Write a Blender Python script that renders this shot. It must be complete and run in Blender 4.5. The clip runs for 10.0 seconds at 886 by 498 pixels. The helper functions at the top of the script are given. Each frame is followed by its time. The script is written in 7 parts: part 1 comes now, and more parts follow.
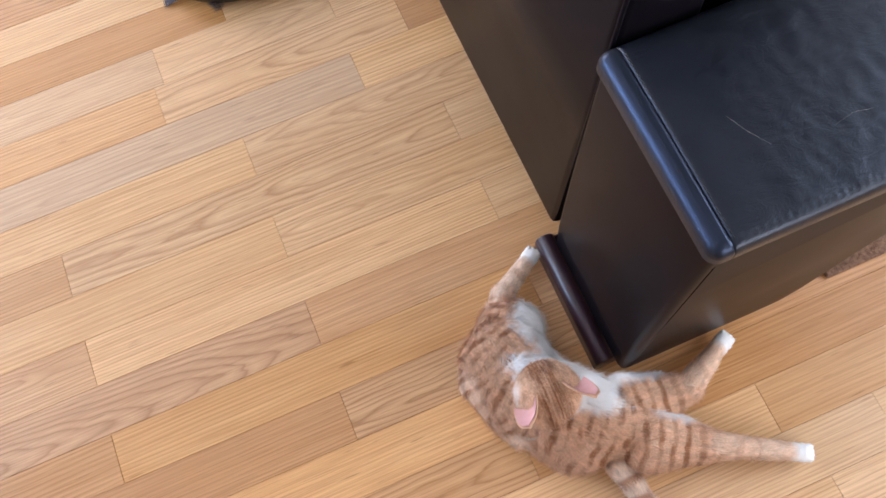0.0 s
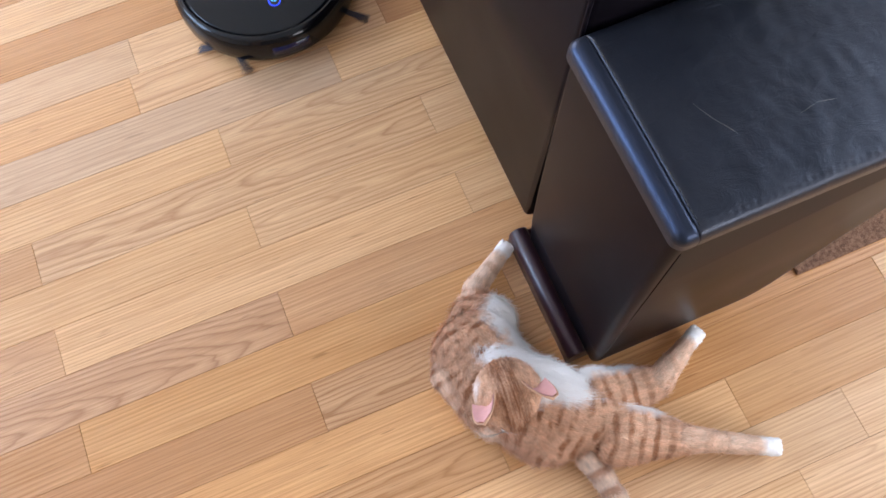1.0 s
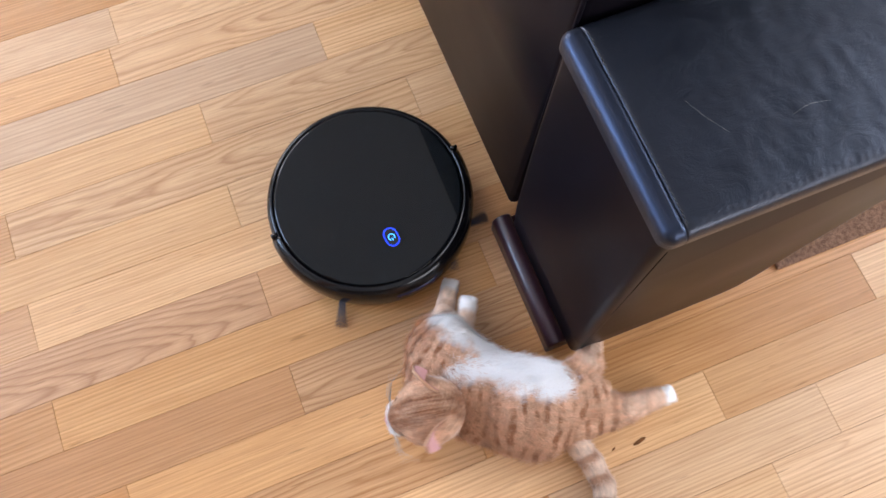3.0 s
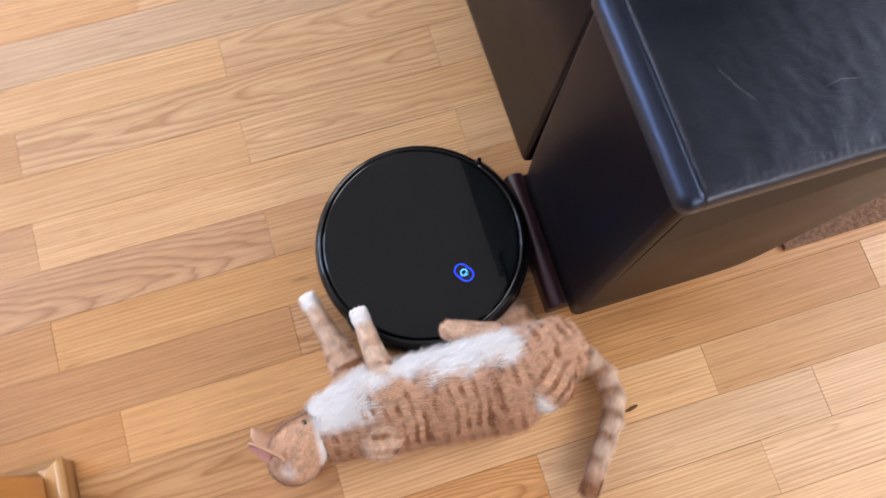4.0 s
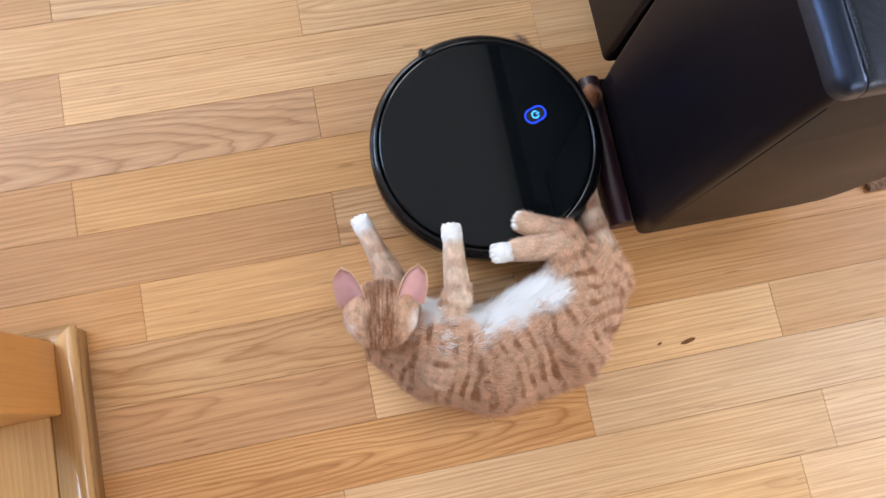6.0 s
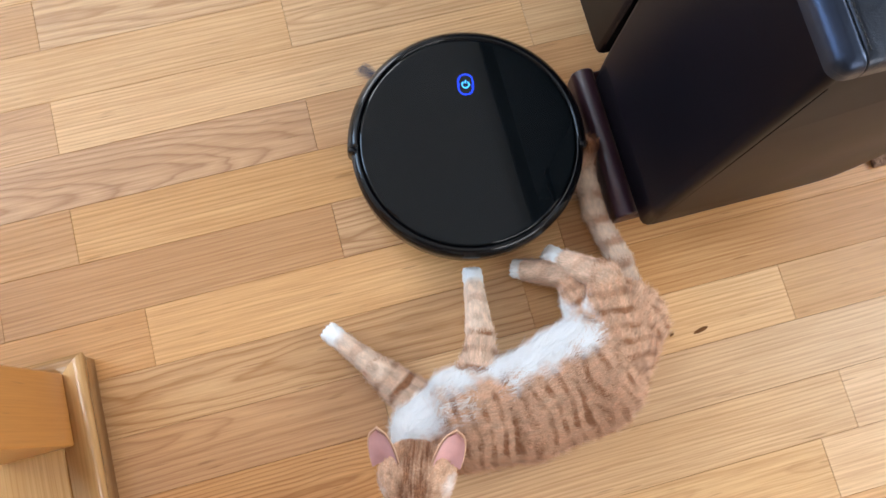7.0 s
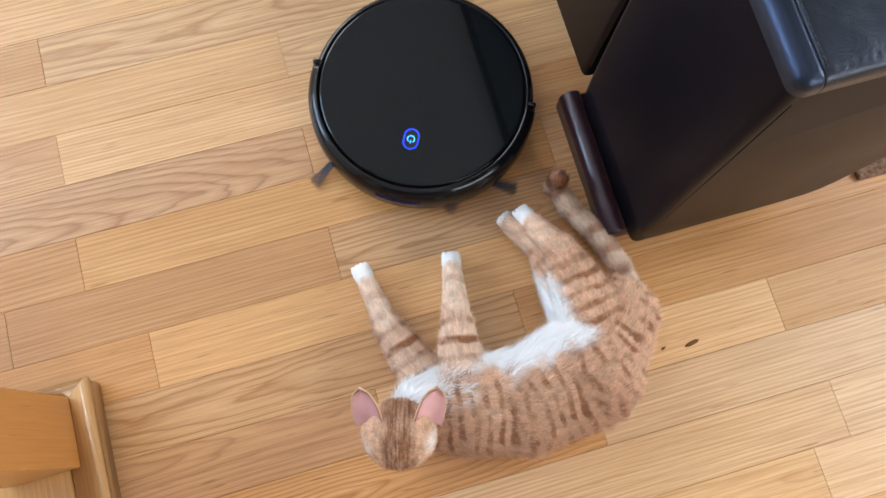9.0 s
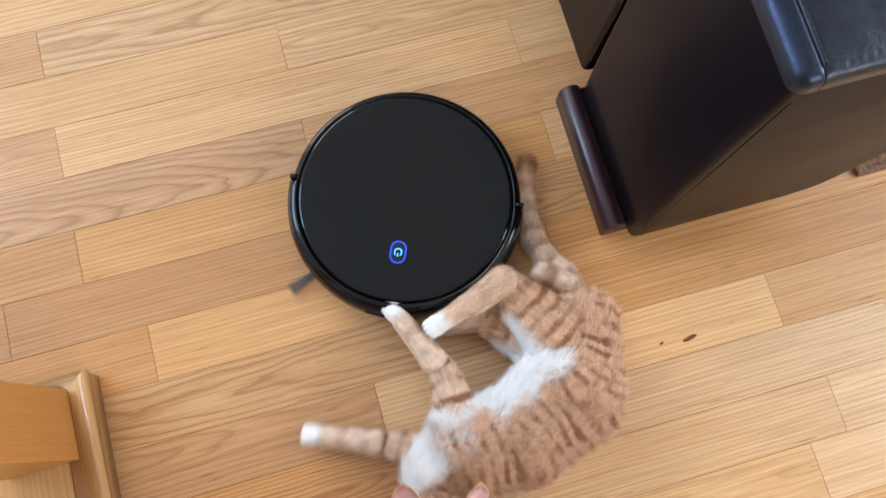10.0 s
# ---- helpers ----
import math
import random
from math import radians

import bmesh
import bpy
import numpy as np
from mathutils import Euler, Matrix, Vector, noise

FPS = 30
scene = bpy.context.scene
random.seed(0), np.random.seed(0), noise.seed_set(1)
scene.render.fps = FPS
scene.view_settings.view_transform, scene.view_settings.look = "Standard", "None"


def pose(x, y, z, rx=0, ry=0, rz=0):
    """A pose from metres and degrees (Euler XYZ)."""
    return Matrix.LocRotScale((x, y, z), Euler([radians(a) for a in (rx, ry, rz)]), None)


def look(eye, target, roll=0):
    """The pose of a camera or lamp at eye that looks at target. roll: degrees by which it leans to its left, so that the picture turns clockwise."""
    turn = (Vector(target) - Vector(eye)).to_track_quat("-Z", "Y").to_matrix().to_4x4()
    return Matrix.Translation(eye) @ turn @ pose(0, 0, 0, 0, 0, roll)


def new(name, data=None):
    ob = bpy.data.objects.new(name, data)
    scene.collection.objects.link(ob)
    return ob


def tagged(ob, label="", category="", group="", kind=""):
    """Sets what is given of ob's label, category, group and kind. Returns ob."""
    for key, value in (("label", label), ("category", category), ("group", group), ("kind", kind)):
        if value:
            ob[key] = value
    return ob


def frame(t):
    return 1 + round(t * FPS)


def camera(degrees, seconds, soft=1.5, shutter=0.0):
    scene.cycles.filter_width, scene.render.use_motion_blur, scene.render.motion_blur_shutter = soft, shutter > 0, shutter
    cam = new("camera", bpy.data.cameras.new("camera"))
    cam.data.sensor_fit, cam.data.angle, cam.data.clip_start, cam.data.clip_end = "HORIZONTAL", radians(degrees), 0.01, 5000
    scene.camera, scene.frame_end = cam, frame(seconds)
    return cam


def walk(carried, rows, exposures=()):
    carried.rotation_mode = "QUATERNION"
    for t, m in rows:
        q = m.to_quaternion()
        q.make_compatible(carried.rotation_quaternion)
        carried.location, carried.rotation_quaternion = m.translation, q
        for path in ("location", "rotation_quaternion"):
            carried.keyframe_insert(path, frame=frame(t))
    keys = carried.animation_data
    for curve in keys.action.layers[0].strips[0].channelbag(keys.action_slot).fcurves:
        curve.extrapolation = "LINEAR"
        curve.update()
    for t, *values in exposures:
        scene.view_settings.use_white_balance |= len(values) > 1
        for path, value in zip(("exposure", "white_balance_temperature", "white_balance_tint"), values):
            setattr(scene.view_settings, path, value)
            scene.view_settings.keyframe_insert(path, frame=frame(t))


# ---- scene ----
cam = camera(56.1, 10.0, shutter=0.4)

PATH = [
    (0, (0.126, -0.64, 1.328), (0.299, 0.015, -0.554), -8.7),
    (0.5, (0.13, -0.653, 1.327), (0.33, 0.01, -0.549), -6.5),
    (1, (0.133, -0.664, 1.32), (0.347, -0.014, -0.559), -4.8),
    (1.5, (0.134, -0.659, 1.327), (0.359, -0.011, -0.551), -4.1),
    (2, (0.134, -0.648, 1.331), (0.367, 0.003, -0.545), -3.3),
    (2.5, (0.131, -0.644, 1.324), (0.374, -0.02, -0.561), -0.8),
    (3.8, (0.136, -0.644, 1.308), (0.362, -0.136, -0.614), 4.6),
    (4, (0.115, -0.652, 1.306), (0.333, -0.156, -0.619), 6.7),
    (4.5, (0.054, -0.67, 1.27), (0.255, -0.209, -0.666), 12.9),
    (5, (0.02, -0.675, 1.213), (0.217, -0.293, -0.74), 19.1),
    (5.2, (0.009, -0.686, 1.196), (0.208, -0.34, -0.764), 22.0),
    (6.5, (0.027, -0.67, 1.18), (0.228, -0.277, -0.771), 13.4),
    (7, (0.026, -0.667, 1.174), (0.216, -0.289, -0.781), 12.0),
    (7.5, (0.035, -0.66, 1.17), (0.224, -0.34, -0.796), 16.4),
    (8, (0.034, -0.673, 1.175), (0.218, -0.344, -0.789), 15.3),
    (8.5, (0.028, -0.695, 1.196), (0.222, -0.278, -0.75), 9.9),
    (9, (0.046, -0.685, 1.204), (0.224, -0.246, -0.739), 6.3),
    (9.5, (0.056, -0.678, 1.203), (0.228, -0.258, -0.745), 6.5),
    (10, (0.046, -0.682, 1.205), (0.223, -0.262, -0.743), 7.3),
]
# the clip's camera drifts a little in brightness and tint
EXPOSURES = [(0, -0.24, 6350, 17), (1.5, -0.18, 6250, 17), (2.5, -0.14, 6250, 17), (4, -0.20, 6750, 20), (5.2, -0.23, 6550, 19), (6.5, -0.18, 6400, 10), (10, -0.19, 6500, 10)]
walk(cam, [(t, look(eye, target, roll)) for t, eye, target, roll in PATH], EXPOSURES)

# light
world = bpy.data.worlds.new("sky")
scene.world = world
world.use_nodes = True
_bg = world.node_tree.nodes["Background"]
_sky = world.node_tree.nodes.new("ShaderNodeTexSky")
_sky.sky_type, _sky.sun_disc = "NISHITA", False
_sky.sun_elevation, _sky.sun_rotation = radians(40), radians(200)
world.node_tree.links.new(_sky.outputs[0], _bg.inputs[0])
_bg.inputs[1].default_value = 0.15

ROOM = (-2.6, 3.0, -2.8, 3.0, 2.42)  # x0, x1, y0, y1, ceiling
# window openings: wall, from, to, sill, head; the south one is added for fill
WINDOWS = (("west", 0.35, 1.95, 0.75, 2.3), ("north", -2.1, -0.3, 0.75, 2.15), ("south", 0.5, 2.4, 0.9, 2.1), ("east", -1.7, 0.3, 1.0, 2.25))


def window_lamp(name, eye, target, w, h, watts, colour):
    lamp = bpy.data.lights.new(name, "AREA")
    lamp.shape, lamp.size, lamp.size_y, lamp.energy, lamp.color = "RECTANGLE", w, h, watts, colour
    ob = new(name, lamp)
    ob.matrix_basis = look(eye, target)
    return ob


window_lamp("daylight_west", (-2.66, 1.15, 1.525), (0, 1.15, 1.525), 1.6, 1.55, 122, (0.55, 0.77, 1.04))
window_lamp("daylight_north", (-1.2, 3.06, 1.45), (-1.2, 0, 1.45), 1.8, 1.4, 105, (0.95, 0.96, 1.0))
# added fill lamp, brightens the lower right floor; no window known there
window_lamp("fill_south", (1.45, -2.86, 1.5), (1.45, 0, 1.5), 1.9, 1.2, 58, (0.97, 0.97, 0.95))
window_lamp("daylight_east", (3.06, -0.7, 1.625), (0, -0.7, 1.625), 2.0, 1.25, 125, (0.78, 0.89, 1.0))


# ---- materials ----
def mat(name):
    m = bpy.data.materials.new(name)
    m.use_nodes = True
    nt = m.node_tree
    return m, nt, nt.nodes["Principled BSDF"]


def node(nt, kind, **inputs):
    n = nt.nodes.new(kind)
    for k, v in inputs.items():
        n.inputs[k.replace("_", " ")].default_value = v
    return n


def ramp(nt, src, stops):
    r = nt.nodes.new("ShaderNodeValToRGB")
    while len(r.color_ramp.elements) < len(stops):
        r.color_ramp.elements.new(0.5)
    for e, (p, c) in zip(r.color_ramp.elements, stops):
        e.position, e.color = p, (*c, 1) if len(c) == 3 else c
    nt.links.new(src, r.inputs[0])
    return r.outputs[0]


def mix(nt, fac, a, b, blend="MIX"):
    n = nt.nodes.new("ShaderNodeMix")
    n.data_type, n.blend_type = "RGBA", blend
    for sock, v in ((n.inputs[0], fac), (n.inputs[6], a), (n.inputs[7], b)):
        if isinstance(v, bpy.types.NodeSocket):
            nt.links.new(v, sock)
        else:
            sock.default_value = v if isinstance(v, (int, float)) else (*v, 1)
    return n.outputs[2]


def arith(nt, op, a, b=0.0):
    n = nt.nodes.new("ShaderNodeMath")
    n.operation = op
    for sock, v in zip(n.inputs, (a, b)):
        if isinstance(v, bpy.types.NodeSocket):
            nt.links.new(v, sock)
        else:
            sock.default_value = v
    return n.outputs[0]


def coords(nt, scale=(1, 1, 1), shift=None):
    tc = nt.nodes.new("ShaderNodeTexCoord")
    mp = nt.nodes.new("ShaderNodeMapping")
    mp.inputs["Scale"].default_value = scale
    nt.links.new(tc.outputs["Object"], mp.inputs[0])
    if shift is not None:
        nt.links.new(shift, mp.inputs["Location"])
    return mp.outputs[0]


def tex(nt, kind, vec, **inputs):
    n = node(nt, kind, **inputs)
    nt.links.new(vec, n.inputs["Vector"])
    return n


def bump(nt, bsdf, height, strength, distance):
    b = node(nt, "ShaderNodeBump", Strength=strength, Distance=distance)
    nt.links.new(height, b.inputs["Height"])
    nt.links.new(b.outputs[0], bsdf.inputs["Normal"])


def wood(name, light, dark, streak, rough=0.25, rings=0.85, flat=True, island=False):
    """Varnished wood, the grain along local x: growth rings cut lengthwise, arched (flat) or in lines, from a new place of the tree in every piece."""
    m, nt, p = mat(name)
    if island:
        rnd = nt.nodes.new("ShaderNodeNewGeometry").outputs["Random Per Island"]
    else:
        rnd = nt.nodes.new("ShaderNodeObjectInfo").outputs["Random"]
    h1, h2, h3, h4, h5 = (arith(nt, "FRACT", arith(nt, "MULTIPLY", rnd, k)) for k in (7.31, 13.7, 3.77, 29.3, 51.1))
    comb = nt.nodes.new("ShaderNodeCombineXYZ")
    for i, k in enumerate((37.0, 11.0, 53.0)):
        nt.links.new(arith(nt, "MULTIPLY", rnd, k), comb.inputs[i])
    off = comb.outputs[0]
    sep = nt.nodes.new("ShaderNodeSeparateXYZ")
    nt.links.new(nt.nodes.new("ShaderNodeTexCoord").outputs["Object"], sep.inputs[0])
    slow = tex(nt, "ShaderNodeTexNoise", coords(nt, (2.6, 9, 9), off), Scale=1.0, Detail=3.0, Roughness=0.5)
    sway = arith(nt, "SUBTRACT", slow.outputs[0], 0.5)
    if flat:
        yy = arith(nt, "ADD", sep.outputs[1], arith(nt, "MULTIPLY", arith(nt, "SUBTRACT", h1, 0.5), 0.05))
    else:
        yy = arith(nt, "ADD", sep.outputs[1], arith(nt, "ADD", 0.09, arith(nt, "MULTIPLY", h1, 0.14)))
    yy = arith(nt, "ADD", yy, arith(nt, "MULTIPLY", sway, 0.02 if flat else 0.011))
    slope = arith(nt, "MULTIPLY", arith(nt, "SUBTRACT", h3, 0.5), 0.16 if flat else 0.04)
    zz = arith(nt, "ADD", arith(nt, "MULTIPLY", sep.outputs[0], slope), arith(nt, "ADD", 0.006, arith(nt, "MULTIPLY", h2, 0.03)))
    zz = arith(nt, "ADD", zz, arith(nt, "MULTIPLY", sway, 0.05 if flat else 0.012))
    r = arith(nt, "SQRT", arith(nt, "ADD", arith(nt, "MULTIPLY", yy, yy), arith(nt, "MULTIPLY", zz, zz)))
    fine = tex(nt, "ShaderNodeTexNoise", coords(nt, (7, 380, 380), off), Scale=1.0, Detail=3.0, Roughness=0.65)
    edge = tex(nt, "ShaderNodeTexNoise", coords(nt, (9, 90, 90), off), Scale=1.0, Detail=2.0)
    freq = arith(nt, "ADD", 120.0, arith(nt, "MULTIPLY", h5, 70.0))
    turn = arith(nt, "ADD", arith(nt, "MULTIPLY", r, freq), arith(nt, "MULTIPLY", edge.outputs[0], 0.75))
    line = ramp(nt, arith(nt, "FRACT", turn), ((0.0, (0.3, 0.3, 0.3)), (0.3, (0.0, 0.0, 0.0)), (0.68, (0.4, 0.4, 0.4)), (0.88, (1, 1, 1)), (1.0, (0.3, 0.3, 0.3))))
    blot = tex(nt, "ShaderNodeTexNoise", coords(nt, (2.2, 16, 16), off), Scale=1.0, Detail=3.0)
    body = mix(nt, ramp(nt, blot.outputs[0], ((0.3, (0, 0, 0)), (0.72, (1, 1, 1)))), light, dark)
    amount = arith(nt, "MULTIPLY", arith(nt, "ADD", 0.42, arith(nt, "MULTIPLY", h4, 0.5)), rings)
    body = mix(nt, arith(nt, "MULTIPLY", line, amount), body, streak)
    body = mix(nt, ramp(nt, fine.outputs[0], ((0.40, (0, 0, 0)), (0.74, (0.55, 0.55, 0.55)))), body, streak)
    # short dark pores and the odd mineral fleck
    fleck = tex(nt, "ShaderNodeTexNoise", coords(nt, (16, 190, 190), off), Scale=1.0, Detail=1.0)
    body = mix(nt, ramp(nt, fleck.outputs[0], ((0.71, (0, 0, 0)), (0.80, (0.5, 0.5, 0.5)))), body, tuple(c * 0.6 for c in streak))
    hsv = nt.nodes.new("ShaderNodeHueSaturation")
    nt.links.new(arith(nt, "ADD", 0.90, arith(nt, "MULTIPLY", h3, 0.2)), hsv.inputs["Value"])
    nt.links.new(arith(nt, "ADD", 0.955, arith(nt, "MULTIPLY", h1, 0.12)), hsv.inputs["Saturation"])
    nt.links.new(body, hsv.inputs["Color"])
    nt.links.new(hsv.outputs[0], p.inputs["Base Color"])
    nt.links.new(arith(nt, "ADD", rough - 0.03, arith(nt, "MULTIPLY", fine.outputs[0], 0.07)), p.inputs["Roughness"])
    p.inputs["Specular IOR Level"].default_value = 0.5
    bump(nt, p, fine.outputs[0], 0.05, 0.0006)
    return m


def wood_pair(name, light, dark, streak, strong=0.85):
    return wood(name + "_arched", light, dark, streak, rings=strong), wood(name + "_lined", light, dark, streak, rings=strong * 0.72, flat=False)


LIGHT_A, LIGHT_L = wood_pair("maple_light_wood", (0.775, 0.492, 0.262), (0.70, 0.422, 0.208), (0.38, 0.175, 0.066), 0.8)
HONEY_A, HONEY_L = wood_pair("honey_wood", (0.715, 0.418, 0.198), (0.63, 0.346, 0.152), (0.33, 0.138, 0.045))
AMBER_A, AMBER_L = wood_pair("amber_wood", (0.635, 0.338, 0.142), (0.55, 0.275, 0.108), (0.29, 0.110, 0.036))
ROSE_A, ROSE_L = wood_pair("rose_wood", (0.71, 0.410, 0.202), (0.62, 0.335, 0.150), (0.33, 0.135, 0.048), 1.0)
GREY_A, GREY_L = wood_pair("greyish_wood", (0.66, 0.430, 0.245), (0.59, 0.370, 0.200), (0.36, 0.195, 0.092), 0.6)
FLOOR_REST = wood("floor_wood", (0.66, 0.385, 0.18), (0.56, 0.305, 0.13), (0.36, 0.16, 0.06), island=True)
STEP_WOOD = wood("step_oak", (0.60, 0.35, 0.15), (0.53, 0.285, 0.11), (0.36, 0.17, 0.06), rough=0.16, rings=0.6, flat=False)
POST_WOOD = wood("post_wood", (0.55, 0.26, 0.09), (0.49, 0.215, 0.067), (0.39, 0.16, 0.05), rough=0.3, rings=0.2, flat=False)
FOOT_WOOD = wood("dark_stained_wood", (0.038, 0.014, 0.022), (0.027, 0.010, 0.016), (0.015, 0.006, 0.007), rough=0.3, rings=0.3, flat=False)


def leather(name, colour, rough, scuff, relief=0.22, spec=0.55, tint=(1, 1, 1)):
    m, nt, p = mat(name)
    big = tex(nt, "ShaderNodeTexNoise", coords(nt, (9, 9, 9)), Scale=1.0, Detail=4.0, Roughness=0.6)
    cr = tex(nt, "ShaderNodeTexVoronoi", coords(nt, (330, 330, 330)), Scale=1.0)
    cr.feature = "DISTANCE_TO_EDGE"
    wr = tex(nt, "ShaderNodeTexNoise", coords(nt, (22, 40, 22)), Scale=1.0, Detail=6.0, Roughness=0.7, Distortion=1.2)
    c = mix(nt, ramp(nt, big.outputs[0], ((0.35, (0, 0, 0)), (0.7, (1, 1, 1)))), colour, tuple(v * 1.35 for v in colour))
    wear = ramp(nt, wr.outputs[0], ((0.6, (0, 0, 0)), (0.75, (scuff, scuff, scuff))))
    c = mix(nt, wear, c, tuple(v * 2.2 + 0.01 for v in colour))
    nt.links.new(c, p.inputs["Base Color"])
    nt.links.new(arith(nt, "ADD", rough - 0.08, arith(nt, "MULTIPLY", wr.outputs[0], 0.2)), p.inputs["Roughness"])
    h = arith(nt, "ADD", arith(nt, "MULTIPLY", cr.outputs[0], 0.07), arith(nt, "MULTIPLY", wr.outputs[0], 0.93))
    bump(nt, p, h, relief, 0.004)
    p.inputs["Specular IOR Level"].default_value = spec
    p.inputs["Specular Tint"].default_value = (*tint, 1)
    return m


# blue window sheen is put into the specular tint, strongest on the edge
LEATHER_TOP = leather("black_leather", (0.007, 0.008, 0.0115), 0.33, 0.3, 0.30, 0.62, (0.74, 0.82, 1.0))
LEATHER_EDGE = leather("blue_sheen_black_leather", (0.010, 0.0115, 0.016), 0.33, 0.15, 0.16, 0.6, (0.45, 0.60, 1.0))


def smooth_leather(name, colour, rough, spec, tint=(0.88, 0.82, 1.0)):
    """Taut leather: a fine even grain and broad faint mottling."""
    m, nt, p = mat(name)
    big = tex(nt, "ShaderNodeTexNoise", coords(nt, (6, 6, 6)), Scale=1.0, Detail=3.0)
    fine = tex(nt, "ShaderNodeTexNoise", coords(nt, (700, 700, 700)), Scale=1.0, Detail=2.0)
    scratch = tex(nt, "ShaderNodeTexNoise", coords(nt, (60, 60, 14)), Scale=1.0, Detail=5.0, Roughness=0.7)
    c = mix(nt, big.outputs[0], tuple(v * 0.8 for v in colour), tuple(v * 1.25 for v in colour))
    c = mix(nt, ramp(nt, scratch.outputs[0], ((0.66, (0, 0, 0)), (0.8, (0.5, 0.5, 0.5)))), c, tuple(v * 3 for v in colour))
    nt.links.new(c, p.inputs["Base Color"])
    nt.links.new(arith(nt, "ADD", rough, arith(nt, "MULTIPLY", big.outputs[0], 0.1)), p.inputs["Roughness"])
    bump(nt, p, fine.outputs[0], 0.03, 0.0005)
    p.inputs["Specular IOR Level"].default_value = spec
    p.inputs["Specular Tint"].default_value = (*tint, 1)
    return m


# reflections held weak and tinted violet, in place of a darker, bluer surrounding
LEATHER_SIDE = smooth_leather("dark_brown_leather", (0.0058, 0.0046, 0.0066), 0.28, 0.08)


def plain(name, colour, rough, metal=0.0, grain=0.0, scale=60.0, spec=0.5):
    m, nt, p = mat(name)
    n = tex(nt, "ShaderNodeTexNoise", coords(nt, (scale,) * 3), Scale=1.0, Detail=4.0)
    c = mix(nt, n.outputs[0], tuple(v * (1 - grain) for v in colour), tuple(min(1, v * (1 + grain)) for v in colour))
    nt.links.new(c, p.inputs["Base Color"])
    p.inputs["Roughness"].default_value, p.inputs["Metallic"].default_value = rough, metal
    p.inputs["Specular IOR Level"].default_value = spec
    return m


VAC_TOP = plain("glossy_black_plastic", (0.0034, 0.0048, 0.0058), 0.03, grain=0.1, spec=0.26)
VAC_RIM = plain("satin_black_plastic", (0.004, 0.004, 0.005), 0.14, grain=0.2, spec=0.33)
VAC_GAP = plain("matte_black_plastic", (0.004, 0.004, 0.004), 0.6, grain=0.2)
BRISTLE = plain("brush_bristle", (0.06, 0.055, 0.07), 0.7, grain=0.3)
SENSOR = plain("dark_blue_sensor_window", (0.004, 0.006, 0.05), 0.08, grain=0.1)
THREAD = plain("black_thread", (0.018, 0.017, 0.017), 0.6, grain=0.3)
GAP_DARK = plain("board_joint", (0.06, 0.03, 0.013), 0.8, grain=0.4)
WALL = plain("wall_paint", (0.72, 0.70, 0.66), 0.8, grain=0.03, scale=3)
# dark colour for an unseen wall, keeps its reflection in the leather dim
WALL_DIMMED = plain("dimmed_wall_paint", (0.20, 0.16, 0.13), 0.8, grain=0.04, scale=3)
CEIL = plain("ceiling_paint", (0.76, 0.80, 0.84), 0.85, grain=0.02, scale=3)
DARK_STRIP = plain("dark_reflection_panel", (0.02, 0.018, 0.016), 0.7, grain=0.2)
FRAME = plain("white_window_frame", (0.78, 0.78, 0.77), 0.4, grain=0.03)
HAIR = plain("shed_hair", (0.42, 0.37, 0.31), 0.5, grain=0.1)
CRUMB = plain("dark_wood_mark", (0.16, 0.065, 0.022), 0.8, grain=0.5, scale=300, spec=0.1)


def glow(name, colour, strength):
    m, nt, p = mat(name)
    p.inputs["Base Color"].default_value = (0.01, 0.02, 0.05, 1)
    p.inputs["Emission Color"].default_value = (*colour, 1)
    p.inputs["Emission Strength"].default_value = strength
    return m


BLUE = glow("blue_led", (0.004, 0.045, 1.0), 2.6)
CYAN = glow("power_icon_led", (0.06, 0.45, 1.0), 3.0)


def rug_mat():
    m, nt, p = mat("red_brown_rug_pile")
    n = tex(nt, "ShaderNodeTexNoise", coords(nt, (160,) * 3), Scale=1.0, Detail=4.0, Roughness=0.8)
    nt.links.new(ramp(nt, n.outputs[0], ((0.35, (0.11, 0.050, 0.026)), (0.65, (0.31, 0.17, 0.10)))), p.inputs["Base Color"])
    p.inputs["Roughness"].default_value = 0.95
    bump(nt, p, n.outputs[0], 0.8, 0.004)
    return m


RUG = rug_mat()


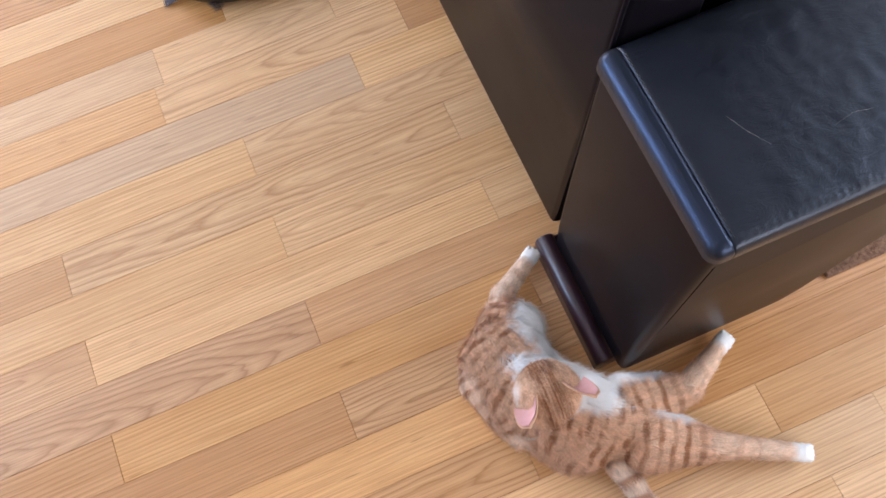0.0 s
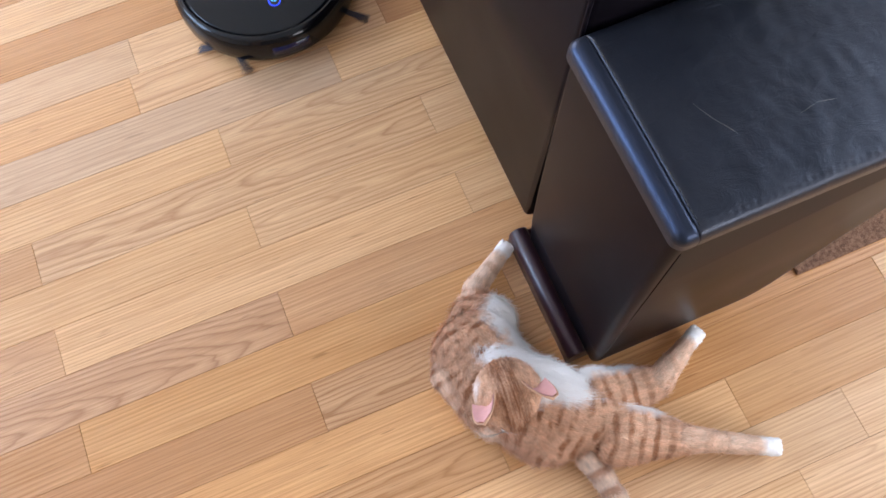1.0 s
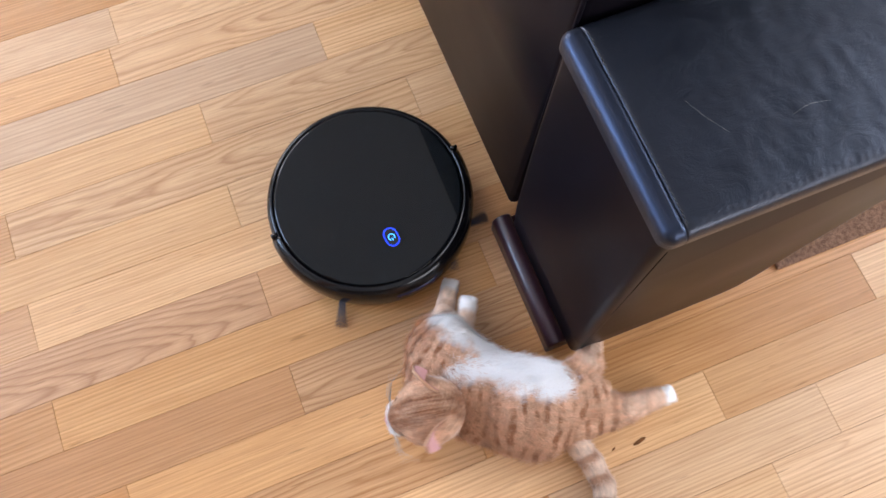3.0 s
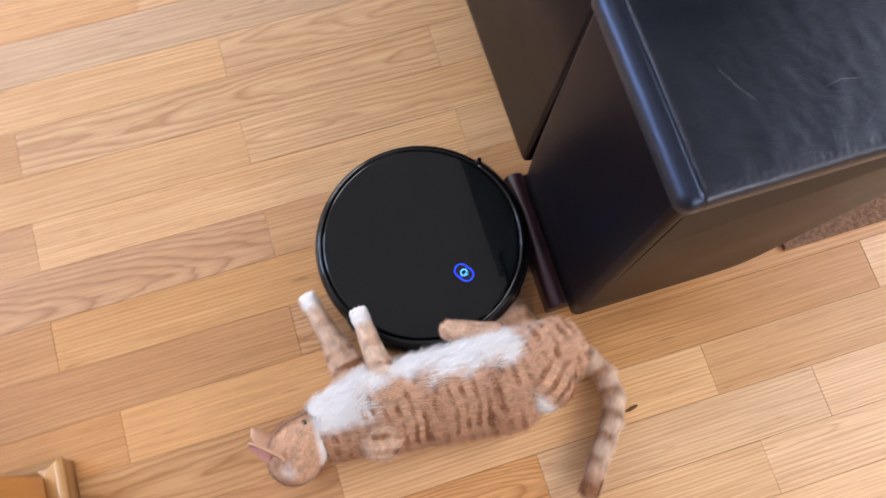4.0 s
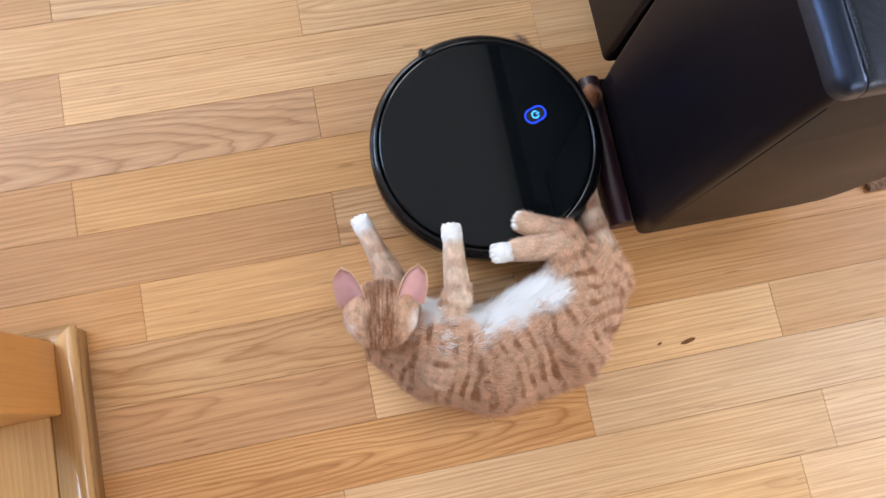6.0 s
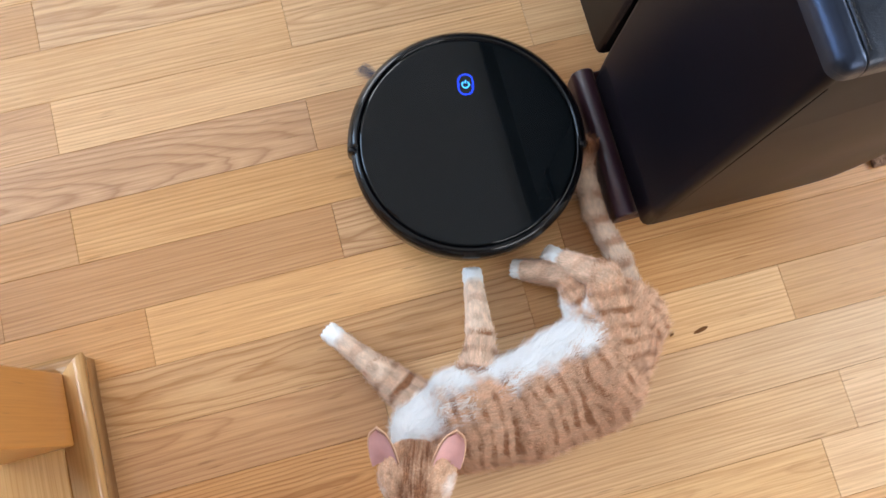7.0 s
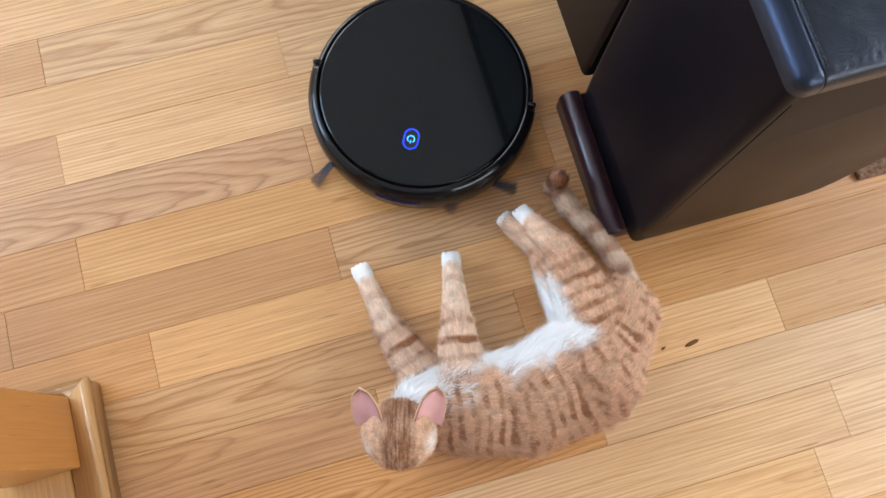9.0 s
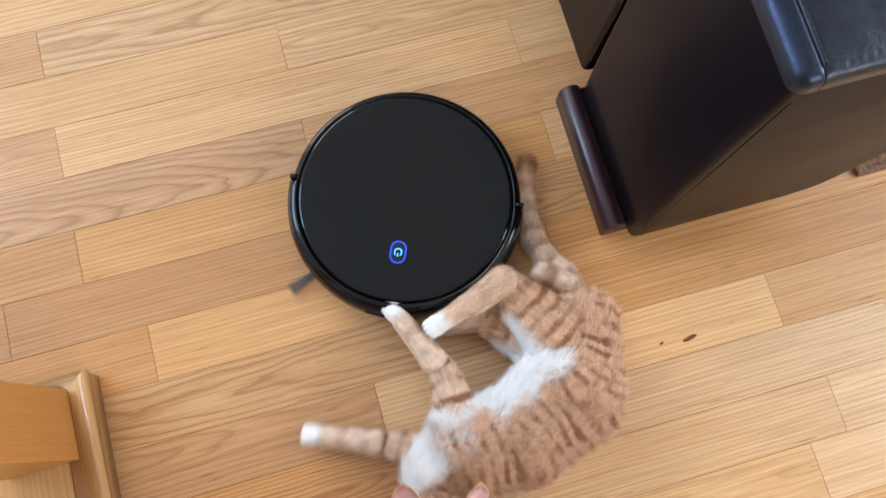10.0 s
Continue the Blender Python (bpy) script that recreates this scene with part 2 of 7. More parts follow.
def fur(name, white_at=None, stripes=52.0, strength=0.95, tip=None, pale_mix=0.0, warp=0.018, gaps=1.0, rough_edge=3.2, crown=False):
    """Ginger tabby: broken bars across local y, white where local x passes white_at, or past tip along y; crown: dark streaks along the head."""
    m, nt, p = mat(name)
    tc = nt.nodes.new("ShaderNodeTexCoord")
    sep = nt.nodes.new("ShaderNodeSeparateXYZ")
    nt.links.new(tc.outputs["Object"], sep.inputs[0])
    sway = tex(nt, "ShaderNodeTexNoise", tc.outputs["Object"], Scale=14.0, Detail=2.0, Roughness=0.5)
    gap = tex(nt, "ShaderNodeTexNoise", tc.outputs["Object"], Scale=34.0, Detail=2.0, Roughness=0.6)
    tick = tex(nt, "ShaderNodeTexNoise", tc.outputs["Object"], Scale=420.0, Detail=2.0)
    edge = tex(nt, "ShaderNodeTexNoise", tc.outputs["Object"], Scale=34.0, Detail=5.0, Roughness=0.7)
    ragged = arith(nt, "SUBTRACT", edge.outputs[0], 0.5)
    y = arith(nt, "ADD", sep.outputs[1], arith(nt, "MULTIPLY", arith(nt, "SUBTRACT", sway.outputs[0], 0.5), warp * 2))
    bar = arith(nt, "ADD", arith(nt, "SINE", arith(nt, "MULTIPLY", y, 6.2832 * stripes)), arith(nt, "MULTIPLY", ragged, rough_edge))
    bar = ramp(nt, arith(nt, "ADD", arith(nt, "MULTIPLY", bar, 0.5), 0.5), ((0.42, (0, 0, 0)), (0.92, (1, 1, 1))))
    hold = ramp(nt, gap.outputs[0], ((0.42, (1 - gaps,) * 3), (0.60, (1, 1, 1))))
    dark = arith(nt, "MULTIPLY", arith(nt, "MULTIPLY", bar, hold), strength)
    if crown:
        side = arith(nt, "ADD", arith(nt, "ABSOLUTE", sep.outputs[0]), arith(nt, "MULTIPLY", ragged, 0.012))
        mid = ramp(nt, arith(nt, "MULTIPLY", side, 20.0), ((0.30, (1, 1, 1)), (0.52, (0.15, 0.15, 0.15))))
        streak = tex(nt, "ShaderNodeTexNoise", coords(nt, (230, 18, 40)), Scale=1.0, Detail=2.0)
        dark = arith(nt, "MULTIPLY", mid, ramp(nt, streak.outputs[0], ((0.34, (0.5, 0.5, 0.5)), (0.58, (1, 1, 1)))))
    tk = ramp(nt, tick.outputs[0], ((0.3, (0, 0, 0)), (0.7, (1, 1, 1))))
    lo, hi = (0.61, 0.345, 0.205), (0.81, 0.535, 0.360)
    pm = [(tuple(a + (w - a) * pale_mix for a, w in zip(q, (0.82, 0.64, 0.49)))) for q in (lo, hi)]
    deep = mix(nt, tk, *(((0.17, 0.066, 0.028), (0.34, 0.145, 0.066)) if crown else ((0.25, 0.098, 0.040), (0.45, 0.195, 0.090))))
    c = mix(nt, dark, mix(nt, tk, *pm), deep)
    rnd = nt.nodes.new("ShaderNodeNewGeometry").outputs["Random Per Island"]
    hsv = nt.nodes.new("ShaderNodeHueSaturation")
    tuft = tex(nt, "ShaderNodeTexNoise", coords(nt, (120, 50, 120)), Scale=1.0, Detail=2.0)
    shade = arith(nt, "ADD", arith(nt, "MULTIPLY", rnd, 0.26), arith(nt, "MULTIPLY", tuft.outputs[0], 0.9))
    nt.links.new(arith(nt, "ADD", 0.43, shade), hsv.inputs["Value"])
    nt.links.new(c, hsv.inputs["Color"])
    c = hsv.outputs[0]
    white = mix(nt, tick.outputs[0], (0.86, 0.84, 0.81), (0.95, 0.945, 0.935))

    def whiten(c, place, at, soft):
        d = arith(nt, "SUBTRACT", place, at)
        return mix(nt, ramp(nt, arith(nt, "ADD", arith(nt, "MULTIPLY", d, soft), 0.5), ((0.1, (0, 0, 0)), (0.9, (1, 1, 1)))), c, white)

    if crown:
        # white chin
        c = whiten(c, arith(nt, "SUBTRACT", arith(nt, "MULTIPLY", sep.outputs[1], 0.6), sep.outputs[2]), 0.034, 80.0)
    if white_at is not None:
        c = whiten(c, arith(nt, "ADD", sep.outputs[0], arith(nt, "MULTIPLY", ragged, 0.05)), white_at, 50.0)
    if tip is not None:
        c = whiten(c, arith(nt, "ADD", sep.outputs[1], arith(nt, "MULTIPLY", ragged, 0.03)), tip, 60.0)
    if crown:
        # white cheeks behind the ears, and the muzzle
        back = arith(nt, "SUBTRACT", arith(nt, "ABSOLUTE", sep.outputs[0]), arith(nt, "MULTIPLY", sep.outputs[1], 0.55))
        c = whiten(c, arith(nt, "ADD", back, arith(nt, "MULTIPLY", ragged, 0.02)), 0.061, 70.0)
        c = whiten(c, arith(nt, "SUBTRACT", sep.outputs[1], arith(nt, "MULTIPLY", sep.outputs[2], 0.8)), 0.058, 90.0)
    nt.links.new(c, p.inputs["Base Color"])
    p.inputs["Roughness"].default_value = 0.75
    p.inputs["Specular IOR Level"].default_value = 0.25
    p.inputs["Sheen Weight"].default_value = 0.15
    return m


FUR_BODY = fur("ginger_tabby_fur", white_at=0.057)
FUR_RIBS = fur("ginger_rib_fur", white_at=0.074)
FUR_RUMP = fur("ginger_rump_fur", white_at=0.070)
FUR_CHEST = fur("ginger_chest_fur", white_at=0.032)
FUR_LEG = fur("ginger_leg_fur", stripes=40, strength=1.0, pale_mix=0.5, warp=0.010, gaps=0.65, rough_edge=1.8)
FUR_THIGH = fur("ginger_thigh_fur", stripes=46, warp=0.010, gaps=0.6, rough_edge=2.0, white_at=0.030)
FUR_SHIN = fur("pale_shin_fur", stripes=36, strength=0.3, pale_mix=0.35)
FUR_PAWLEG = fur("white_tipped_leg_fur", stripes=30, strength=0.45, tip=0.036, pale_mix=0.75, warp=0.006, gaps=0.7)
FUR_FOOT = fur("white_tipped_foot_fur", stripes=20, strength=0.15, tip=0.020, pale_mix=0.5)
FUR_TAIL = fur("ringed_tail_fur", stripes=22, strength=0.75, pale_mix=0.9, warp=0.006, gaps=0.6, rough_edge=1.6)
FUR_TIP = fur("brown_tail_tip_fur", stripes=12, strength=1.0, gaps=0.2)
FUR_HEAD = fur("tabby_head_fur", crown=True)
WHITE_FUR = plain("white_fur", (0.84, 0.82, 0.79), 0.8, grain=0.08, scale=200, spec=0.2)
EAR_PINK = plain("pink_ear_skin", (0.66, 0.36, 0.34), 0.6, grain=0.12, scale=90, spec=0.3)
EAR_BACK = plain("ginger_ear_fur", (0.62, 0.37, 0.24), 0.8, grain=0.15, scale=300, spec=0.2)
NOSE = plain("pink_nose_skin", (0.60, 0.25, 0.22), 0.45, grain=0.1)
EYE = plain("dark_eye", (0.012, 0.010, 0.008), 0.05)


# ---- mesh helpers ----
def finish(bm, name, material, smooth=True):
    me = bpy.data.meshes.new(name)
    bm.to_mesh(me)
    bm.free()
    me.materials.append(material)
    if smooth:
        me.polygons.foreach_set("use_smooth", [True] * len(me.polygons))
    return me


def part(name, bm, material, parent, label="", smooth=True, at=None):
    ob = new(name, bm if isinstance(bm, bpy.types.Mesh) else finish(bm, name, material, smooth))
    ob.parent = parent
    if at is not None:
        ob.matrix_basis = at
    if label:
        ob["label"] = label
    return ob


def thing(name, label, category, at=None, kind="", group=""):
    ob = new(name)
    ob.empty_display_size = 0.05
    if at is not None:
        ob.matrix_basis = at
    return tagged(ob, label, category, group, kind)


def box(x0, x1, y0, y1, z0, z1, bevel=0.0, seg=2, bm=None):
    b = bmesh.new()
    bmesh.ops.create_cube(b, size=1, matrix=Matrix.LocRotScale(((x0 + x1) / 2, (y0 + y1) / 2, (z0 + z1) / 2), None, (x1 - x0, y1 - y0, z1 - z0)))
    if bevel:
        bmesh.ops.bevel(b, geom=b.edges[:], offset=bevel, segments=seg, profile=0.5, affect="EDGES")
    if bm is None:
        return b
    me = bpy.data.meshes.new("tmp")
    b.to_mesh(me)
    bm.from_mesh(me)
    b.free()
    bpy.data.meshes.remove(me)
    return bm


def prism(points, y0, y1, bevel=0.0, seg=3):
    """A profile in x and z, drawn out from y0 to y1, its two ends rounded."""
    b = bmesh.new()
    n = len(points)
    a = [b.verts.new((x, y0, z)) for x, z in points]
    c = [b.verts.new((x, y1, z)) for x, z in points]
    f0, f1 = b.faces.new(a), b.faces.new(c[::-1])
    for i in range(n):
        j = (i + 1) % n
        b.faces.new((a[j], a[i], c[i], c[j]))
    bmesh.ops.recalc_face_normals(b, faces=b.faces)
    if bevel:
        bmesh.ops.bevel(b, geom=list(f0.edges) + list(f1.edges), offset=bevel, segments=seg, profile=0.5, affect="EDGES", clamp_overlap=True)
    return b


def lathe(profile, seg=96, bm=None):
    """Turns a profile of (radius, z) round the z axis."""
    b = bm or bmesh.new()
    rings = []
    for r, z in profile:
        if r < 1e-6:
            rings.append([b.verts.new((0, 0, z))])
        else:
            rings.append([b.verts.new((r * math.cos(2 * math.pi * i / seg), r * math.sin(2 * math.pi * i / seg), z)) for i in range(seg)])
    for p, q in zip(rings, rings[1:]):
        for i in range(seg):
            j = (i + 1) % seg
            vs = [p[i % len(p)], p[j % len(p)], q[j % len(q)], q[i % len(q)]]
            vs = list(dict.fromkeys(vs))
            if len(vs) > 2:
                b.faces.new(vs)
    bmesh.ops.recalc_face_normals(b, faces=b.faces)
    return b


def tube(points, radius, seg=6, bm=None):
    """A thin rod along points."""
    b = bm or bmesh.new()
    rings = []
    for i, p in enumerate(points):
        d = (Vector(points[min(i + 1, len(points) - 1)]) - Vector(points[max(i - 1, 0)])).normalized()
        u = d.orthogonal().normalized()
        v = d.cross(u)
        r = radius[i] if isinstance(radius, (list, tuple)) else radius
        rings.append([b.verts.new(Vector(p) + r * (u * math.cos(2 * math.pi * k / seg) + v * math.sin(2 * math.pi * k / seg))) for k in range(seg)])
    for p, q in zip(rings, rings[1:]):
        for k in range(seg):
            b.faces.new((p[k], p[(k + 1) % seg], q[(k + 1) % seg], q[k]))
    b.faces.new(rings[0][::-1])
    b.faces.new(rings[-1])
    return b


# ---- the room ----
def build_walls():
    x0, x1, y0, y1, zc = ROOM
    t = 0.12

    def wall(name, axis, at, lo, hi, sign, openings, paint=WALL, label="plain off-white painted wall"):
        b = bmesh.new()

        def slab(a, c, z0, z1):
            if c - a < 1e-3 or z1 - z0 < 1e-3:
                return
            o = sorted((at, at + sign * t))
            if axis == "x":
                box(o[0], o[1], a, c, z0, z1, bm=b)
            else:
                box(a, c, o[0], o[1], z0, z1, bm=b)

        pos = lo
        for a, c, s, h in sorted(openings):
            slab(pos, a, 0, zc)
            slab(a, c, 0, s)
            slab(a, c, h, zc)
            pos = c
        slab(pos, hi, 0, zc)
        ob = new(name, finish(b, name, paint, False))
        tagged(ob, label, "wall", kind="structure")

    opens = {k: [(a, c, s, h) for n, a, c, s, h in WINDOWS if n == k] for k in ("west", "north", "south", "east")}
    wall("wall_west", "x", x0, y0, y1, -1, opens["west"])
    wall("wall_east", "x", x1, y0, y1, 1, opens["east"])
    wall("wall_north", "y", y1, x0, x1, 1, opens["north"])
    # out of view; darkened so the sofa arm's front fold reflects less
    wall("wall_south", "y", y0, x0, x1, -1, opens["south"], WALL_DIMMED, "unseen south wall, darkened to dim its reflection")
    c = new("ceiling", finish(box(x0, 0.76, y0, y1, zc, zc + 0.1), "ceiling", CEIL, False))
    tagged(c, "plain white painted ceiling", "ceiling", kind="structure")
    c = new("ceiling", finish(box(1.75, x1, y0, y1, zc, zc + 0.1), "ceiling", CEIL, False))
    tagged(c, "plain white painted ceiling", "ceiling", kind="structure")
    # unseen dark strip, added to blacken half the lid's reflection and the arm top's
    s = new("ceiling_soffit", finish(box(0.76, 1.75, y0, y1, zc - 0.02, zc + 0.1), "ceiling_soffit", DARK_STRIP, False))
    tagged(s, "unseen dark ceiling strip, added for the lid's black reflection", "ceiling", kind="structure")
    # the south window is added to go with its fill lamp
    for i, (n, a, c, s, h) in enumerate(WINDOWS):
        win = thing("window_%d" % (i + 1), "unseen white framed window for daylight and fill", "window", kind="structure")
        d = 0.05
        at = {"west": x0 - 0.04, "north": y1 + 0.04, "south": y0 - 0.04, "east": x1 + 0.04}[n]
        for name, u0, u1, z0, z1 in (("window_sill", a, c, s, s + d), ("frame_head", a, c, h - d, h), ("frame_side", a, a + d, s + d, h - d),
                                     ("frame_side", c - d, c, s + d, h - d), ("mullion", (a + c) / 2 - d / 2, (a + c) / 2 + d / 2, s + d, h - d)):
            if n in ("west", "east"):
                b = box(at - 0.02, at + 0.02, u0, u1, z0, z1, 0.004)
            else:
                b = box(u0, u1, at - 0.02, at + 0.02, z0, z1, 0.004)
            part(name, b, FRAME, win, smooth=False)


build_walls()


# ---- the sofa ----
def build_sofa():
    sofa = thing("sofa", "dark brown and black leather sofa with a stitched arm", "sofa", pose(0.43, -0.25, 0))
    inv = sofa.matrix_basis.inverted()

    def add(name, b, m, parent=None, label="", smooth=True):
        if parent is None:
            ob = part(name, b, m, sofa, label, smooth)
            ob.matrix_basis = inv
        else:
            ob = part(name, b, m, parent, label, smooth)
        return ob

    # arm: a profile seen from its side, with rounded shoulders and a lifted underside towards the front
    ax0, ax1, ay0, ay1, top, low = 0.426, 0.99, -0.490, -0.252, 0.580, 0.046
    prof = [(ax0 - 0.009, low)]
    prof += [(0.50, low), (0.58, low), (0.65, low), (0.685, 0.052), (0.705, 0.066), (0.722, 0.096), (0.742, 0.150), (0.764, 0.214), (0.788, 0.268), (0.813, 0.320), (0.86, 0.405), (0.91, 0.480)]
    prof += [(ax1 - 0.012, top - 0.045)]
    for k in range(7):
        a = math.pi / 2 * k / 6
        prof.append((ax1 - 0.03 + 0.03 * math.cos(a), top - 0.03 + 0.03 * math.sin(a)))
    for k in range(1, 12):
        u = k / 12
        prof.append((ax1 - 0.03 - (ax1 - ax0 - 0.06) * u, top - 0.007 * min(1, 14 * min(u, 1 - u))))
    for k in range(9):
        a = math.pi / 2 + math.pi / 2 * k / 8
        prof.append((ax0 + 0.026 + 0.026 * math.cos(a), top - 0.026 + 0.026 * math.sin(a)))
    for k in range(1, 7):
        u = k / 7
        prof.append((ax0 - 0.012 * u - 0.003 * math.sin(math.pi * u), top - 0.026 - (top - 0.026 - low) * u))
    arm = add("arm", prism(prof, ay0, ay1, 0.012, 3), LEATHER_SIDE, label="dark brown leather arm side")
    # cover of the arm top: one rounded, lightly stuffed sheet, sewn across near its rear edge and along its outer side
    cx0, cx1, cy0, cy1, cz, cr = 0.4200, 0.992, -0.496, -0.2475, 0.5880, 0.0145
    seam_x, seam_y = 0.4435, -0.4855

    def cover(x_from, x_to, nx):
        """The part of the cover between two lines across it."""
        b = bmesh.new()
        xs = [x_from + (x_to - x_from) * i / nx for i in range(nx + 1)]
        ys = [cy0 + cr * (1 - math.cos(math.pi / 2 * k / 9)) for k in range(9)] + [cy0 + cr + (cy1 - cy0 - 2 * cr) * k / 60 for k in range(61)] + [cy1 - cr * (1 - math.cos(math.pi / 2 * k / 9)) for k in range(8, -1, -1)]
        grid = []
        for x in xs:
            row = []
            for y in ys:
                dx = max(0, cx0 + cr - x) - max(0, x - cx1 + cr)
                dy = max(0, cy0 + cr - y) - max(0, y - cy1 + cr)
                d = math.hypot(dx, dy)
                k = min(1, cr / d) if d > 1e-9 else 1
                px, py = x + dx * (1 - k), y + dy * (1 - k)
                d = min(d, cr)
                u, v = (x - cx0) / (cx1 - cx0), (y - cy0) / (cy1 - cy0)
                z = cz - cr + math.sqrt(max(0, cr * cr - d * d)) + 0.008 * (max(0, math.sin(math.pi * u) * math.sin(math.pi * v))) ** 0.7
                inner = max(0, 1 - d / cr)
                z -= 0.0022 * inner * math.exp(-((x - seam_x) / 0.0022) ** 2)
                near = max(0, 1 - abs(y - seam_y) / 0.006) if x > seam_x else 0
                z += near * (0.0003 * math.sin(2 * math.pi * x / 0.0085) - 0.0007)
                fold = noise.noise(Vector((x * 55, y * 16, 3.1))) + 0.6 * noise.noise(Vector((x * 120 + y * 60, y * 70, 8.4)))
                z += 0.0005 * inner * fold * min(1, max(0, x - seam_x) * 14)
                row.append(b.verts.new((px, py, z)))
            grid.append(row)
        for p, q in zip(grid, grid[1:]):
            for j in range(len(ys) - 1):
                b.faces.new((p[j], q[j], q[j + 1], p[j + 1]))
        rim = [e for e in b.edges if e.is_boundary]
        ex = bmesh.ops.extrude_edge_only(b, edges=rim)
        for v in [g for g in ex["geom"] if isinstance(g, bmesh.types.BMVert)]:
            v.co.z = min(v.co.z - 0.004, cz - cr - 0.010)
        bmesh.ops.recalc_face_normals(b, faces=b.faces)
        return b

    add("top_panel", cover(seam_x + 0.0002, cx1, 220), LEATHER_TOP, arm, "black leather arm top with creases")
    add("edge_roll", cover(cx0, seam_x - 0.0002, 24), LEATHER_EDGE, arm, "glossy rolled leather edge, blue sheen put into its tint")

    def stitches(a, c, step, length, lift):
        b = bmesh.new()
        a, c = Vector(a), Vector(c)
        n = int((c - a).length / step)
        d = (c - a).normalized()
        for i in range(n):
            p = a + d * (i * step)
            tube([p, p + d * length * 0.5 + Vector((0, 0, lift)), p + d * length], 0.0006, 5, b)
        return b

    add("stitching", stitches((seam_x + 0.003, cy0 + 0.012, cz + 0.0006), (seam_x + 0.003, cy1 - 0.012, cz + 0.0006), 0.0062, 0.0045, 0.0012), THREAD, arm)
    add("stitching", stitches((seam_x + 0.006, seam_y, cz - 0.0026), (seam_x + 0.44, seam_y, cz + 0.0006), 0.0085, 0.006, 0.0016), THREAD, arm)
    # upright seam on the side near the rear corner
    add("seam", tube([(ax0 + 0.002, ay0 + 0.0004, 0.06), (ax0 + 0.008, ay0 + 0.0001, 0.3), (ax0 + 0.013, ay0 + 0.0004, 0.53)], 0.0011, 6), LEATHER_SIDE, arm)
    # back panel, leaning slightly, its lower edge clear of the floor
    pts = [(0.417, 0.088), (0.437, 0.45), (0.459, 0.86), (0.475, 0.885), (0.52, 0.89), (0.545, 0.87), (0.555, 0.6), (0.55, 0.088)]
    back = add("backrest", prism(pts, -0.243, 1.55, 0.012, 3), LEATHER_SIDE, label="dark brown leather sofa back")
    add("seam", tube([(0.4195, -0.2425, 0.13), (0.4378, -0.2425, 0.46), (0.4595, -0.2425, 0.85)], 0.003, 6), LEATHER_SIDE, back)
    # back cushion and seat
    add("back_cushion", box(0.563, 0.72, -0.245, 0.62, 0.40, 0.80, 0.045, 4), LEATHER_SIDE, label="soft brown leather back cushion")
    add("back_cushion", box(0.563, 0.72, 0.63, 1.54, 0.40, 0.80, 0.045, 4), LEATHER_SIDE, label="soft brown leather back cushion")
    add("seat_base", box(0.56, 1.28, -0.248, 1.54, 0.10, 0.28, 0.015, 3), LEATHER_SIDE)
    add("seat_cushion", box(0.565, 1.32, -0.246, 0.62, 0.284, 0.42, 0.035, 4), LEATHER_TOP)
    add("seat_cushion", box(0.565, 1.32, 0.63, 1.54, 0.284, 0.42, 0.035, 4), LEATHER_TOP)
    # wooden foot rail under the rear end of the arm, with a rounded top
    rp = [(0.389, 0.0), (0.389, 0.028)]
    for k in range(9):
        a = math.pi - math.pi * k / 8
        rp.append((0.4055 + 0.0165 * math.cos(a), 0.030 + 0.0165 * math.sin(a)))
    rp += [(0.4215, 0.024), (0.455, 0.024), (0.455, 0.0)]
    add("foot", prism(rp, -0.466, -0.238, 0.003, 2), FOOT_WOOD, label="dark stained wooden foot rail")
    for x, y in ((0.48, 1.45), (1.2, 1.45)):
        add("leg", box(x - 0.025, x + 0.025, y - 0.025, y + 0.025, 0.0, 0.105, 0.004), FOOT_WOOD)
    add("leg", box(0.47, 0.53, -0.2, -0.14, 0.0, 0.095, 0.004), FOOT_WOOD)
    add("leg", box(0.62, 0.67, -0.42, -0.37, 0.0, 0.050, 0.004), FOOT_WOOD)
    return sofa


build_sofa()


def build_hairs():
    for pts in (((0.497, -0.372, 0.5995), (0.506, -0.395, 0.6015), (0.521, -0.418, 0.6005)), ((0.585, -0.424, 0.603), (0.605, -0.420, 0.604), (0.625, -0.424, 0.6035))):
        b = tube([Vector(p) for p in pts], [0.00005, 0.0001, 0.00005], 5)
        tagged(new("shed_hair", finish(b, "shed_hair", HAIR)), "single pale shed hair lying on the leather arm", "hair", group="shed hairs")


build_hairs()


def build_rug():
    b = box(0.80, 2.6, -0.482, 1.3, 0.0005, 0.009, 0.003, 2)
    rug = new("rug", finish(b, "rug", RUG, False))
    tagged(rug, "thin red-brown pile rug under the sofa front", "rug")


build_rug()


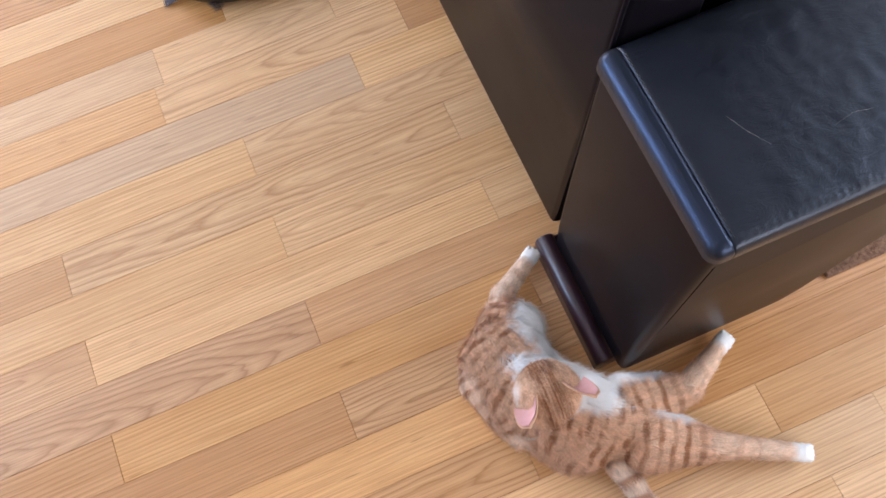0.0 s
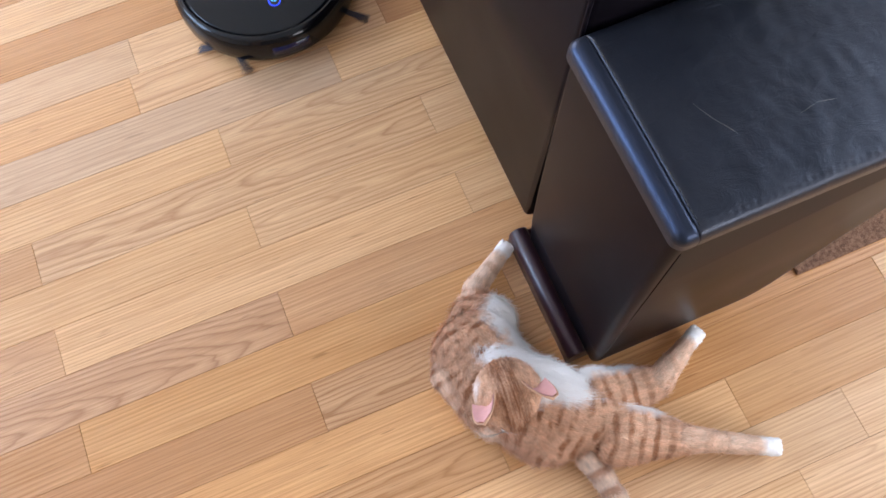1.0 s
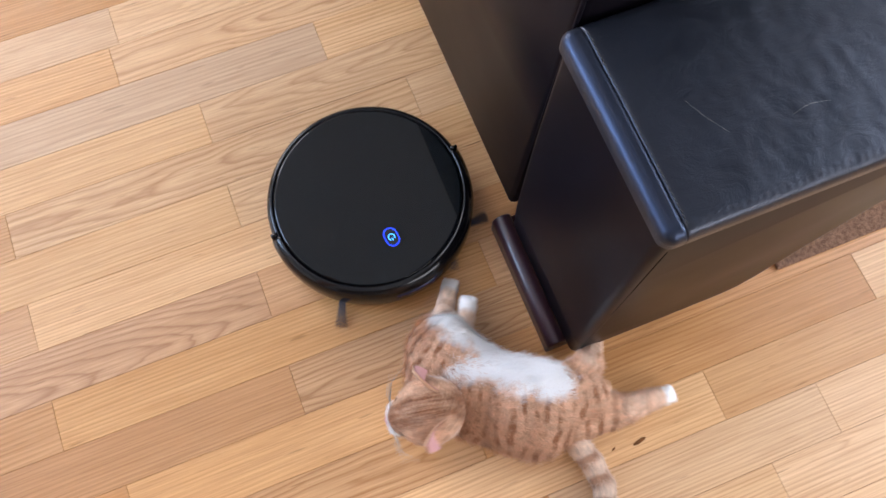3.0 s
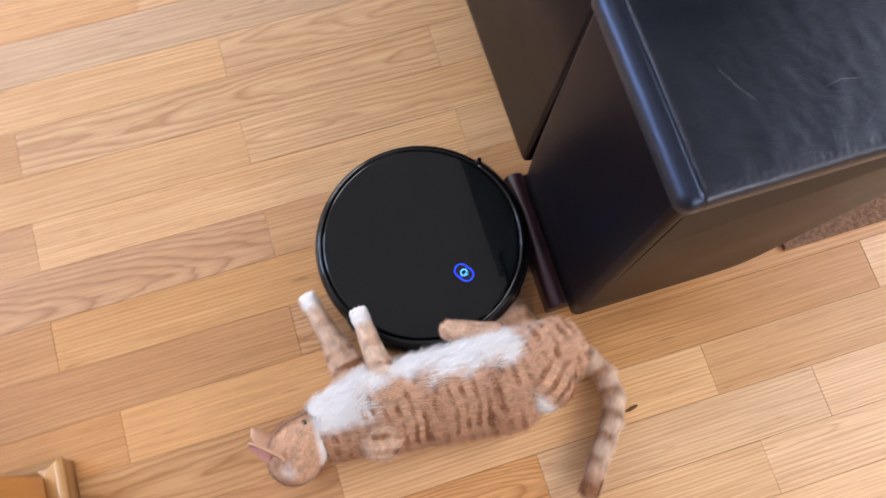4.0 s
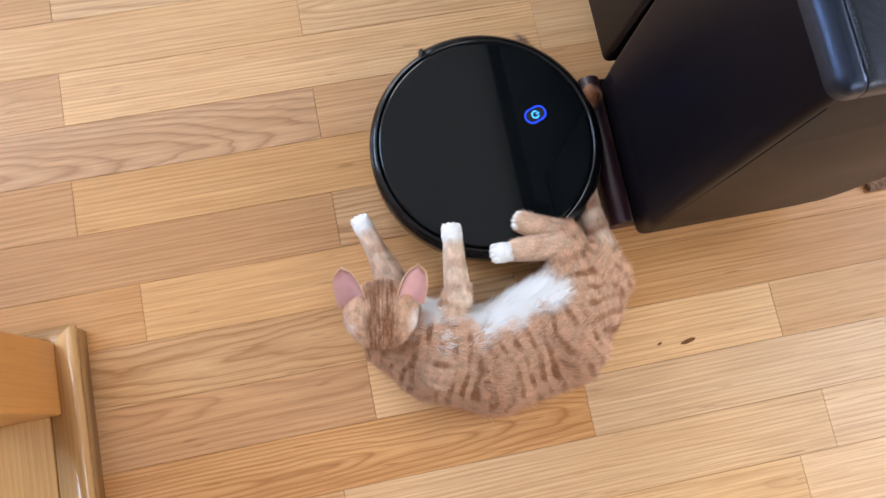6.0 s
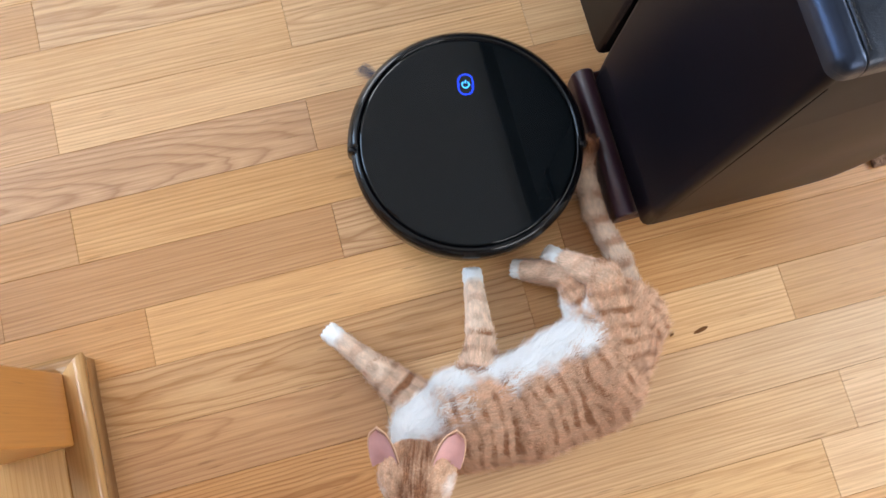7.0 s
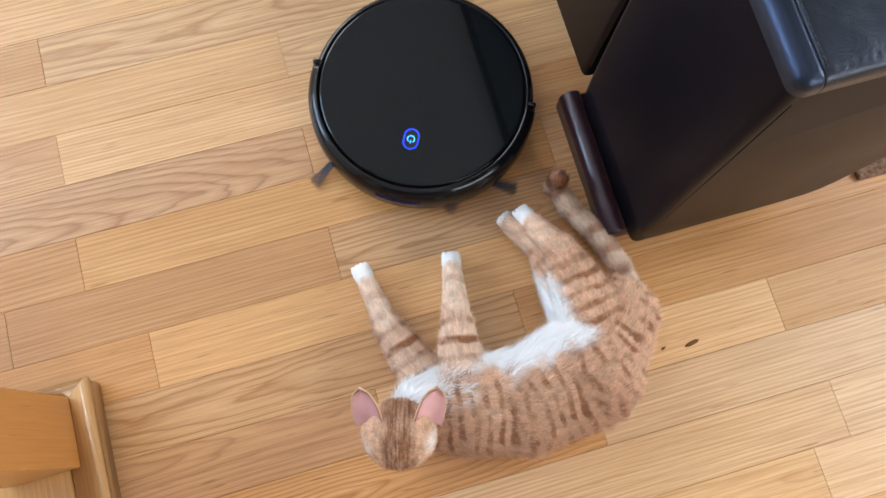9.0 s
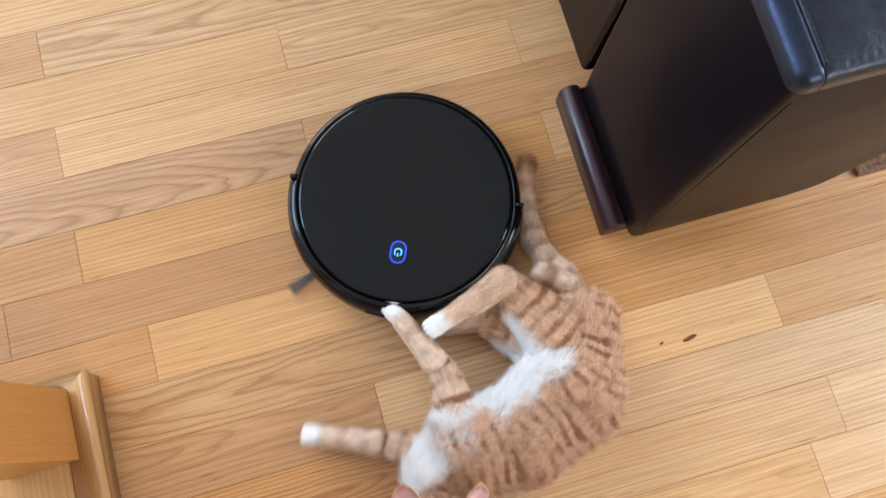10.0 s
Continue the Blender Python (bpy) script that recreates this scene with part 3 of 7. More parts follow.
# ---- wooden step and newel post ----
def build_step():
    step = thing("step_platform", "low varnished oak step with a rounded nosing", "step", pose(-0.9, -0.9, 0))
    inv = step.matrix_basis.inverted()
    zt = 0.066
    # boards of the tread run along y; local x of each piece is its grain
    w, x = 0.105, -0.400
    n = 0
    while x > -1.5:
        L = 1.3
        b = box(-L / 2, L / 2, -w / 2 + 0.0006, w / 2 - 0.0006, -0.02, 0.0, 0.0012, 1)
        part("tread_board", b, STEP_WOOD, step, smooth=False, at=inv @ pose(x - w / 2, -0.503 - L / 2, zt - 0.001 * (n % 2) * 0.3, 0, 0, 90))
        x -= w
        n += 1
    L = 1.33

    def nosing(length, corner):
        """A rounded strip along local x, its outside towards local -y, mitred at the end that meets the other strip."""
        pr = [(-0.016, 0.0), (0.016, 0.0), (0.0165, 0.03)]
        for k in range(9):
            a = -math.pi / 2 * 0.3 + (math.pi / 2 * 1.3) * k / 8
            pr.append((0.004 + 0.016 * math.cos(a), zt - 0.0145 + 0.016 * math.sin(a)))
        pr.append((-0.016, zt + 0.0015))
        b = prism(pr, -length / 2, length / 2)
        bmesh.ops.transform(b, matrix=pose(0, 0, 0, 0, 0, -90), verts=b.verts)
        for v in b.verts:
            if v.co.x * corner > 0:
                v.co.x -= corner * v.co.y
        return b

    part("nosing", nosing(L, 1), STEP_WOOD, step, "rounded oak nosing strip", at=inv @ pose(-0.383, -0.486 - L / 2, 0, 0, 0, 90))
    part("nosing", nosing(1.1, -1), STEP_WOOD, step, "rounded oak nosing strip", at=inv @ pose(-0.3832 - 0.55, -0.4862, 0, 0, 0, 180))
    part("riser", box(-1.5, -0.399, -1.78, -0.505, 0.0, 0.044), STEP_WOOD, step, smooth=False, at=inv)


build_step()


def build_post():
    post = thing("newel_post", "square orange-stained wooden newel post on the step", "post", pose(-0.434, -0.536, 0.066))
    b = bmesh.new()
    hw = 0.0475
    for z, s in ((0.0, 1.0), (0.5, 0.97), (1.04, 0.95)):
        for sx, sy in ((-1, -1), (1, -1), (1, 1), (-1, 1)):
            b.verts.new((z, sx * hw * s, sy * hw * s))
    b.verts.ensure_lookup_table()
    v = b.verts
    b.faces.new([v[i] for i in (3, 2, 1, 0)])
    b.faces.new([v[i] for i in (8, 9, 10, 11)])
    for k in (0, 4):
        for i in range(4):
            j = (i + 1) % 4
            b.faces.new((v[k + i], v[k + j], v[k + 4 + j], v[k + 4 + i]))
    bmesh.ops.recalc_face_normals(b, faces=b.faces)
    bmesh.ops.bevel(b, geom=[e for e in b.edges], offset=0.003, segments=2, profile=0.5, affect="EDGES")
    part("shaft", b, POST_WOOD, post, smooth=False, at=pose(0, 0, 0.0005, 0, -90, 0))
    c = box(-0.06, 0.06, -0.06, 0.06, 1.042, 1.075, 0.008, 3)
    part("cap", c, POST_WOOD, post)


build_post()


# ---- floor marks ----
def build_marks():
    for x, y, l, w, a in ((0.468, -0.647, 0.024, 0.006, 12), (0.425, -0.643, 0.008, 0.003, 20)):
        b = bmesh.new()
        ring = []
        for k in range(18):
            t = 2 * math.pi * k / 18
            r = 1 + 0.25 * noise.noise(Vector((math.cos(t) * 2, math.sin(t) * 2, x * 9)))
            ring.append(b.verts.new((l / 2 * r * math.cos(t), w / 2 * r * math.sin(t), 0.0)))
        mid = b.verts.new((0, 0, 0.0012))
        for k in range(18):
            b.faces.new((ring[k], ring[(k + 1) % 18], mid))
        ob = new("wood_crumb", finish(b, "wood_crumb", CRUMB))
        ob.matrix_basis = pose(x, y, 0.0008, 0, 0, a)
        tagged(ob, "small dark brown crumb lying on the floor", "crumb", group="crumbs on the floor")


build_marks()

# ---- robot vacuum: local +y is its front, z up, 0 on the floor ----
def build_vacuum():
    vac = thing("robot_vacuum", "round glossy black robot vacuum with a lit blue button", "robot vacuum")
    R, H = 0.1700, 0.074
    part("body", lathe([(0, 0.010), (R - 0.022, 0.010), (R - 0.012, 0.018), (R - 0.006, 0.03), (R - 0.006, 0.056), (R - 0.010, 0.064), (R - 0.017, 0.0685), (R - 0.0175, 0.060), (0, 0.060)]), VAC_RIM, vac)
    # raised lid with a fine groove around it
    part("lid", lathe([(R - 0.0182, 0.061), (R - 0.0182, 0.0702), (R - 0.0192, 0.0714), (R - 0.021, 0.0720), (R - 0.0214, 0.0722), (R - 0.0225, 0.0722), (R - 0.03, 0.0722), (0, 0.0722)]), VAC_TOP, vac, "glossy black lid")
    part("lid_ring", lathe([(R - 0.0172, 0.0665), (R - 0.0165, 0.0700), (R - 0.0135, 0.0700), (R - 0.0085, 0.0660), (R - 0.0050, 0.0570)]), VAC_RIM, vac)

    # front bumper, a half ring standing off the body
    b = bmesh.new()
    prof = [(R - 0.0045, 0.014), (R - 0.001, 0.018), (R + 0.0005, 0.03), (R + 0.0005, 0.050), (R - 0.0015, 0.060), (R - 0.0065, 0.0675), (R - 0.0125, 0.0716), (R - 0.0160, 0.0718), (R - 0.0160, 0.058), (R - 0.0045, 0.050)]
    rings = []
    n = 64
    for i in range(n + 1):
        a = math.radians(-2) + math.radians(184) * i / n
        rings.append([b.verts.new((r * math.cos(a), r * math.sin(a), z)) for r, z in prof])
    m = len(prof)
    for p, q in zip(rings, rings[1:]):
        for k in range(m):
            b.faces.new((p[k], q[k], q[(k + 1) % m], p[(k + 1) % m]))
    b.faces.new(rings[0])
    b.faces.new(rings[-1][::-1])
    bmesh.ops.recalc_face_normals(b, faces=b.faces)
    bumper = part("bumper", b, VAC_RIM, vac, "satin black front bumper")
    b = bmesh.new()
    rings = []
    for i in range(13):
        a = math.radians(78) + math.radians(24) * i / 12
        rings.append([b.verts.new((r * math.cos(a), r * math.sin(a), z)) for r, z in ((R + 0.0012, 0.032), (R + 0.0012, 0.052), (R - 0.003, 0.052), (R - 0.003, 0.032))])
    for p, q in zip(rings, rings[1:]):
        for k in range(4):
            b.faces.new((p[k], q[k], q[(k + 1) % 4], p[(k + 1) % 4]))
    b.faces.new(rings[0])
    b.faces.new(rings[-1][::-1])
    bmesh.ops.recalc_face_normals(b, faces=b.faces)
    part("sensor_window", b, SENSOR, bumper, "dark blue sensor window")
    # bumper joints
    for s in (-1, 1):
        part("bumper_latch", box(s * (R - 0.008) - 0.006, s * (R - 0.008) + 0.006, -0.013, -0.0065, 0.05, 0.0715, 0.0015, 1), VAC_RIM, vac)

    # power button: a pill-shaped ring and the power sign, set in the lid
    def pill(w, l, z, n=14):
        pts = []
        for k in range(n + 1):
            a = math.pi * k / n
            pts.append((w * math.cos(a), (l - w) + w * math.sin(a), z))
        for k in range(n + 1):
            a = math.pi + math.pi * k / n
            pts.append((w * math.cos(a), -(l - w) + w * math.sin(a), z))
        return pts

    zb = 0.0724
    bt = 0.082
    b = bmesh.new()
    b.faces.new([b.verts.new(p) for p in pill(0.0122, 0.0172, zb)])
    btn = part("button", b, VAC_GAP, vac, "pill-shaped button outlined in blue light", at=pose(0, bt, 0))
    b = bmesh.new()
    o, i2 = pill(0.0112, 0.0162, zb + 0.0004), pill(0.0094, 0.0144, zb + 0.0004)
    ov, iv = [b.verts.new(p) for p in o], [b.verts.new(p) for p in i2]
    for k in range(len(ov)):
        j = (k + 1) % len(ov)
        b.faces.new((ov[k], ov[j], iv[j], iv[k]))
    part("light_ring", b, BLUE, btn, "glowing blue ring")
    b = bmesh.new()
    n = 20
    pv = []
    for k in range(n + 1):
        a = math.radians(125) + math.radians(290) * k / n
        pv.append((b.verts.new((0.0058 * math.cos(a), 0.0058 * math.sin(a), zb + 0.0006)), b.verts.new((0.0042 * math.cos(a), 0.0042 * math.sin(a), zb + 0.0006))))
    for p, q in zip(pv, pv[1:]):
        b.faces.new((p[0], q[0], q[1], p[1]))
    b.faces.new([b.verts.new((x, y, zb + 0.0006)) for x, y in ((-0.0008, 0.0015), (0.0008, 0.0015), (0.0008, 0.0065), (-0.0008, 0.0065))])
    part("power_sign", b, CYAN, btn, "glowing light blue power sign")
    # two spinning side brushes at the front corners
    brushes = []
    for s in (-1, 1):
        b = bmesh.new()
        bmesh.ops.create_cone(b, cap_ends=True, segments=20, radius1=0.014, radius2=0.011, depth=0.008)
        hub = part("side_brush", b, VAC_GAP, vac, "three-armed side brush", at=pose(s * 0.098, 0.098, 0.014))
        for k in range(3):
            a = 2 * math.pi * k / 3
            bb = bmesh.new()
            for j in range(9):
                f = (j - 4) * 0.0011
                tip = 0.062 + 0.002 * ((j * 7) % 3)
                tube([(0.010, f, 0.0), (0.036, f * 1.2, -0.004), (tip, f * 1.9, -0.010)], 0.00075, 4, bb)
            part("bristle_tuft", bb, BRISTLE, hub, at=pose(0, 0, 0, 0, 0, math.degrees(a)))
        brushes.append(hub)
    # wheels
    for s in (-1, 1):
        b = bmesh.new()
        bmesh.ops.create_cone(b, cap_ends=True, segments=28, radius1=0.032, radius2=0.032, depth=0.016, matrix=pose(s * 0.108, 0, 0.032, 0, 90, 0))
        bmesh.ops.bevel(b, geom=[e for e in b.edges if len(e.link_faces) == 2 and abs(e.link_faces[0].normal.dot(e.link_faces[1].normal)) < 0.3], offset=0.003, segments=2, affect="EDGES")
        part("wheel", b, VAC_GAP, vac)
    return vac, brushes


VACUUM, BRUSHES = build_vacuum()

BONES = {"neck": 0.056, "ribs": 0.076, "loin": 0.098, "hip": 0.095, "fua": 0.100, "fla": 0.082, "hta": 0.095, "hsa": 0.062, "hfa": 0.062, "fub": 0.100, "flb": 0.082, "htb": 0.095, "hsb": 0.062, "hfb": 0.062, "t0": 0.038, "t1": 0.038, "t2": 0.038, "t3": 0.038, "t4": 0.038, "t5": 0.038, "t6": 0.038}


# ---- the cat: rigid pieces, each with its bone along local y ----
def furred(name, rings, material, hairs, length, width=0.0011, seg=28, closed=True, rng_seed=1, extra=None):
    """A closed form from rings of (y, radius in x, radius in z, shift in x, shift in z), covered with short lying hairs."""
    verts, faces = [], []
    for y, rx, rz, ox, oz in rings:
        for k in range(seg):
            a = 2 * math.pi * k / seg
            n = 1 + 0.035 * noise.noise(Vector((math.cos(a) * 2.0, y * 40, math.sin(a) * 2.0 + rng_seed)))
            verts.append((ox + rx * n * math.cos(a), y, oz + rz * n * math.sin(a)))
    for i in range(len(rings) - 1):
        for k in range(seg):
            j = (k + 1) % seg
            faces.append((i * seg + k, (i + 1) * seg + k, (i + 1) * seg + j, i * seg + j))
    faces.append(tuple(range(seg)))
    faces.append(tuple((len(rings) - 1) * seg + k for k in reversed(range(seg))))
    for ev, ef in extra or ():
        o = len(verts)
        verts += ev
        faces += [tuple(i + o for i in f) for f in ef]
    rng = np.random.default_rng(rng_seed)
    v = np.array(verts)
    quads = [f for f in faces if len(f) == 4]
    q = np.array(quads)
    a, b, c, d = (v[q[:, i]] for i in range(4))
    nrm = np.cross(c - a, d - b)
    area = np.linalg.norm(nrm, axis=1)
    nrm /= np.maximum(area, 1e-12)[:, None]
    pick = rng.choice(len(q), hairs, p=area / area.sum())
    u, w = rng.random((2, hairs, 1))
    p = (a[pick] * (1 - u) + b[pick] * u) * (1 - w) + (d[pick] * (1 - u) + c[pick] * u) * w
    n = nrm[pick]
    clump = np.array([noise.noise_vector(Vector(q) * 60.0) for q in p])
    lie = np.array([0.0, 1.0, 0.0]) + 0.75 * clump + rng.normal(0, 0.16, (hairs, 3))
    lie -= (lie * n).sum(1, keepdims=True) * n
    lie /= np.maximum(np.linalg.norm(lie, axis=1, keepdims=True), 1e-6)
    side = np.cross(n, lie)
    ln = length * rng.uniform(0.6, 1.3, (hairs, 1))
    lift = rng.uniform(0.15, 0.5, (hairs, 1))
    base = p - n * 0.0004
    tip = p + ln * (lie * (1 - lift * 0.5) + n * lift)
    tri = np.stack([base - side * width / 2, base + side * width / 2, tip], 1).reshape(-1, 3)
    o = len(verts)
    allv = verts + tri.tolist()
    allf = faces + [(o + 3 * i, o + 3 * i + 1, o + 3 * i + 2) for i in range(hairs)]
    me = bpy.data.meshes.new(name)
    me.from_pydata(allv, [], allf)
    me.materials.append(material)
    me.polygons.foreach_set("use_smooth", [True] * len(me.polygons))
    me.update()
    return me


def capsule(length, ra, rb, wide=1.0, flat=1.0, bulge=0.0, cap=0.95, steps=12, ox=(0.0, 0.0), reach=0.0):
    """A tapered limb along y with round ends; reach: how far its root goes on into the body."""
    rings = []
    for k in range(7 if reach else 0):
        t = math.pi / 2 * k / 7
        rings.append((-length / 2 - reach - 0.6 * ra * math.cos(t), 0.82 * ra * math.sin(t) + 0.0004))
    for k in range(6 if reach else 0):
        rings.append((-length / 2 - reach * (1 - k / 6), ra * (0.82 + 0.03 * k)))
    for k in range(0 if reach else 7):
        t = math.pi / 2 * k / 7
        rings.append((-length / 2 - cap * ra * math.cos(t), ra * math.sin(t) + 0.0004))
    for k in range(steps + 1):
        u = k / steps
        rings.append((-length / 2 + length * u, ra + (rb - ra) * u + bulge * math.sin(math.pi * u)))
    for k in range(6, -1, -1):
        t = math.pi / 2 * k / 7
        rings.append((length / 2 + cap * rb * math.cos(t), rb * math.sin(t) + 0.0004))
    return [(y, r * wide, r * flat, ox[0] + (ox[1] - ox[0]) * min(1, max(0, y / length + 0.5)), 0.0) for y, r in rings]


def ball(cx, cy, cz, rx, ry, rz, nu=12, nv=8):
    vs, fs = [], []
    for i in range(nv + 1):
        t = math.pi * i / nv
        for k in range(nu):
            a = 2 * math.pi * k / nu
            vs.append((cx + rx * math.sin(t) * math.cos(a), cy - ry * math.cos(t), cz + rz * math.sin(t) * math.sin(a)))
    for i in range(nv):
        for k in range(nu):
            j = (k + 1) % nu
            fs.append((i * nu + k, (i + 1) * nu + k, (i + 1) * nu + j, i * nu + j))
    return vs, fs


def ear_mesh(inner):
    """A cupped triangle, its opening towards local +y, its tip up local z."""
    b = bmesh.new()
    n, m = 10, 8
    grid = []
    s = 0.88 if inner else 1.0
    for i in range(m + 1):
        v = i / m
        half = 0.0215 * s * (1 - v ** 2.8) ** 0.52 + 0.0008
        row = []
        for k in range(n + 1):
            u = 2 * k / n - 1
            y = 0.012 * (u * u) * (1 - v * 0.7) - 0.007 * v + (0.0022 if inner else 0.0)
            row.append(b.verts.new((half * u, y, 0.048 * v * (0.93 if inner else 1))))
        grid.append(row)
    for i in range(m):
        for k in range(n):
            b.faces.new((grid[i][k], grid[i][k + 1], grid[i + 1][k + 1], grid[i + 1][k]))
    if not inner:
        bmesh.ops.recalc_face_normals(b, faces=b.faces)
        bmesh.ops.solidify(b, geom=b.faces[:], thickness=0.0016)
    return b


def paw_mesh(parent, y, seed):
    toes = [ball(dx, 0.0145 - abs(dx) * 0.25, -0.001 - abs(dx) * 0.1, 0.0052, 0.0075, 0.0072) for dx in (-0.0088, -0.0030, 0.0030, 0.0088)]
    me = furred("paw", [(yy, r * 1.0, r * 0.85, 0, 0) for yy, r in ((-0.016, 0.002), (-0.012, 0.010), (-0.004, 0.0135), (0.004, 0.0148), (0.011, 0.0135), (0.016, 0.010), (0.019, 0.003))],
                WHITE_FUR, 500, 0.004, 0.0009, 16, rng_seed=seed, extra=toes)
    return part("paw", me, WHITE_FUR, parent, "white paw with rounded toes", at=pose(0, y, 0))


def build_cat():
    cat = thing("cat", "young ginger tabby cat with white belly and paws", "cat")
    P = {}

    def piece(key, name, ra, rb, material, hairs, hair, wide=1.0, flat=1.0, bulge=0.0, label="", ox=(0.0, 0.0), reach=0.0):
        me = furred(name, capsule(BONES[key], ra, rb, wide, flat, bulge, ox=ox, reach=reach), material, hairs, hair, rng_seed=len(P) + 3)
        P[key] = part(name, me, material, cat, label)
        return P[key]

    piece("neck", "shoulders", 0.046, 0.058, FUR_CHEST, 13000, 0.017, 1.15, 0.86, label="ginger and white shoulders", ox=(0.022, 0.022))
    piece("ribs", "ribcage", 0.058, 0.060, FUR_RIBS, 15000, 0.019, 1.2, 0.84, ox=(0.022, 0.012))
    piece("loin", "belly", 0.060, 0.067, FUR_BODY, 17000, 0.021, 1.2, 0.82, label="striped flank with white belly", ox=(0.012, 0.006))
    piece("hip", "rump", 0.067, 0.048, FUR_RUMP, 15000, 0.020, 1.15, 0.84, ox=(0.006, 0.0))
    for s in "ab":
        piece("fu" + s, "foreleg_upper", 0.037 if s == "a" else 0.034, 0.0185, FUR_LEG, 5200, 0.012, 1.0, 0.75, reach=0.010 if s == "a" else 0.0)
        q = piece("fl" + s, "foreleg_lower", 0.0185, 0.0125, FUR_PAWLEG, 3000, 0.006)
        paw_mesh(q, BONES["fl" + s] / 2 + 0.004, 40)
        piece("ht" + s, "thigh", 0.052, 0.023, FUR_THIGH, 9000, 0.013, 1.0, 0.8)
        piece("hs" + s, "hind_shin", 0.022, 0.0155, FUR_SHIN, 2600, 0.008)
        q = piece("hf" + s, "hind_foot", 0.0165, 0.0125, FUR_FOOT, 2600, 0.006)
        paw_mesh(q, BONES["hf" + s] / 2 + 0.004, 41)
    for k in range(7):
        piece("t%d" % k, "tail_section", 0.0165 - 0.0006 * k, 0.0160 - 0.0006 * k, FUR_TIP if k == 6 else FUR_TAIL, 2800, 0.012, label="ringed ginger and cream tail")
    # head: local y to the nose, z to the crown
    prof = ((-0.055, 0.003), (-0.052, 0.016), (-0.044, 0.030), (-0.030, 0.0415), (-0.012, 0.047), (0.006, 0.047), (0.022, 0.042), (0.034, 0.034), (0.043, 0.026), (0.052, 0.020), (0.059, 0.012), (0.062, 0.003))
    rings = [(y, r * 1.04, r * 0.92, 0.0, -0.010 * max(0, (y - 0.01) / 0.05)) for y, r in prof]
    cheeks = [ball(s * 0.012, 0.050, -0.016, 0.013, 0.012, 0.010) for s in (-1, 1)] + [ball(0, 0.044, -0.024, 0.012, 0.012, 0.009)]
    me = furred("head", rings, FUR_HEAD, 8000, 0.007, 0.001, 28, rng_seed=21, extra=cheeks)
    head = part("head", me, FUR_HEAD, cat, "tabby head with dark forehead stripes and white chin")
    for s in (-1, 1):
        at = pose(s * 0.033, -0.008, 0.026, -8, -s * 22, 180 + s * 24)
        ear = part("ear", ear_mesh(False), EAR_BACK, head, "upright ear with pink inside", at=at)
        part("ear_lining", ear_mesh(True), EAR_PINK, head, "pink inner ear", at=at)
        ev, ef = ball(0, 0, 0, 0.0085, 0.0075, 0.0075, 16, 12)
        me = bpy.data.meshes.new("eye")
        me.from_pydata(ev, [], ef)
        me.materials.append(EYE)
        me.polygons.foreach_set("use_smooth", [True] * len(me.polygons))
        part("eye", me, EYE, head, "dark round eye", at=pose(s * 0.021, 0.037, 0.003))
        b = bmesh.new()
        for k in range(6):
            tube([(s * 0.018, 0.054, -0.014 + 0.002 * k), (s * (0.04 + 0.002 * k), 0.058 - 0.003 * k, -0.012 + 0.004 * k), (s * 0.066, 0.050 - 0.006 * k, -0.016 + 0.007 * k)], [0.0004, 0.0003, 0.0001], 4, b)
        part("whiskers", b, HAIR, head, "long white whiskers")
    ev, ef = ball(0, 0.0615, -0.009, 0.0065, 0.0045, 0.0045)
    me = bpy.data.meshes.new("nose")
    me.from_pydata(ev, [], ef)
    me.materials.append(NOSE)
    part("nose", me, NOSE, head, "pink nose")
    P["head"] = head
    return cat, P


CAT, CAT_PARTS = build_cat()

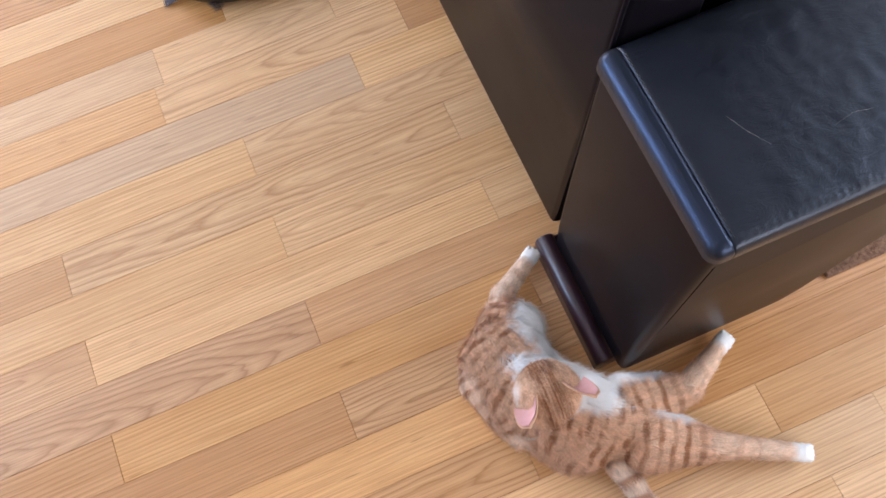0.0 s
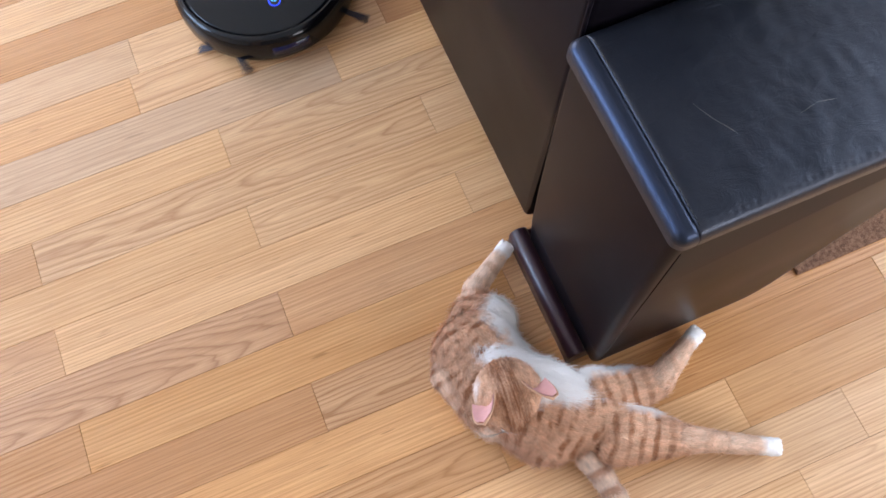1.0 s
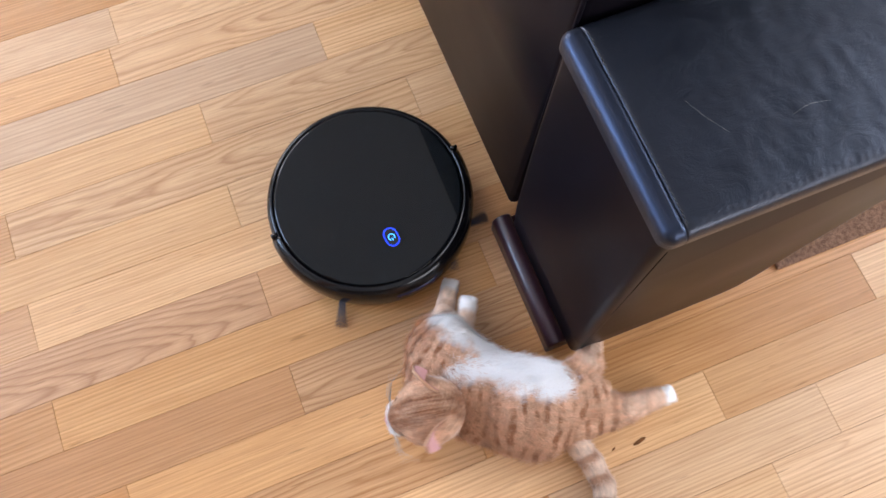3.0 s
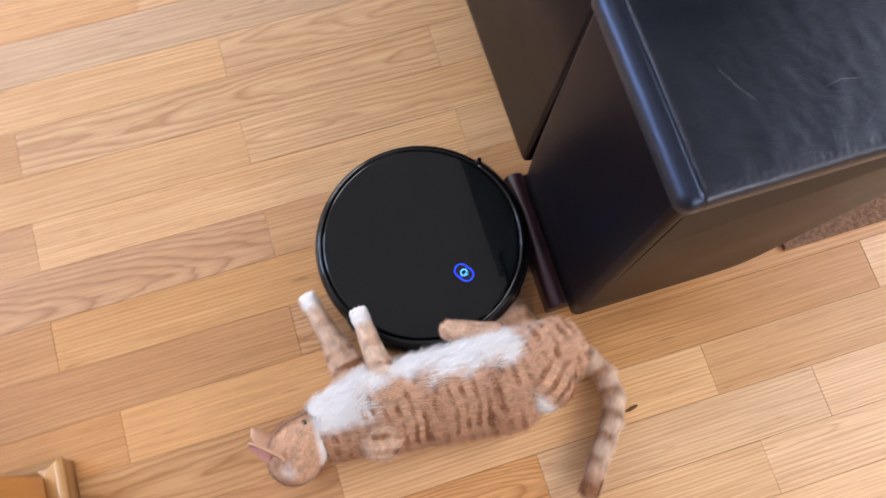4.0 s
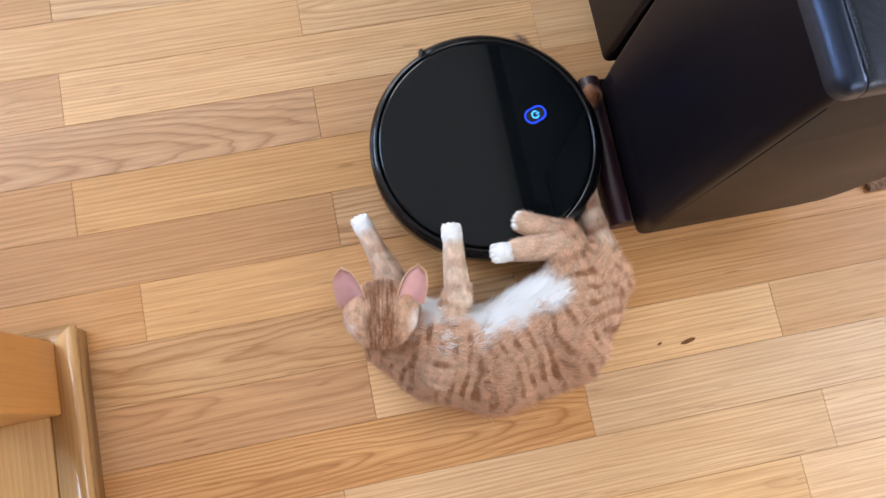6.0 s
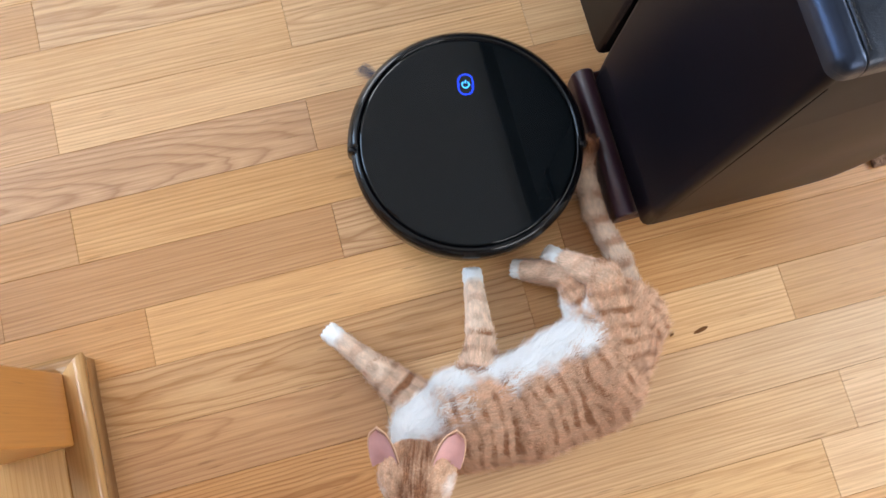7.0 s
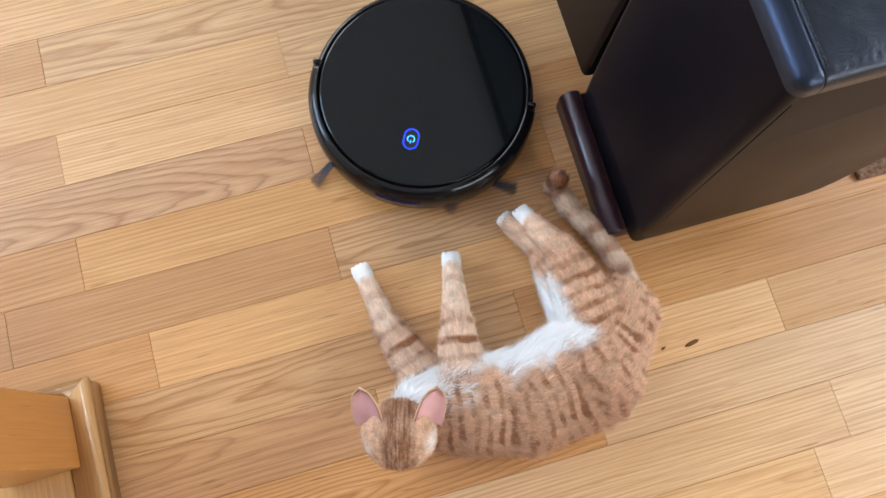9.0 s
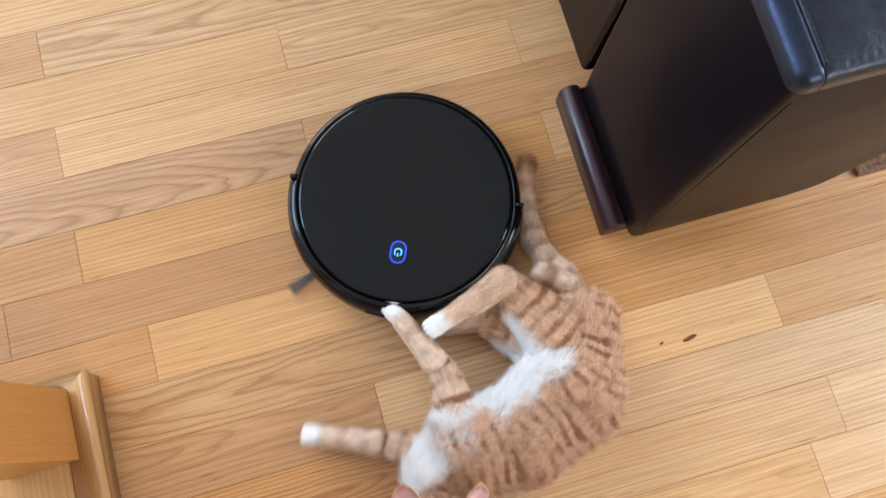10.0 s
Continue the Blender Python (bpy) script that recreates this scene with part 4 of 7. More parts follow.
# ---- floor boards: every strip is a piece of its own where the camera passes ----
def build_floor():
    x0, x1, y0, y1, _ = ROOM
    slab = new("floor", finish(box(x0, x1, y0, y1, -0.12, -0.0125), "floor", GAP_DARK, False))
    tagged(slab, "varnished hardwood strip floor in honey and maple tones", "floor", kind="structure")
    W, T = 0.0835, 0.012
    rng = random.Random(11)
    near = (-1.25, 1.7, -1.30, 1.10)
    joints = {5: (-0.10, 0.244), 4: (-0.12,), 3: (-0.95, 0.24), 2: (0.0,), 1: (-0.363, 0.358), 0: (0.0,), -1: (-0.363, 0.357), -2: (0.0,), -3: (-0.363, 0.36),
              -4: (0.0,), -5: (-0.287,), -6: (0.238, 0.93), -7: (0.006, 0.609), -8: (0.303, 0.767), -9: (-0.055, 0.643), -10: (0.585,), 6: (0.05,)}
    # kinds of wood from the first drawn board of a row on, left to right
    kinds = {6: (AMBER_L,), 5: (LIGHT_A, LIGHT_A, LIGHT_L), 4: (HONEY_L, LIGHT_A), 3: (HONEY_L, GREY_A, LIGHT_L), 2: (LIGHT_L, LIGHT_A), 1: (HONEY_L, LIGHT_A, LIGHT_L),
             0: (LIGHT_L, LIGHT_A), -1: (HONEY_A, LIGHT_L, LIGHT_L), -2: (ROSE_A, ROSE_L), -3: (ROSE_L, HONEY_L, HONEY_A), -4: (AMBER_L, HONEY_A), -5: (AMBER_L, HONEY_L, AMBER_L),
             -6: (HONEY_A, AMBER_L), -7: (AMBER_A, LIGHT_L, HONEY_L), -8: (AMBER_A, LIGHT_L, LIGHT_L), -9: (HONEY_A, LIGHT_L, LIGHT_A), -10: (LIGHT_A, LIGHT_L)}
    tones = {(n, i): m for n, row in kinds.items() for i, m in enumerate(row)}
    pool = [LIGHT_A, LIGHT_L, LIGHT_L, HONEY_A, HONEY_L, HONEY_L, ROSE_L, AMBER_A, AMBER_L, GREY_A]
    cache = {}

    def board(length, m):
        key = (round(length, 3), m.name)
        if key not in cache:
            g = 0.0002
            b = bmesh.new()
            hx, hy, c = length / 2 - g, W / 2 - g, 0.0004
            lo = [b.verts.new((sx * hx, sy * hy, -T)) for sx, sy in ((-1, -1), (1, -1), (1, 1), (-1, 1))]
            md = [b.verts.new((sx * hx, sy * hy, -c)) for sx, sy in ((-1, -1), (1, -1), (1, 1), (-1, 1))]
            hi = [b.verts.new((sx * (hx - c), sy * (hy - c), 0)) for sx, sy in ((-1, -1), (1, -1), (1, 1), (-1, 1))]
            for p, q in ((lo, md), (md, hi)):
                for i in range(4):
                    j = (i + 1) % 4
                    b.faces.new((p[i], p[j], q[j], q[i]))
            b.faces.new(hi)
            b.faces.new(lo[::-1])
            cache[key] = finish(b, "board", m, False)
        return cache[key]

    rest = bmesh.new()
    for n in range(math.floor(y0 / W) + 1, math.ceil(y1 / W) + 1):
        yt, yb = n * W, (n - 1) * W
        yc = (yt + yb) / 2
        if yb < y0 or yt > y1:
            continue
        cuts = sorted(joints.get(n, (rng.uniform(-0.3, 0.4),)))
        first = cuts[0]
        left, right = [], []
        p = first
        while p > x0:
            p -= rng.choice((0.726, 0.726, 0.60, 0.9, 0.48))
            left.append(max(p, x0))
        p = cuts[-1]
        while p < x1:
            p += rng.choice((0.726, 0.726, 0.60, 0.9, 0.48))
            right.append(min(p, x1))
        allx = left[::-1] + cuts + right
        base = len(left)
        for i, (a, c) in enumerate(zip(allx, allx[1:])):
            if c - a < 0.02:
                continue
            xc = (a + c) / 2
            inside = near[2] < yc < near[3] and c > near[0] and a < near[1]
            if inside:
                m = tones.get((n, i - base + 1), rng.choice(pool))
                ob = new("board", board(c - a, m))
                ob.parent = slab
                ob.matrix_basis = pose(xc, yc, rng.uniform(-0.0003, 0.0), 0, 0, rng.choice((0, 180)))
            else:
                box(a + 0.0004, c - 0.0004, yb + 0.0004, yt - 0.0004, -T, -0.0002, bm=rest)
    ob = part("floor_boards", rest, FLOOR_REST, slab, "further strips of the hardwood floor", smooth=False)
    ob["kind"] = "stuff"


build_floor()


def motions():
    walk(VACUUM, [
        (0, pose(0.119, 0.602, 0, 0, 0, -180.6)),
        (0.6, pose(0.161, 0.486, 0, 0, 0, -180.6)),
        (1, pose(0.181, 0.414, 0, 0, 0, -180.6)),
        (1.2, pose(0.183, 0.366, 0, 0, 0, -182.3)),
        (1.5, pose(0.192, 0.273, 0, 0, 0, -179.4)),
        (1.8, pose(0.190, 0.180, 0, 0, 0, -174.0)),
        (2.1, pose(0.200, 0.099, 0, 0, 0, -175.4)),
        (2.5, pose(0.214, -0.020, 0, 0, 0, -176.1)),
        (2.7, pose(0.210, -0.069, 0, 0, 0, -175.6)),
        (3.8, pose(0.228, -0.286, 0, 0, 0, -152.5)),
        (4.1, pose(0.226, -0.317, 0, 0, 0, -142.7)),
        (4.5, pose(0.23, -0.316, 0, 0, 0, -143.5)),
        (4.8, pose(0.228, -0.323, 0, 0, 0, -140.8)),
        (5, pose(0.231, -0.341, 0, 0, 0, -136.7)),
        (5.2, pose(0.228, -0.346, 0, 0, 0, -137.2)),
        (6.3, pose(0.228, -0.316, 0, 0, 0, -56.3)),
        (6.5, pose(0.206, -0.336, 0, 0, 0, -56.7)),
        (6.8, pose(0.204, -0.322, 0, 0, 0, -35.3)),
        (7, pose(0.208, -0.312, 0, 0, 0, -12.3)),
        (7.3, pose(0.210, -0.273, 0, 0, 0, 4.1)),
        (7.5, pose(0.198, -0.222, 0, 0, 0, 2.1)),
        (8, pose(0.193, -0.181, 0, 0, 0, 38.8)),
        (8.5, pose(0.190, -0.177, 0, 0, 0, 94.2)),
        (9, pose(0.188, -0.187, 0, 0, 0, 152.5)),
        (9.3, pose(0.173, -0.237, 0, 0, 0, 159.1)),
        (9.5, pose(0.149, -0.286, 0, 0, 0, 159)),
        (9.8, pose(0.128, -0.334, 0, 0, 0, 158.2)),
        (10, pose(0.119, -0.350, 0, 0, 0, 157.2)),
    ])
    for s, hub in zip((-1, 1), BRUSHES):
        walk(hub, [(k / 10, pose(s * 0.102, 0.102, 0.014, 0, 0, -s * 62 * k)) for k in range(101)])
    walk(CAT, [
        (0, pose(0.258, -0.473, 0)),
        (1.2, pose(0.258, -0.473, 0)),
        (2.5, pose(0.258, -0.473, 0)),
        (2.7, pose(0.258, -0.473, 0)),
        (2.833, pose(0.256, -0.486, 0)),
        (2.967, pose(0.254, -0.5, 0)),
        (3.1, pose(0.251, -0.514, 0)),
        (3.25, pose(0.249, -0.527, 0)),
        (3.533, pose(0.217, -0.528, 0)),
        (3.8, pose(0.186, -0.528, 0)),
        (3.867, pose(0.184, -0.538, 0)),
        (3.933, pose(0.182, -0.548, 0)),
        (4.1, pose(0.179, -0.569, 0)),
        (4.5, pose(0.172, -0.618, 0)),
        (4.667, pose(0.18, -0.622, 0)),
        (4.8, pose(0.189, -0.626, 0)),
        (4.9, pose(0.174, -0.639, 0)),
        (5, pose(0.159, -0.652, 0)),
        (5.1, pose(0.15, -0.664, 0)),
        (5.2, pose(0.141, -0.676, 0)),
        (5.733, pose(0.163, -0.649, 0)),
        (6, pose(0.175, -0.636, 0)),
        (6.3, pose(0.186, -0.623, 0)),
        (6.5, pose(0.169, -0.64, 0)),
        (6.8, pose(0.176, -0.7, 0)),
        (7, pose(0.182, -0.699, 0)),
        (7.3, pose(0.198, -0.682, 0)),
        (7.5, pose(0.207, -0.671, 0)),
        (8, pose(0.207, -0.672, 0)),
        (9, pose(0.197, -0.675, 0)),
        (9.3, pose(0.202, -0.675, 0)),
        (9.5, pose(0.206, -0.672, 0)),
        (9.8, pose(0.191, -0.686, 0)),
        (10, pose(0.177, -0.725, 0)),
    ])
    walk(CAT_PARTS["neck"], [
        (0, pose(-0.003, 0.1, 0.048, 176.3, -14.9, -32.7)),
        (1.2, pose(-0.003, 0.1, 0.048, 176.3, -14.9, -32.7)),
        (2.5, pose(-0.003, 0.1, 0.048, 176.3, -14.9, -32.7)),
        (2.7, pose(-0.003, 0.1, 0.048, 176.3, -14.9, -32.7)),
        (2.833, pose(-0.02, 0.088, 0.048, 175.1, -19.9, -21.8)),
        (2.967, pose(-0.037, 0.076, 0.048, 173.2, -24.7, -2.6)),
        (3.1, pose(-0.054, 0.063, 0.048, 171.6, -29.5, 28.3)),
        (3.25, pose(-0.072, 0.051, 0.048, 172.1, -34.6, 59.9)),
        (3.533, pose(-0.103, 0.032, 0.048, 175.0, -32.3, 76.7)),
        (3.8, pose(-0.134, 0.012, 0.048, 176.6, -29.9, 84.2)),
        (3.867, pose(-0.131, 0.007, 0.048, 176.4, -29.9, 87.3)),
        (3.933, pose(-0.128, 0.002, 0.048, 176.3, -29.9, 90.6)),
        (4.1, pose(-0.121, -0.008, 0.048, 176.0, -29.9, 98.0)),
        (4.5, pose(-0.105, -0.007, 0.048, 175.5, -34.9, 104.8)),
        (4.667, pose(-0.099, -0.026, 0.048, 175.1, -34.8, 116.0)),
        (4.8, pose(-0.092, -0.044, 0.048, 175.0, -34.8, 128.3)),
        (4.9, pose(-0.093, -0.032, 0.048, 174.9, -34.8, 128.6)),
        (5, pose(-0.094, -0.02, 0.048, 174.9, -34.8, 129.0)),
        (5.1, pose(-0.095, -0.005, 0.048, 174.9, -27.3, 108.3)),
        (5.2, pose(-0.096, 0.009, 0.048, 175.5, -19.9, 87.3)),
        (5.733, pose(-0.102, 0.029, 0.048, 175.5, -17.4, 66.2)),
        (6, pose(-0.106, 0.039, 0.048, 175.7, -16.2, 56.0)),
        (6.3, pose(-0.109, 0.048, 0.048, 176.0, -14.9, 46.7)),
        (6.5, pose(-0.107, 0.048, 0.048, 175.8, -14.9, 48.9)),
        (6.8, pose(-0.098, 0.008, 0.048, 174.8, -14.9, 86.3)),
        (7, pose(-0.102, -0.007, 0.048, 175.3, -14.9, 102.8)),
        (7.3, pose(-0.098, 0.013, 0.048, 174.9, -14.9, 88.8)),
        (7.5, pose(-0.098, 0.014, 0.048, 174.9, -14.9, 88.8)),
        (8, pose(-0.104, 0.007, 0.048, 175.6, -14.9, 94.3)),
        (9, pose(-0.106, 0.012, 0.048, 175.9, -14.9, 86.1)),
        (9.3, pose(-0.108, 0.014, 0.048, 176.0, -14.9, 86.2)),
        (9.5, pose(-0.109, 0.01, 0.048, 176.1, -14.9, 83.4)),
        (9.8, pose(-0.092, -0.003, 0.048, 174.7, -14.9, 107.0)),
        (10, pose(-0.083, -0.015, 0.048, 174.6, -14.9, 118.5)),
    ])
    walk(CAT_PARTS["ribs"], [
        (0, pose(-0.011, 0.036, 0.051, 178.4, -20.0, 16.6)),
        (1.2, pose(-0.011, 0.036, 0.051, 178.4, -20.0, 16.6)),
        (2.5, pose(-0.011, 0.036, 0.051, 178.4, -20.0, 16.6)),
        (2.7, pose(-0.011, 0.036, 0.051, 178.4, -20.0, 16.6)),
        (2.833, pose(-0.015, 0.033, 0.051, 178.2, -24.4, 25.5)),
        (2.967, pose(-0.02, 0.028, 0.051, 178.1, -28.7, 35.3)),
        (3.1, pose(-0.024, 0.025, 0.051, 178.0, -33.1, 45.5)),
        (3.25, pose(-0.028, 0.021, 0.051, 177.9, -37.5, 55.5)),
        (3.533, pose(-0.038, 0.012, 0.051, 178.3, -35.0, 73.6)),
        (3.8, pose(-0.048, 0.004, 0.051, 178.6, -32.5, 86.6)),
        (3.867, pose(-0.047, 0.002, 0.051, 178.6, -32.5, 88.3)),
        (3.933, pose(-0.046, 0, 0.051, 178.5, -32.5, 90.2)),
        (4.1, pose(-0.044, -0.002, 0.051, 178.5, -32.5, 94.1)),
        (4.5, pose(-0.037, -0.001, 0.051, 178.1, -37.5, 91.9)),
        (4.667, pose(-0.036, -0.007, 0.051, 178.1, -35.0, 102.4)),
        (4.8, pose(-0.035, -0.014, 0.051, 178.2, -32.5, 112.8)),
        (4.9, pose(-0.036, -0.008, 0.051, 178.2, -31.2, 103.7)),
        (5, pose(-0.036, -0.002, 0.051, 178.2, -30.0, 94.1)),
        (5.1, pose(-0.035, 0.001, 0.051, 178.2, -26.2, 89.6)),
        (5.2, pose(-0.035, 0.003, 0.051, 178.2, -22.5, 84.9)),
        (5.733, pose(-0.039, 0.009, 0.051, 178.5, -21.2, 78.0)),
        (6, pose(-0.042, 0.011, 0.051, 178.6, -20.6, 75.2)),
        (6.3, pose(-0.044, 0.014, 0.051, 178.7, -20.0, 72.8)),
        (6.5, pose(-0.043, 0.015, 0.051, 178.7, -20.0, 71.8)),
        (6.8, pose(-0.038, 0.003, 0.051, 178.4, -18.5, 86.0)),
        (7, pose(-0.039, -0.001, 0.051, 178.5, -18.5, 92.0)),
        (7.3, pose(-0.038, 0.006, 0.051, 178.4, -17.5, 81.4)),
        (7.5, pose(-0.038, 0.006, 0.051, 178.4, -17.5, 80.6)),
        (8, pose(-0.039, 0.004, 0.051, 178.4, -17.5, 84.5)),
        (9, pose(-0.039, 0.005, 0.051, 178.5, -17.5, 83.1)),
        (9.3, pose(-0.039, 0.006, 0.051, 178.5, -17.5, 82.4)),
        (9.5, pose(-0.04, 0.003, 0.051, 178.5, -17.5, 86.1)),
        (9.8, pose(-0.036, 0.001, 0.051, 178.3, -18.5, 88.1)),
        (10, pose(-0.032, -0.003, 0.051, 178.1, -18.5, 95.1)),
    ])
    walk(CAT_PARTS["loin"], [
        (0, pose(0.026, -0.029, 0.054, 176.3, -37.4, 43.6)),
        (1.2, pose(0.026, -0.029, 0.054, 176.3, -37.4, 43.6)),
        (2.5, pose(0.026, -0.029, 0.054, 176.3, -37.4, 43.6)),
        (2.7, pose(0.026, -0.029, 0.054, 176.3, -37.4, 43.6)),
        (2.833, pose(0.028, -0.026, 0.054, 176.1, -38.6, 50.0)),
        (2.967, pose(0.03, -0.022, 0.054, 175.9, -39.9, 56.8)),
        (3.1, pose(0.032, -0.017, 0.054, 175.8, -41.1, 63.8)),
        (3.25, pose(0.033, -0.013, 0.054, 175.7, -42.4, 70.9)),
        (3.533, pose(0.043, -0.009, 0.054, 176.6, -38.7, 79.9)),
        (3.8, pose(0.052, -0.005, 0.054, 177.3, -35.0, 86.0)),
        (3.867, pose(0.051, -0.003, 0.054, 177.3, -34.3, 87.6)),
        (3.933, pose(0.05, -0.002, 0.054, 177.3, -33.7, 89.2)),
        (4.1, pose(0.049, 0.001, 0.054, 177.2, -32.4, 92.7)),
        (4.5, pose(0.045, 0.012, 0.054, 176.9, -37.4, 107.0)),
        (4.667, pose(0.038, 0.022, 0.054, 177.0, -31.2, 121.2)),
        (4.8, pose(0.032, 0.031, 0.054, 177.2, -25.0, 135.7)),
        (4.9, pose(0.034, 0.031, 0.054, 177.3, -22.5, 133.8)),
        (5, pose(0.035, 0.031, 0.054, 177.4, -20.0, 132.0)),
        (5.1, pose(0.039, 0.027, 0.054, 177.4, -21.2, 125.4)),
        (5.2, pose(0.043, 0.023, 0.054, 177.5, -22.5, 119.1)),
        (5.733, pose(0.046, 0.017, 0.054, 177.5, -22.5, 111.8)),
        (6, pose(0.048, 0.015, 0.054, 177.5, -22.5, 108.2)),
        (6.3, pose(0.049, 0.012, 0.054, 177.5, -22.5, 104.7)),
        (6.5, pose(0.051, 0.01, 0.054, 177.6, -22.5, 102.1)),
        (6.8, pose(0.05, 0.022, 0.054, 177.8, -20.0, 114.5)),
        (7, pose(0.051, 0.013, 0.054, 177.7, -20.0, 105.1)),
        (7.3, pose(0.052, 0.009, 0.054, 177.7, -17.5, 101.0)),
        (7.5, pose(0.049, 0.012, 0.054, 177.6, -17.5, 105.0)),
        (8, pose(0.049, 0.013, 0.054, 177.6, -17.5, 105.6)),
        (9, pose(0.05, 0.012, 0.054, 177.7, -17.5, 103.5)),
        (9.3, pose(0.049, 0.012, 0.054, 177.6, -17.5, 104.3)),
        (9.5, pose(0.047, 0.014, 0.054, 177.6, -17.5, 107.3)),
        (9.8, pose(0.045, 0.019, 0.054, 177.5, -20.0, 114.0)),
        (10, pose(0.045, 0.022, 0.054, 177.6, -20.0, 117.4)),
    ])
    walk(CAT_PARTS["hip"], [
        (0, pose(0.083, -0.078, 0.053, -171.2, -57.1, 51.8)),
        (1.2, pose(0.083, -0.078, 0.053, -171.2, -57.1, 51.8)),
        (2.5, pose(0.083, -0.078, 0.053, -171.2, -57.1, 51.8)),
        (2.7, pose(0.083, -0.078, 0.053, -171.2, -57.1, 51.8)),
        (2.833, pose(0.088, -0.065, 0.053, -171.6, -54.6, 59.8)),
        (2.967, pose(0.093, -0.052, 0.053, -172.1, -52.1, 68.1)),
        (3.1, pose(0.099, -0.04, 0.053, -172.6, -49.7, 76.3)),
        (3.25, pose(0.104, -0.027, 0.053, -173.2, -47.2, 84.2)),
        (3.533, pose(0.126, -0.017, 0.053, -174.4, -41.0, 87.7)),
        (3.8, pose(0.149, -0.008, 0.053, -175.3, -34.8, 90.5)),
        (3.867, pose(0.147, -0.002, 0.053, -175.4, -33.6, 94.5)),
        (3.933, pose(0.145, 0.004, 0.053, -175.5, -32.4, 98.4)),
        (4.1, pose(0.142, 0.016, 0.053, -175.8, -29.9, 105.8)),
        (4.5, pose(0.128, 0.051, 0.053, -175.7, -32.4, 122.4)),
        (4.667, pose(0.096, 0.076, 0.053, -175.0, -23.6, 147.7)),
        (4.8, pose(0.063, 0.101, 0.053, -175.3, -14.9, -179.7)),
        (4.9, pose(0.07, 0.101, 0.053, -175.5, -13.7, 174.5)),
        (5, pose(0.077, 0.101, 0.053, -175.7, -12.4, 169.1)),
        (5.1, pose(0.095, 0.095, 0.053, -176.0, -14.9, 157.3)),
        (5.2, pose(0.112, 0.089, 0.053, -176.4, -17.4, 147.8)),
        (5.733, pose(0.124, 0.074, 0.053, -176.5, -16.2, 139.2)),
        (6, pose(0.13, 0.066, 0.053, -176.5, -15.6, 135.1)),
        (6.3, pose(0.137, 0.058, 0.053, -176.6, -15.0, 131.0)),
        (6.5, pose(0.14, 0.054, 0.053, -176.6, -15.0, 130.2)),
        (6.8, pose(0.129, 0.085, 0.053, -176.4, -13.0, 144.1)),
        (7, pose(0.14, 0.06, 0.053, -176.5, -13.0, 131.0)),
        (7.3, pose(0.142, 0.053, 0.053, -176.5, -11.5, 131.5)),
        (7.5, pose(0.133, 0.058, 0.053, -176.3, -11.5, 132.1)),
        (8, pose(0.13, 0.063, 0.053, -176.4, -11.5, 138.4)),
        (9, pose(0.137, 0.059, 0.053, -176.5, -11.5, 134.7)),
        (9.3, pose(0.135, 0.06, 0.053, -176.6, -11.5, 134.3)),
        (9.5, pose(0.125, 0.063, 0.053, -176.2, -11.5, 138.2)),
        (9.8, pose(0.11, 0.082, 0.053, -176.4, -13.0, 153.4)),
        (10, pose(0.113, 0.096, 0.053, -176.9, -13.0, 155.0)),
    ])
